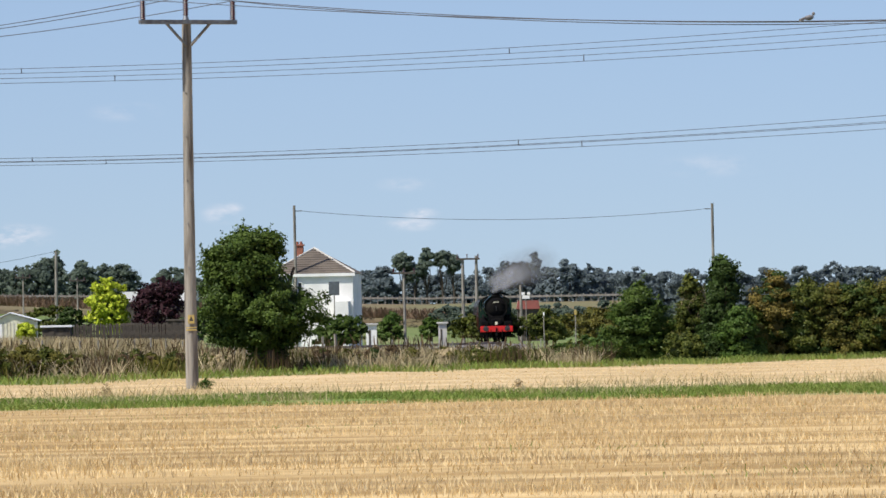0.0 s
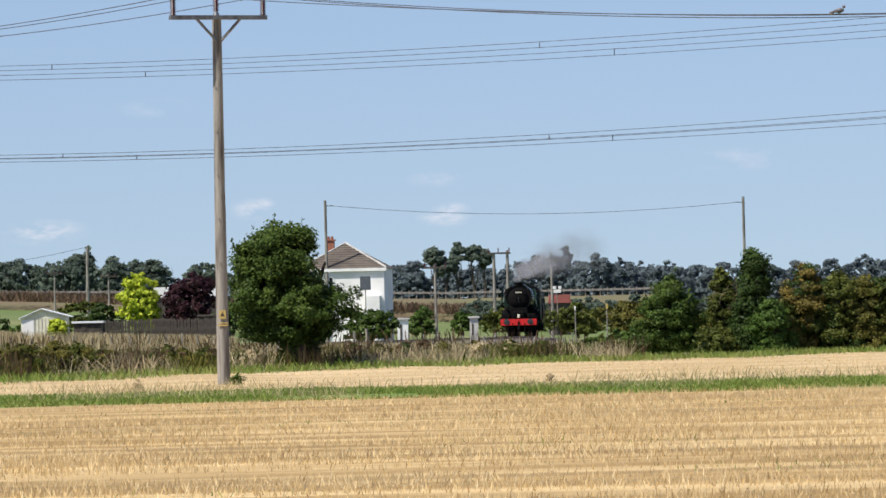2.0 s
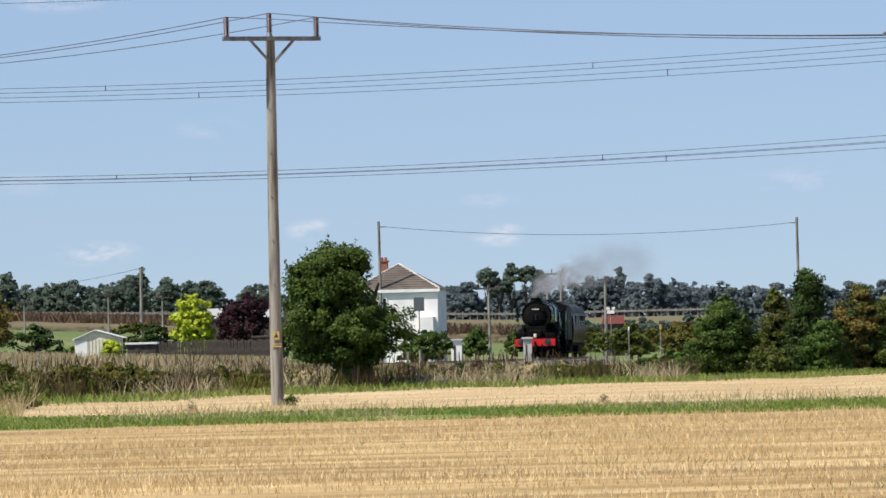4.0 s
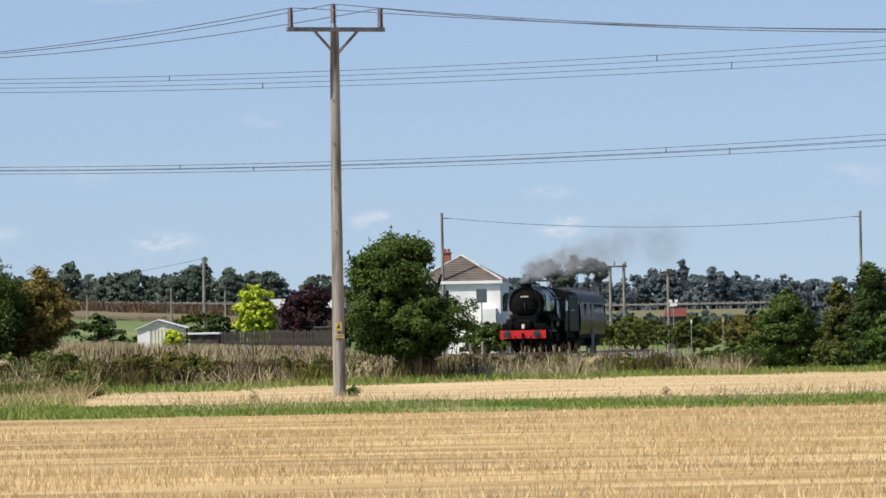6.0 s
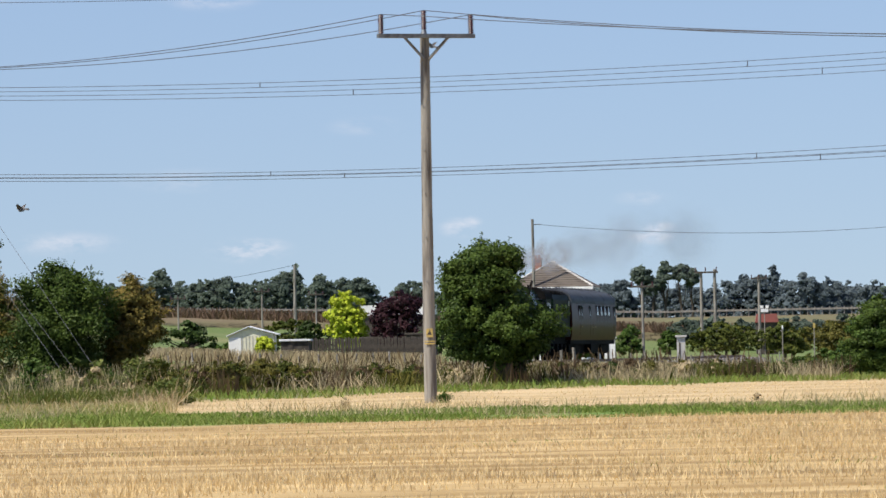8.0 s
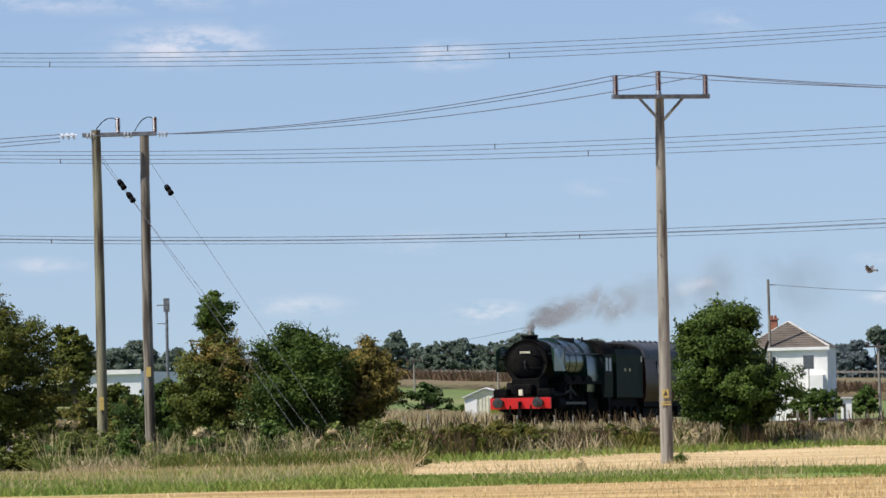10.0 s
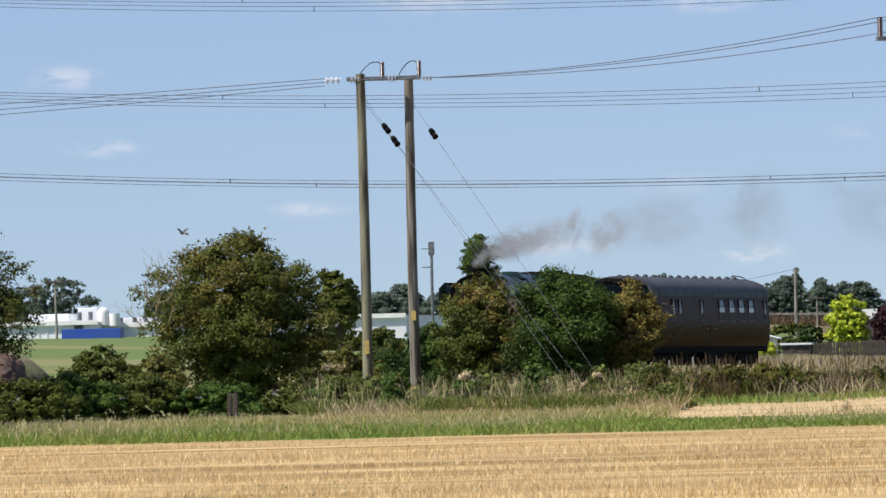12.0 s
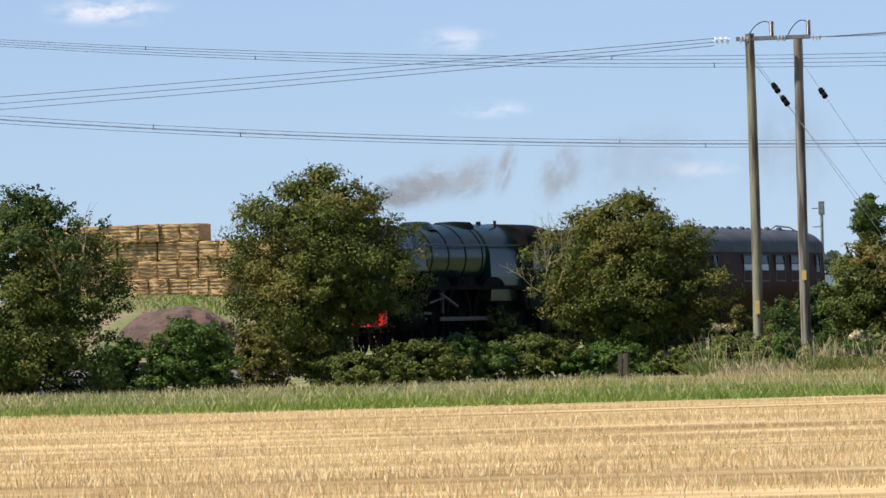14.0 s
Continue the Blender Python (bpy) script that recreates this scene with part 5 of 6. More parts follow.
fence_posts("fence_post", "grey wooden fence post in tall dry grass", [lineside(b, 6.0) for b in (-1010, -960, -912, -868, -826, -786, -748, -712, -678, -645, -612, -580, -550, -520, -492, -464)], 0.72, 0.03, "lineside fence posts")
fence_posts("fence_post", "grey wooden fence post in tall dry grass", [(bx(b, 226), 226) for b in (-372, -352, -215, -190)], 0.95, 0.04, "field fence posts")
fence_posts("fence_post", "pale grey fence post in tall dry grass", [lineside(b, 7.0) for b in (-150, -120, -92, -66, -44, -22, -4, 14, 30, 46, 62, 76, 90, 104, 117, 130, 142, 154, 165, 176, 186, 196, 205, 214, 222)], 0.85, 0.04, "lineside fence posts")
fence_posts("fence_post", "weathered stump of a fence post among brambles", [(bx(-1702, 163), 163), (bx(-1692, 163), 163)], 0.62, 0.055, "stumps", BARK)


def board_fence():
    ob = thing("garden_fence", "dark weathered board fence round the allotments", "fence", pose(0, 388, 0))
    proto = None
    for i in range(56):
        b = -655 + i * 3.9
        if proto is None:
            o = part("board", box(bmesh.new(), -0.055, 0.055, -0.012, 0.012, -0.1, 1.25), DARK_W, ob)
            proto = o.data
        else:
            o = new("board", proto)
            o.parent = ob
        x = bx(b, 388)
        o.matrix_basis = pose(x, 0, up(-20, 388) - 0.5 + 0.05 * math.sin(i * 1.7), 0, 1.5 * math.sin(i * 2.1), 0)
    for zz in (0.1, 0.55):
        part("fence_rail", box(bmesh.new(), bx(-657, 388), bx(-438, 388), 0.02, 0.06, up(-20, 388) - 0.5 + zz, up(-20, 388) - 0.42 + zz), DARK_W, ob)


board_fence()


# ---- grasses ----
def build_grasses():
    x, y = scatter(250000, 50, 123.2, -3000, 1050)
    row = 0.17
    y = np.round((y - 0.035 * x) / row) * row + 0.035 * x + rng.normal(size=len(y)) * 0.07
    band = np.array([noise.noise(Vector((a * 0.045, (c - 0.035 * a) * 0.42, 2.0))) + 0.5 * noise.noise(Vector((a * 0.3, c * 0.9, 5.0))) for a, c in zip(x, y)])
    keep = rng.random(len(x)) < np.clip(0.45 + 2.4 * band, 0.02, 1)
    x, y, band = x[keep], y[keep], band[keep]
    blades("stubble", "rows of short golden cut straw stubble", x, y, 0.058 + 0.045 * np.clip(band, -1, 1), 0.0062, G_STUB, 0.28)
    x, y = scatter(12000, 52, 120, -3000, 1050)
    k = clumpy(x, y, 0.16, 0.3, 4.0)
    blades("weeds", "sparse green regrowth between stubble rows", x[k], y[k], 0.05, 0.006, G_GREEN, 0.6)
    x, y = scatter(90000, 122.5, 139, -3000, 1000)
    k = clumpy(x, y, 0.22, -0.32, 1.0)
    blades("strip_grass", "strip of green grass between the fields", x[k], y[k], np.where(x / y * 12000 < -950, 0.14, 0.085)[k], 0.012, G_GREEN, 0.6)
    x, y = scatter(40000, 125, 152, -3000, 1000)
    left = x / y * 12000 < -950
    k = clumpy(x, y, 0.25, np.where(left, 0.0, 0.16), 2.0)
    blades("seed_grass", "pale seeding grass along the strip", x[k], y[k], np.where(left, 0.24, 0.20)[k], 0.009, G_PALE, 0.45)
    x, y = scatter(30000, 142, 235, -960, 1000)
    k = y - 2.6 * x < 200
    blades("upper_stubble", "short pale stubble of the upper field", x[k], y[k], 0.035, 0.008, G_STUB, 0.6)
    x, y = scatter(60000, 160, 262, -1000, 1000)
    d = y - 2.6 * x - 200
    k = (d > -3) & (d < 12)
    blades("edge_grass", "green grass at the edge of the upper field", x[k], y[k], 0.18, 0.018, G_GREEN, 0.6)
    x, y = scatter(230000, 176, 420, -1120, 270)
    d = y - 2.6 * x - 200
    bs = np.linspace(-1120, 270, 60)
    lim = np.interp(x / y * 12000, bs, np.array([lineside(b, 4.0)[1] for b in bs]))
    k = (d > 7 + 3 * np.sin(x)) & (y < lim)
    x, y = x[k], y[k]
    v = np.array([noise.noise(Vector((a * 0.32, c * 0.16, 3.0))) for a, c in zip(x, y)])
    k = v > -0.05
    blades("tall_grass", "tall dry grass between field and railway", x[k], y[k], np.where(y[k] > 245, 0.30, 0.5), 0.014, G_DRY, 0.5)
    k = (v <= -0.05) & (v > -0.28)
    blades("tall_weeds", "tall green and brown weeds between field and railway", x[k], y[k], np.where(y[k] > 245, 0.30, 0.42), 0.02, L_HAW, 0.55, category="weeds")
    k = v < -0.28
    blades("tall_brambles", "low olive bramble tangle between field and railway", x[k], y[k], np.where(y[k] > 245, 0.32, 0.46), 0.022, L_OLIVE, 0.55, category="weeds")
    x, y = scatter(5200, 205, 260, -960, 200)
    k = clumpy(x, y, 0.35, 0.2, 6.0) & (y - 2.6 * x > 206)
    blades("dock", "dark brown dock stems standing in dry grass", x[k], y[k], 0.8, 0.03, G_DOCK, 0.3, category="weeds")
    x, y = scatter(15000, 374, 386, -1010, -430)
    blades("fence_grass", "pale dry grass along the allotment fence", x, y, 0.62, 0.02, G_DRY, 0.4)
    b = rng.uniform(-940, 300, 9000)
    y = field_edge(b, 209) + rng.random(9000) ** 2 * 18
    x = b * y / 12000
    k = clumpy(x, y, 0.7, np.where(b > -150, 0.34, 0.2), 12.0)
    blades("dock_spikes", "upright dark brown dock spikes along the field edge", x[k], y[k], 0.62, 0.02, G_DOCK, 0.1, category="weeds")
    x, y = scatter(36000, 141, 153, -2950, -920)
    blades("verge_grass", "mixed green grass along the hedge foot", x, y, 0.17, 0.014, G_GREEN, 0.6)
    x, y = scatter(14000, 140, 153, -2950, -900)
    k = clumpy(x, y, 0.35, -0.05, 7.0)
    blades("verge_seed_grass", "tall pale grass along the hedge foot", x[k], y[k], 0.26, 0.009, G_PALE, 0.5)
    x, y = scatter(44000, 156, 184, -1560, -900)
    k = clumpy(x, y, 0.4, -0.22, 9.0)
    blades("hedge_foot_weeds", "tangled green weeds at the hedge foot", x[k], y[k], 0.40, 0.020, L_WEED, 0.7, category="weeds")
    k = ~k
    blades("hedge_foot_grass", "rough yellow-green grass at the hedge foot", x[k], y[k], 0.38, 0.014, G_DRY, 0.6)
    x, y = scatter(9000, 157, 180, -1560, -880)
    k = clumpy(x, y, 0.5, 0.18, 8.0)
    blades("dead_stems", "tall straw-coloured dead stems at the hedge foot", x[k], y[k], 0.8, 0.01, G_PALE, 0.35)


build_grasses()
plant("thistle", "small brown thistle beside the wooden pole", "weed", -602, 150, -128, -100, 12, G_DRY, 140, 0.03, 6, seed=71, trunk=0.015)
plant("thistle", "green weed clump at the pole foot", "weed", -425, 154, -122, -98, 18, L_BRAMBLE, 300, 0.035, 6, seed=72, trunk=0.015)
plant("thistle", "small dry weed standing in the grass strip", "weed", 128, 148, -124, -110, 4, G_DRY, 50, 0.03, 4, seed=73, trunk=0.012)


# ---- the train: x forward from the leading buffers, y to its left, z from the rail ----
def lathe_x(bm, profile, y=0.0, z=0.0, n=32):
    """A round body along x from (x, radius) pairs."""
    last = None
    for x, r in profile:
        ring = [bm.verts.new((x, y + r * math.cos(i * 6.2832 / n), z + r * math.sin(i * 6.2832 / n))) for i in range(n)]
        if last:
            for i in range(n):
                bm.faces.new((last[i], last[(i + 1) % n], ring[(i + 1) % n], ring[i]))
        else:
            bm.faces.new(ring)
        last = ring
    bm.faces.new(last[::-1])
    bmesh.ops.recalc_face_normals(bm, faces=bm.faces[:])
    return bm


def lathe_z(bm, profile, x, y, long=1.0, n=28):
    """A body round an upright axis, drawn out along x, from (z, radius) pairs."""
    last = None
    for z, r in profile:
        ring = [bm.verts.new((x + long * r * math.cos(i * 6.2832 / n), y + r * math.sin(i * 6.2832 / n), z)) for i in range(n)]
        if last:
            for i in range(n):
                bm.faces.new((last[i], last[(i + 1) % n], ring[(i + 1) % n], ring[i]))
        last = ring
    bm.faces.new(last)
    bmesh.ops.recalc_face_normals(bm, faces=bm.faces[:])
    return bm


def wheel(parent, x, y, r, spokes, name="wheel", counter=False):
    """A spoked wheel that turns about its own centre."""
    w = part(name, lathe_ring(r, r * 0.87, 0.13), BLACK, parent)
    w.matrix_basis = pose(x, y, r)
    bm = bmesh.new()
    for i in range(spokes):
        a = i * 6.2832 / spokes
        tube(bm, (0.1 * r * math.cos(a), 0, 0.1 * r * math.sin(a)), (0.9 * r * math.cos(a), 0, 0.9 * r * math.sin(a)), 0.035, 0.028, 5, False)
    tube(bm, (0, -0.1, 0), (0, 0.1, 0), 0.17 * r + 0.04, 0.17 * r + 0.04, 12)
    part("spokes", bm, BLACK, w)
    if counter:
        bm = bmesh.new()
        tube(bm, (0, 0, -0.33), (0, 0.22, -0.33), 0.07, 0.07, 10)
        part("crank_pin", bm, BRIGHT, w)
    return w


def lathe_ring(ro, ri, wd, n=30):
    bm = bmesh.new()
    rings = [[bm.verts.new((r * math.cos(i * 6.2832 / n), yy, r * math.sin(i * 6.2832 / n))) for i in range(n)] for r, yy in ((ro, -wd / 2), (ro, wd / 2), (ri, wd / 2), (ri, -wd / 2))]
    for k in range(4):
        a, c = rings[k], rings[(k + 1) % 4]
        for i in range(n):
            bm.faces.new((a[i], a[(i + 1) % n], c[(i + 1) % n], c[i]))
    bmesh.ops.recalc_face_normals(bm, faces=bm.faces[:])
    return bm


def buffers(parent, x, sgn=1, z=1.06):
    for s in (-1, 1):
        bm = bmesh.new()
        lathe_x(bm, [(x - 0.62 * sgn, 0.15), (x - 0.58 * sgn, 0.15), (x - 0.5 * sgn, 0.105), (x - 0.2 * sgn, 0.105), (x - 0.2 * sgn, 0.07), (x - 0.05 * sgn, 0.07)], s * 0.8635, z, 16)
        b = smooth(part("buffer", bm, BLACK, parent))
        bm = bmesh.new()
        lathe_x(bm, [(x - 0.055 * sgn, 0.07), (x - 0.05 * sgn, 0.225), (x - 0.02 * sgn, 0.225), (x, 0.15)], s * 0.8635, z, 20)
        smooth(part("buffer_head", bm, BRIGHT, b, "worn bright steel buffer head"))


def arch(half, z0, z1, crown, n=14):
    """Half outline of a roofed section: walls to z1, then a curve up to crown."""
    pts = [(-half, z0), (-half, z1)]
    for i in range(1, n):
        a = math.pi - math.pi * i / n
        pts.append((half * math.cos(a), z1 + (crown - z1) * math.sin(a) ** 0.8))
    return pts + [(half, z1), (half, z0)]


def extrude_x(bm, outline, x0, x1, caps=True):
    va = [bm.verts.new((x0, y, z)) for y, z in outline]
    vb = [bm.verts.new((x1, y, z)) for y, z in outline]
    n = len(outline)
    for i in range(n):
        bm.faces.new((va[i], va[(i + 1) % n], vb[(i + 1) % n], vb[i]))
    if caps:
        bm.faces.new(va[::-1])
        bm.faces.new(vb)
    bmesh.ops.recalc_face_normals(bm, faces=bm.faces[:])
    return bm


def build_engine():
    ob = thing("steam_locomotive", "dark green express steam locomotive with red buffer beam, under steam", "locomotive")
    P = lambda n, bm, m, lab="", par=None: part(n, bm, m, par or ob, lab)
    cz = 2.82
    # boiler, smokebox, firebox
    smooth(P("smokebox", lathe_x(bmesh.new(), [(-1.95, 0.86), (-1.93, 0.91), (-1.9, 0.93), (-4.05, 0.93), (-4.05, 0.90)], 0, cz, 40), SOOT))
    door = smooth(P("smokebox_door", lathe_x(bmesh.new(), [(-1.74, 0.02), (-1.76, 0.30), (-1.83, 0.60), (-1.92, 0.74), (-1.96, 0.76)], 0, cz - 0.02, 40), BLACK))
    for zz in (0.28, -0.28):
        part("hinge_strap", box(bmesh.new(), -1.80, -1.76, -0.15, 0.7, cz + zz - 0.03, cz + zz + 0.03, 0.005), BLACK, door)
    bm = bmesh.new()
    tube(bm, (-1.75, 0, cz), (-1.62, 0, cz), 0.05, 0.04, 10)
    tube(bm, (-1.64, 0, cz), (-1.64, 0.03, cz - 0.3), 0.02, 0.02, 6)
    part("dart_handle", bm, BRIGHT, door)
    plate = part("number_plate", box(bmesh.new(), -1.80, -1.775, -0.28, 0.28, cz + 0.33, cz + 0.47, 0.01), BLACK, door)
    for i in range(5):
        part("number_bar", box(bmesh.new(), -1.774, -1.768, -0.22 + i * 0.094, -0.16 + i * 0.094, cz + 0.355, cz + 0.445), CREAM, plate)
    bl = smooth(P("boiler", lathe_x(bmesh.new(), [(-4.05, 0.93), (-6.2, 0.95), (-9.6, 1.02), (-9.6, 0.9)], 0, cz, 44), GREEN_P))
    for x, r in ((-4.12, 0.936), (-5.3, 0.945), (-6.6, 0.962), (-7.9, 0.99), (-9.2, 1.016)):
        smooth(part("boiler_band", lathe_x(bmesh.new(), [(x + 0.03, r), (x + 0.03, r + 0.008), (x - 0.03, r + 0.008), (x - 0.03, r)], 0, cz, 44), BLACK, bl))
    fb = [(-1.08, 1.5), (-1.12, 2.2), (-1.08, cz + 0.15)] + [(1.03 * math.cos(math.pi - math.pi * i / 16), cz + 0.15 + 0.86 * math.sin(math.pi * i / 16)) for i in range(1, 16)] + [(1.08, cz + 0.15), (1.12, 2.2), (1.08, 1.5)]
    smooth(P("firebox", extrude_x(bmesh.new(), fb, -9.6, -12.3), GREEN_P), 30)
    # chimney, dome, valves
    bm = bmesh.new()
    for k, (zz, r) in enumerate(((cz + 0.86, 0.42), (cz + 0.97, 0.32), (3.86, 0.30), (3.86, 0.36), (3.96, 0.37), (3.96, 0.26), (3.7, 0.24))):
        ring = [bm.verts.new((-2.75 + 1.35 * r * math.cos(i * 6.2832 / 24), r * math.sin(i * 6.2832 / 24), zz)) for i in range(24)]
        if k:
            for i in range(24):
                bm.faces.new((prev[i], prev[(i + 1) % 24], ring[(i + 1) % 24], ring[i]))
        prev = ring
    bmesh.ops.recalc_face_normals(bm, faces=bm.faces[:])
    smooth(P("chimney", bm, SOOT))
    smooth(P("dome", lathe_z(bmesh.new(), [(cz + 0.80, 0.62), (cz + 0.92, 0.50), (cz + 0.98, 0.44), (cz + 1.04, 0.36), (cz + 1.06, 0.02)], -6.4, 0, 1.35), GREEN_P))
    smooth(P("steam_collector", lathe_z(bmesh.new(), [(cz + 0.84, 0.60), (cz + 0.97, 0.52), (cz + 1.05, 0.44), (cz + 1.08, 0.02)], -9.4, 0, 1.9), SOOT))
    for q in (-0.2, 0.2):
        bm = bmesh.new()
        tube(bm, (-11.0, q, cz + 0.93), (-11.0, q, cz + 1.08), 0.09, 0.07, 10)
        P("safety_valve", bm, SOOT)
    bm = bmesh.new()
    tube(bm, (-11.6, 0.5, cz + 0.85), (-11.6, 0.5, cz + 1.1), 0.04, 0.05, 8)
    P("whistle", bm, SOOT)
    for s in (-1, 1):
        bm = bmesh.new()
        tube(bm, (-2.0, s * 0.99, cz + 0.32), (-12.2, s * 1.13, cz + 0.34), 0.022, 0.022, 6)
        P("handrail", bm, BRIGHT)
        # curved smoke deflector
        bm = bmesh.new()
        out = [(-1.75, cz - 0.42), (-1.75, cz + 0.45), (-1.95, cz + 0.66), (-3.9, cz + 0.66), (-4.1, cz + 0.45), (-4.1, cz - 0.42)]
        prism(bm, out, s * 1.25, s * 1.27)
        for v in bm.verts:
            if v.co.z > cz + 0.5:
                v.co.y -= s * 0.16
        P("smoke_deflector", bm, GREEN_P)
        for xx in (-2.1, -3.7):
            bm = bmesh.new()
            tube(bm, (xx, s * 0.9, cz + 0.1), (xx, s * 1.25, cz + 0.1), 0.02, 0.02, 6)
            P("deflector_stay", bm, BLACK)
        # running plate with raised section over the wheels
        out = [(-0.75, 1.28), (-1.1, 1.28), (-1.5, 1.42), (-3.6, 1.46), (-4.1, 1.95), (-11.8, 1.95), (-12.2, 1.3), (-12.2, 1.22), (-11.9, 1.22), (-11.7, 1.84), (-4.2, 1.84), (-3.75, 1.36), (-1.5, 1.33), (-0.75, 1.2)]
        bm = prism(bmesh.new(), out, s * 0.75, s * 1.32)
        P("running_plate", bm, BLACK)
        # cylinder, slide bars, valve gear
        cyl = smooth(P("cylinder", lathe_x(bmesh.new(), [(-2.15, 0.25), (-2.2, 0.33), (-3.5, 0.33), (-3.55, 0.25)], s * 1.06, 1.0, 20), BLACK))
        part("valve_chest", lathe_x(bmesh.new(), [(-2.1, 0.16), (-3.6, 0.16)], s * 1.05, 1.38, 14), BLACK, cyl)
        P("slide_bar", box(bmesh.new(), -4.7, -3.55, s * 1.06 - 0.05, s * 1.06 + 0.05, 1.12, 1.2, 0.01), BRIGHT)
        bm = bmesh.new()
        tube(bm, (-3.6, s * 1.06, 1.0), (-4.4, s * 1.06, 1.0), 0.04, 0.04, 8)
        P("piston_rod", bm, BRIGHT)
        bm = bmesh.new()
        tube(bm, (-5.2, s * 1.18, 1.75), (-6.6, s * 1.18, 1.35), 0.045, 0.045, 6)
        tube(bm, (-4.3, s * 1.18, 1.45), (-5.4, s * 1.18, 1.6), 0.04, 0.04, 6)
        tube(bm, (-5.4, s * 1.18, 1.95), (-5.4, s * 1.18, 1.15), 0.07, 0.05, 6)
        P("valve_gear", bm, BRIGHT)
        bm = bmesh.new()
        for xx in (-5.4, -7.6, -9.8):
            out = [(xx + 0.9 * math.cos(math.pi * i / 10), 1.9 + 0.32 * math.sin(math.pi * i / 10)) for i in range(11)]
            prism(bm, out, s * 0.95, s * 1.12)
        P("splasher", bm, BLACK)
        # frames and steps
        # solid black box: inner framing and the shadow between the wheels in one
        P("inner_frame_shade", box(bmesh.new(), -13.6, -4.4, min(0.0, s * 0.5), max(0.0, s * 0.5) - 0.002, 0.35, 1.9), BLACK)
        P("frame_plate", box(bmesh.new(), -13.8, -0.75, s * 0.55 - 0.02, s * 0.55 + 0.02, 0.55, 1.3), BLACK)
        P("step", box(bmesh.new(), -13.6, -13.1, s * 1.15, s * 1.32, 0.45, 1.25, 0.02), BLACK)
        # guard irons and lamps
        bm = bmesh.new()
        tube(bm, (-0.72, s * 0.72, 0.9), (-0.85, s * 0.74, 0.12), 0.045, 0.03, 6)
        P("guard_iron", bm, BLACK)
        P("lamp_bracket", box(bmesh.new(), -0.72, -0.66, s * 0.72 - 0.02, s * 0.72 + 0.02, 1.26, 1.46), BLACK)
    # front platform, beam, coupling
    P("buffer_beam", box(bmesh.new(), -0.72, -0.61, -1.32, 1.32, 0.80, 1.27, 0.015), RED_P, "bright red buffer beam")
    P("front_apron", box(bmesh.new(), -1.75, -0.74, -1.25, 1.25, 1.28, 1.34, 0.01), BLACK)
    for s in (-1, 1):
        P("cylinder_cover", box(bmesh.new(), -1.9, -0.95, s * 0.95 - 0.30, s * 0.95 + 0.30, 1.34, 1.66, 0.06), BLACK)
    P("saddle", box(bmesh.new(), -3.6, -1.75, -0.62, 0.62, 1.3, cz - 0.72, 0.05), BLACK)
    P("middle_cylinder_cover", box(bmesh.new(), -1.9, -1.0, -0.42, 0.42, 1.34, 1.86, 0.12), BLACK)
    bm = bmesh.new()
    box(bm, -0.62, -0.35, -0.05, 0.05, 0.98, 1.12, 0.02)
    tube(bm, (-0.42, 0, 1.02), (-0.44, 0, 0.55), 0.06, 0.06, 8)
    box(bm, -0.50, -0.36, -0.10, 0.10, 0.45, 0.72, 0.03)
    P("screw_coupling", bm, BLACK)
    for s in (-0.45, 0.45):
        bm = bmesh.new()
        tube(bm, (-0.62, s, 0.95), (-0.55, s, 0.35), 0.035, 0.035, 8)
        P("brake_hose", bm, BLACK)
    lamp = P("headlamp", box(bmesh.new(), -0.86, -0.68, -0.09, 0.09, 1.36, 1.62, 0.03), CREAM, "small white headlamp")
    # cab
    bm = bmesh.new()
    extrude_x(bm, [(-1.30, 1.25), (-1.33, 2.3), (-1.30, 3.2), (-1.26, 3.2), (-1.29, 2.3), (-1.26, 1.25)], -12.3, -14.2)
    bmesh.ops.recalc_face_normals(bm, faces=bm.faces[:])
    cab = P("cab", bm, GREEN_T)
    bm = bmesh.new()
    extrude_x(bm, [(1.30, 1.25), (1.33, 2.3), (1.30, 3.2), (1.26, 3.2), (1.29, 2.3), (1.26, 1.25)], -12.3, -14.2)
    part("cab_side", bm, GREEN_T, cab)
    part("cab_front", extrude_x(bmesh.new(), arch(1.29, 1.3, 3.15, 3.78), -12.3, -12.36), GREEN_P, cab)
    roof = [(y, z) for y, z in arch(1.33, 3.16, 3.2, 3.84)]
    smooth(part("cab_roof", extrude_x(bmesh.new(), roof, -12.2, -14.7), SOOT, cab), 40)
    for s in (-1, 1):
        for x0 in (-12.55, -13.3):
            part("cab_window", box(bmesh.new(), x0 - 0.55, x0, s * 1.325 - 0.01, s * 1.325 + 0.012, 2.42, 3.0), GLASS, cab)
        part("spectacle_pane", box(bmesh.new(), -12.298, -12.28, s * 1.12 - 0.12, s * 1.12 + 0.12, 2.55, 3.1), GLASS, cab)
    # wheels
    P("ash_pan", box(bmesh.new(), -12.6, -10.4, -0.95, 0.95, 0.6, 1.5, 0.05), BLACK)
    for x in (-1.85, -3.75):
        for s in (-1, 1):
            wheel(ob, x, s * 0.75, 0.48, 10, "bogie_wheel")
    for s in (-1, 1):
        wheel(ob, -12.7, s * 0.75, 0.56, 10, "trailing_wheel")
        rods.append((part("coupling_rod", box(bmesh.new(), -2.35, 2.35, -0.03, 0.03, -0.06, 0.06, 0.01), BRIGHT, ob), s))
        for x in (-5.4, -7.6, -9.8):
            turning.append((wheel(ob, x, s * 0.78, 1.015, 20, "driving_wheel", True), x, s))
    buffers(ob, 0.0)
    return ob


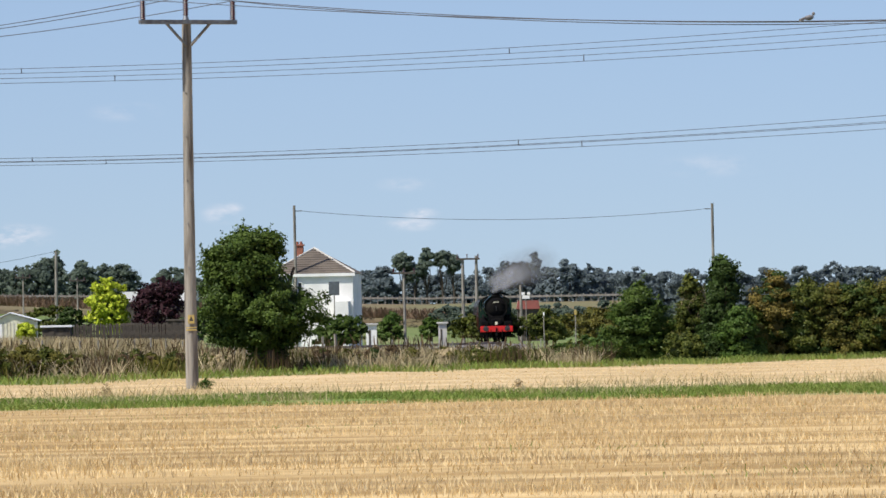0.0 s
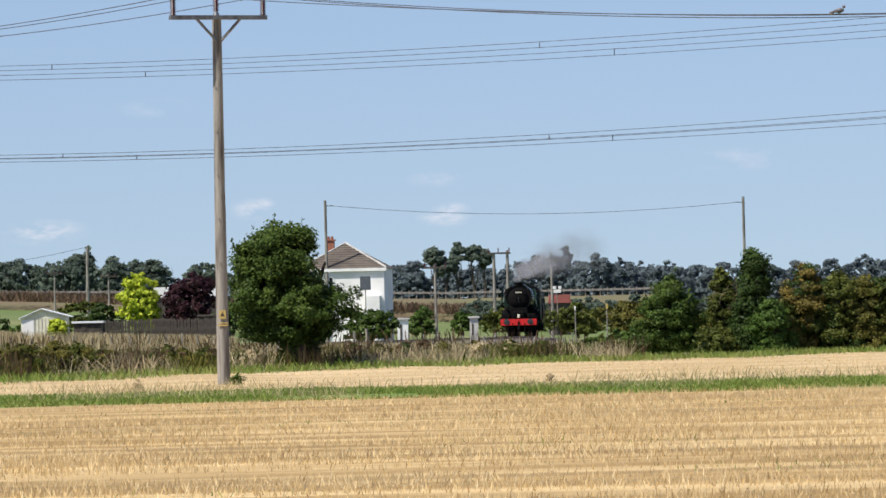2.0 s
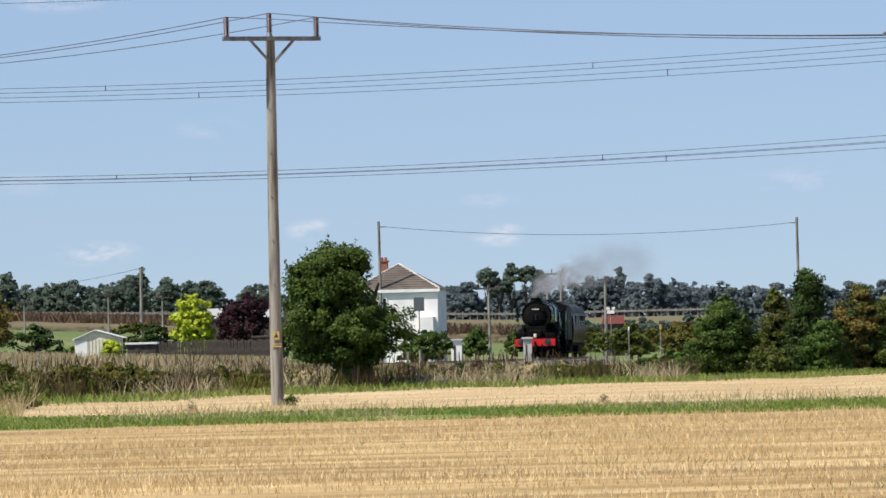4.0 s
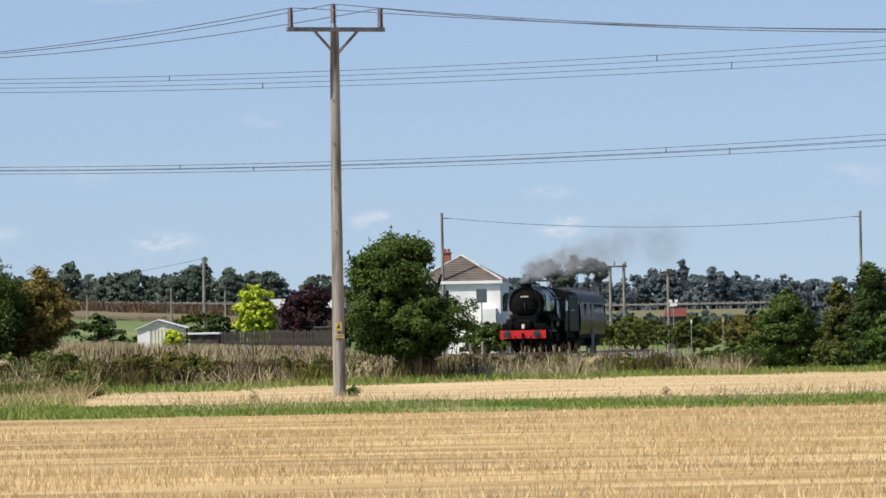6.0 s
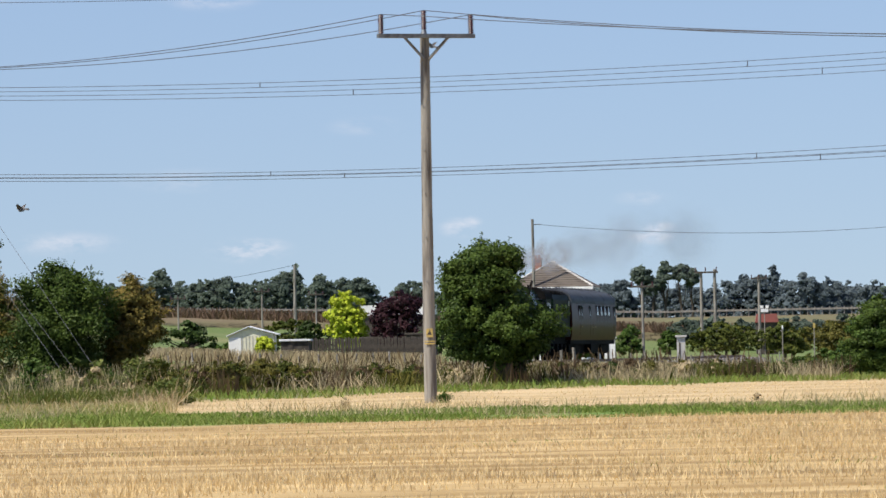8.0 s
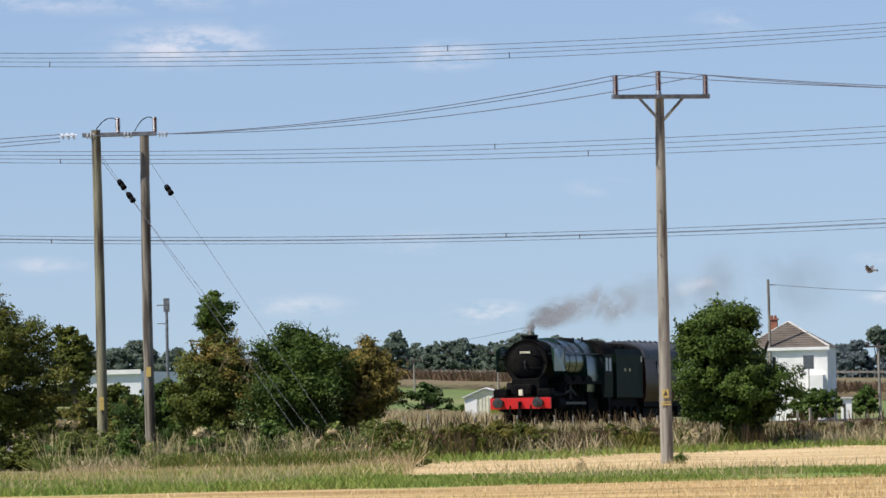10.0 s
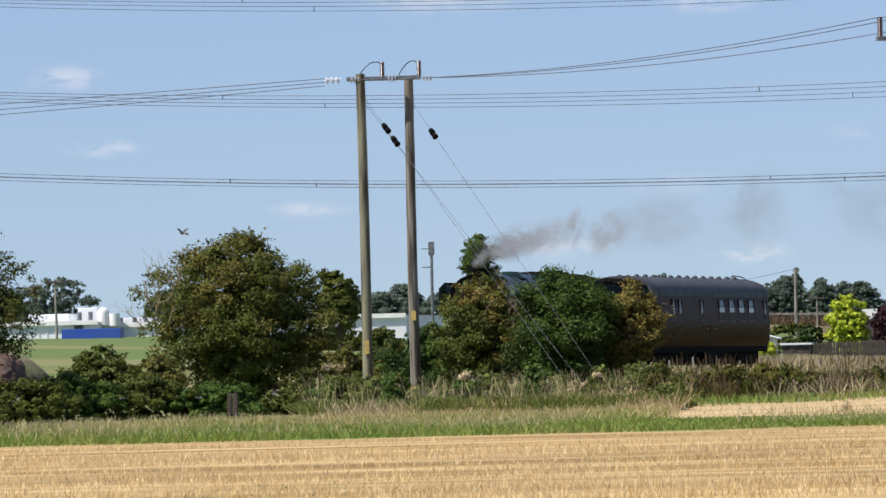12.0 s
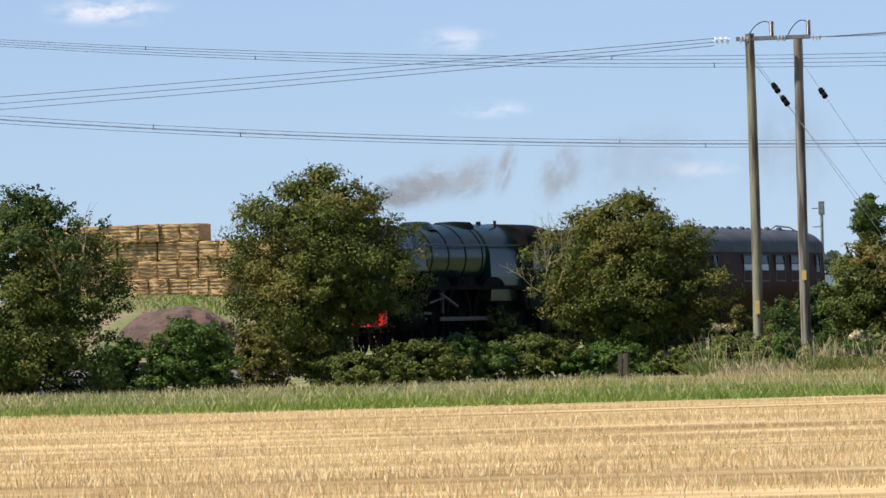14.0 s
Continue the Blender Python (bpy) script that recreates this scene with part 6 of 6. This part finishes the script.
def build_tender():
    """Its own front is x = 0, 14.75 m behind the leading buffers."""
    ob = thing("locomotive_tender", "dark green eight-wheeled coal tender behind the locomotive", "tender")
    L = 6.75
    side = [(-1.28, 1.2), (-1.31, 1.25), (-1.31, 3.15), (-1.20, 3.42), (1.20, 3.42), (1.31, 3.15), (1.31, 1.25), (1.28, 1.2)]
    part("tank", extrude_x(bmesh.new(), side, -0.4, -L), GREEN_T, ob)
    rear = [(y, z) for y, z in arch(1.25, 1.3, 3.2, 3.72)]
    smooth(part("corridor_end", extrude_x(bmesh.new(), rear, -L + 1.9, -L - 0.005), SOOT, ob), 30)
    part("coal_plate", extrude_x(bmesh.new(), arch(1.2, 1.3, 3.3, 3.66), -0.45, -0.6), SOOT, ob)
    bm = bmesh.new()
    g = np.random.default_rng(8)
    for i in range(60):
        blob(bm, (g.uniform(-4.4, -0.7), g.uniform(-0.9, 0.9), 3.40 + g.uniform(0, 0.18)), (0.16, 0.14, 0.12), 1)
    part("coal", bm, SOOT, ob, "heap of black coal")
    part("notice_plate", box(bmesh.new(), -L + 0.25, -L + 0.5, 1.27, 1.322, 2.85, 3.1), CREAM, ob, "small pale notice plate")
    for i in range(2):
        part("lettering_bar", box(bmesh.new(), -2.6 - i * 1.1, -2.3 - i * 1.1, 1.312, 1.316, 2.42, 2.55), BRASS, ob)
    for s in (-1, 1):
        bm = bmesh.new()
        box(bm, -L, -0.4, s * 1.02 - 0.03, s * 1.02 + 0.03, 0.75, 1.2)
        part("frame", bm, BLACK, ob)
        # black filler box for the frames and the shadow below the tank
        part("underframe_shade", box(bmesh.new(), -L + 0.1, -0.5, min(0, s * 0.68), max(0, s * 0.68) - 0.002, 0.3, 1.19), BLACK, ob)
        for k in range(4):
            x = -1.0 - 1.58 * k
            wheel(ob, x, s * 0.75, 0.635, 12, "tender_wheel")
            part("axlebox", box(bmesh.new(), x - 0.16, x + 0.16, s * 1.1 - 0.1, s * 1.1 + 0.1, 0.48, 0.86, 0.03), BLACK, ob)
    buffers(ob, -L - 0.55, -1)
    return ob


def build_coach():
    """Its leading body end is x = 0, 21.7 m behind the leading buffers."""
    ob = thing("railway_coach", "maroon passenger coach with grey roof and pale blinds", "railway coach")
    L = 19.6
    body = [(-1.28, 1.05), (-1.36, 1.3), (-1.40, 1.9), (-1.38, 2.5), (-1.33, 3.05), (1.33, 3.05), (1.38, 2.5), (1.40, 1.9), (1.36, 1.3), (1.28, 1.05)]
    smooth(part("body", extrude_x(bmesh.new(), body, 0, -L), MAROON, ob), 40)
    roof = [(-1.37, 3.0), (-1.37, 3.06)] + [(1.37 * math.cos(math.pi - math.pi * i / 18), 3.06 + 0.76 * math.sin(math.pi * i / 18) ** 0.85) for i in range(1, 18)] + [(1.37, 3.06), (1.37, 3.0)]
    rf = smooth(part("roof", extrude_x(bmesh.new(), roof, 0.03, -L - 0.03), ROOF_GREY, ob), 40)
    for i in range(13):
        x = -1.6 - i * 1.36
        for s in (-0.34, 0.34):
            smooth(part("roof_vent", blob(bmesh.new(), (x, s, 3.80), (0.15, 0.11, 0.10), 2), ROOF_GREY, rf))
    for x in (-0.9, -5.2, -9.8, -14.4, -18.7):
        part("roof_rib", extrude_x(bmesh.new(), [(y * 1.006, z + 0.012) for y, z in roof], x, x - 0.05), ROOF_GREY, rf)
    bm = bmesh.new()
    pts = [(-16.6, 0.35, 3.74), (-17.4, 0.4, 3.93), (-18.6, 0.5, 3.88), (-19.4, 0.7, 3.62)]
    for a, c in zip(pts, pts[1:]):
        tube(bm, a, c, 0.025, 0.025, 6)
    part("roof_pipe", bm, STEEL, rf)
    def wx(x, w, z0, z1, s, mat):
        yy = lambda z: s * (1.385 if z < 2.5 else 1.385 - (z - 2.5) * 0.09)
        bm = bmesh.new()
        for a, c, e, f in ((x - w / 2, x + w / 2, z0, z0 + 0.05), (x - w / 2, x + w / 2, z1 - 0.05, z1), (x - w / 2, x - w / 2 + 0.05, z0, z1), (x + w / 2 - 0.05, x + w / 2, z0, z1)):
            box(bm, a, c, min(yy(e), yy(f)) - 0.03, max(yy(e), yy(f)) + 0.012, e, f)
        fr = part("window", bm, BRIGHT, ob)
        bm = bmesh.new()
        zm = z1 - 0.32
        vs = [bm.verts.new((xx, yy(zz) + s * 0.004, zz)) for xx, zz in ((x - w / 2 + 0.04, z0 + 0.04), (x + w / 2 - 0.04, z0 + 0.04), (x + w / 2 - 0.04, zm), (x - w / 2 + 0.04, zm))]
        bm.faces.new(vs)
        part("pane", bm, mat, fr)
        bm = bmesh.new()
        vs = [bm.verts.new((xx, yy(zz) + s * 0.004, zz)) for xx, zz in ((x - w / 2 + 0.04, zm + 0.03), (x + w / 2 - 0.04, zm + 0.03), (x + w / 2 - 0.04, z1 - 0.04), (x - w / 2 + 0.04, z1 - 0.04))]
        bm.faces.new(vs)
        part("ventilator_pane", bm, GLASS, fr)

    for s in (-1, 1):
        for x in (-11.3, -13.0, -14.7, -16.4):
            wx(x, 1.05, 2.02, 2.92, s, BLIND)
        for x in (-3.3, -4.35, -7.9):
            wx(x, 0.55, 2.05, 2.9, s, GLASS)
        wx(-18.9, 0.5, 2.05, 2.9, s, GLASS)
        for x in (-3.85, -8.3, -9.6, -18.9):
            part("door", extrude_x(bmesh.new(), [(s * 1.33, 1.32), (s * 1.368, 1.32), (s * 1.406, 1.9), (s * 1.400, 2.0), (s * 1.33, 2.0)], x - 0.42, x + 0.42), MAROON, ob)
            bm = bmesh.new()
            tube(bm, (x - 0.34, s * 1.42, 1.75), (x - 0.22, s * 1.42, 1.75), 0.02, 0.02, 6)
            part("door_handle", bm, BRASS, ob)
        # full-length black box: deep underframe plus the shadow beneath the coach
        part("underframe_shade", box(bmesh.new(), -L + 0.3, -0.3, min(0, s * 0.95), max(0, s * 0.95) - 0.002, 0.32, 1.04, 0.02), BLACK, ob)
        part("solebar", box(bmesh.new(), -L, 0, s * 1.2 - 0.06, s * 1.2 + 0.06, 0.82, 1.06), BLACK, ob)
        part("battery_box", box(bmesh.new(), -11.2, -8.6, s * 1.05 - 0.25, s * 1.05 + 0.25, 0.4, 0.85, 0.03), BLACK, ob)
    for xc in (-2.7, -16.9):
        bg = part("bogie", box(bmesh.new(), xc - 1.9, xc + 1.9, -0.5, 0.5, 0.5, 0.8, 0.05), BLACK, ob)
        for s in (-1, 1):
            part("bogie_frame", box(bmesh.new(), xc - 1.8, xc + 1.8, s * 1.0 - 0.06, s * 1.0 + 0.06, 0.42, 0.78, 0.03), BLACK, bg)
            for dx in (-1.3, 1.3):
                wheel(ob, xc + dx, s * 0.75, 0.455, 10, "coach_wheel")
    for x, s in ((0.0, 1), (-L, -1)):
        part("gangway", extrude_x(bmesh.new(), arch(0.55, 1.1, 3.0, 3.3), x, x + 0.3 * s), BLACK, ob)
    for s in (-1, 1):
        part("tail_lamp", box(bmesh.new(), -L - 0.08, -L, s * 1.0 - 0.08, s * 1.0 + 0.08, 1.25, 1.45, 0.02), RED_P, ob)
    return ob


turning, rods = [], []
ENGINE = build_engine()
TENDER = build_tender()
COACH = build_coach()


# ---- smoke from the chimney, a loose trail of thin grey wisps ----
def build_smoke():
    m = bpy.data.materials.new("thin_smoke")
    m.use_nodes = True
    nt = m.node_tree
    b = nt.nodes["Principled BSDF"]
    b.inputs["Base Color"].default_value = (0.17, 0.175, 0.19, 1)
    b.inputs["Roughness"].default_value = 1.0
    b.inputs["Specular IOR Level"].default_value = 0.0
    tc = nt.nodes.new("ShaderNodeTexCoord")
    ln = nt.nodes.new("ShaderNodeVectorMath")
    ln.operation = "LENGTH"
    nt.links.new(tc.outputs["Object"], ln.inputs[0])
    mr = nt.nodes.new("ShaderNodeMapRange")
    mr.interpolation_type = "SMOOTHERSTEP"
    mr.inputs["From Min"].default_value, mr.inputs["From Max"].default_value = 1.0, 0.1
    mr.inputs["To Min"].default_value, mr.inputs["To Max"].default_value = 0.0, 0.75
    nt.links.new(ln.outputs["Value"], mr.inputs[0])
    nz = nt.nodes.new("ShaderNodeTexNoise")
    nz.inputs["Scale"].default_value, nz.inputs["Detail"].default_value = 1.6, 4
    ad = nt.nodes.new("ShaderNodeVectorMath")
    ad.operation = "ADD"
    oi = nt.nodes.new("ShaderNodeObjectInfo")
    sc = nt.nodes.new("ShaderNodeVectorMath")
    sc.operation = "SCALE"
    sc.inputs["Scale"].default_value = 9.0
    nt.links.new(oi.outputs["Random"], sc.inputs[0])
    nt.links.new(tc.outputs["Object"], ad.inputs[0])
    nt.links.new(sc.outputs[0], ad.inputs[1])
    nt.links.new(ad.outputs[0], nz.inputs[0])
    mu = nt.nodes.new("ShaderNodeMath")
    mu.operation = "MULTIPLY"
    nt.links.new(mr.outputs[0], mu.inputs[0])
    nr = nt.nodes.new("ShaderNodeMapRange")
    nr.inputs["From Min"].default_value, nr.inputs["From Max"].default_value = 0.24, 0.56
    nt.links.new(nz.outputs[0], nr.inputs[0])
    nt.links.new(nr.outputs[0], mu.inputs[1])
    nt.links.new(mu.outputs[0], b.inputs["Alpha"])
    thin = m.copy()
    thin.name = "lingering_smoke"
    for nd in thin.node_tree.nodes:
        if nd.type == "MAP_RANGE" and nd.interpolation_type == "SMOOTHERSTEP":
            nd.inputs["To Max"].default_value = 0.16
    ob = thing("smoke", "thin grey smoke trailing from the locomotive chimney", "smoke")
    g = np.random.default_rng(21)
    protos = {}
    for i in range(17):
        k = ((i + 0.8 * g.random()) / 17.0) ** 1.3
        mat = m if i < 9 else thin
        rad = 0.10 + 2.2 * k
        d = g.normal(size=3) * 0.45
        if mat.name not in protos:
            bm = bmesh.new()
            bmesh.ops.create_circle(bm, cap_ends=True, segments=20, radius=1.0, matrix=Matrix())
            w = part("wisp", bm, mat, ob)
            protos[mat.name] = w.data
        else:
            w = new("wisp", protos[mat.name])
            w.parent = ob
        s = 0.52 + 3.0 * k
        loc = (-2.75 - 52 * k ** 1.7, 4.5 * k ** 1.3 + d[1] * rad, 4.12 + 2.7 * k ** 0.75 + d[2] * rad * 0.4)
        w.matrix_basis = Matrix.LocRotScale(loc, Euler((1.45 + 0.2 * g.normal(), 0.2 * g.normal(), 0.95 + 0.25 * g.normal())), (s * 1.3, s * 0.75, s))
    return ob


SMOKE = build_smoke()


# ---- birds ----
def build_bird(name, label, spread, mat):
    ob = thing(name, label, "bird")
    k = 0.6 if spread else 0.62
    bm = blob(bmesh.new(), (0, 0, 0), (0.16 * k, 0.08 * k, 0.085 * k), 2)
    smooth(part("body", bm, mat, ob))
    smooth(part("head", blob(bmesh.new(), (0.16 * k, 0, 0.10 * k), (0.055 * k, 0.05 * k, 0.055 * k), 2), mat, ob))
    bm = bmesh.new()
    prism(bm, [(-0.12 * k, -0.02), (-0.32 * k, -0.05), (-0.32 * k, 0.0), (-0.12 * k, 0.03)], -0.05, 0.05)
    part("tail", bm, mat, ob)
    for s in (-1, 1):
        bm = bmesh.new()
        if spread:
            vs = [bm.verts.new(p) for p in ((0.07, s * 0.03, 0.02), (0.05, s * 0.20, 0.12), (-0.04, s * 0.26, 0.15), (-0.06, s * 0.03, 0.02))]
            bm.faces.new(vs)
            bmesh.ops.solidify(bm, geom=bm.faces[:], thickness=0.012)
        else:
            blob(bm, (-0.04 * k, s * 0.06 * k, 0.0), (0.16 * k, 0.02, 0.055 * k), 2)
        part("wing", bm, mat, ob)
    return ob


PLUMAGE = material("grey_brown_plumage", (0.20, 0.19, 0.19), (0.13, 0.125, 0.125), 12, 0.8)
DOVE = build_bird("pigeon", "grey-brown pigeon perched on a power cable", False, PLUMAGE)
GULL = build_bird("bird", "small bird in flight with raised wings", True, PLUMAGE)
GULL_FAR = build_bird("bird", "small bird in flight with raised wings", True, PLUMAGE)


# ---- what moves ----
def chord(t, lead, trail):
    """A vehicle's pose from the track places of its two pivots, metres behind the leading buffers."""
    s = run(t)
    xa, ya, za, _ = track(s - lead)
    xb, yb, zb, _ = track(s - trail)
    a = math.atan2(ya - yb, xa - xb)
    L = trail - lead
    slope = math.asin((za - zb) / L)
    return pose(xa, ya, za, 0, -math.degrees(slope), math.degrees(a))


def motions():
    times = [i * 0.5 for i in range(29)]
    for ob, off, lead, trail in ((ENGINE, 0.0, 2.8, 12.7), (TENDER, 14.75, 15.75, 20.5), (COACH, 21.7, 24.4, 38.6), (SMOKE, 0.0, 2.8, 12.7)):
        walk(ob, [(t, chord(t, lead, trail) @ pose(lead - off, 0, 0)) for t in times])
    steps = [i / 30 for i in range(421)]
    for w, x, s in turning:
        walk(w, [(t, pose(x, s * 0.78, 1.015, 0, math.degrees(run(t) / 1.015) + 90 * s, 0)) for t in steps])
    for r, s in rods:
        rows = []
        for t in steps:
            q = run(t) / 1.015 + radians(90 * s)
            rows.append((t, pose(-7.6 - 0.33 * math.sin(q), s * 1.0, 1.015 - 0.33 * math.cos(q))))
        walk(r, rows)
    walk(GULL, [(t, pose(bx(b, 170), 170, up(e, 170), 0, 10, 160)) for t, b, e in GULL_ROWS])
    walk(GULL_FAR, [(t, pose(bx(b, 200), 200, up(e, 200), 0, -5, 150)) for t, b, e in GULL_FAR_ROWS])


GULL_ROWS = ((0.0, -3600, 420), (6.0, -2600, 330), (8.0, -1168, 242), (8.3, -996, 227), (8.7, -753, 192), (10.8, 300, 250), (14.0, 2200, 420))
GULL_FAR_ROWS = ((0.0, 3000, 600), (7.0, 700, 270), (7.5, 35, 243), (8.1, -500, 600), (8.7, -900, 900), (10.8, -2900, 500), (11.9, -1858, 226), (12.5, -1499, 260), (13.1, -995, 264), (14.0, -100, 300))
DOVE.matrix_basis = pose(DOVE_AT.x, DOVE_AT.y, up(522, DOVE_AT.y), 0, -8, 20)
motions()
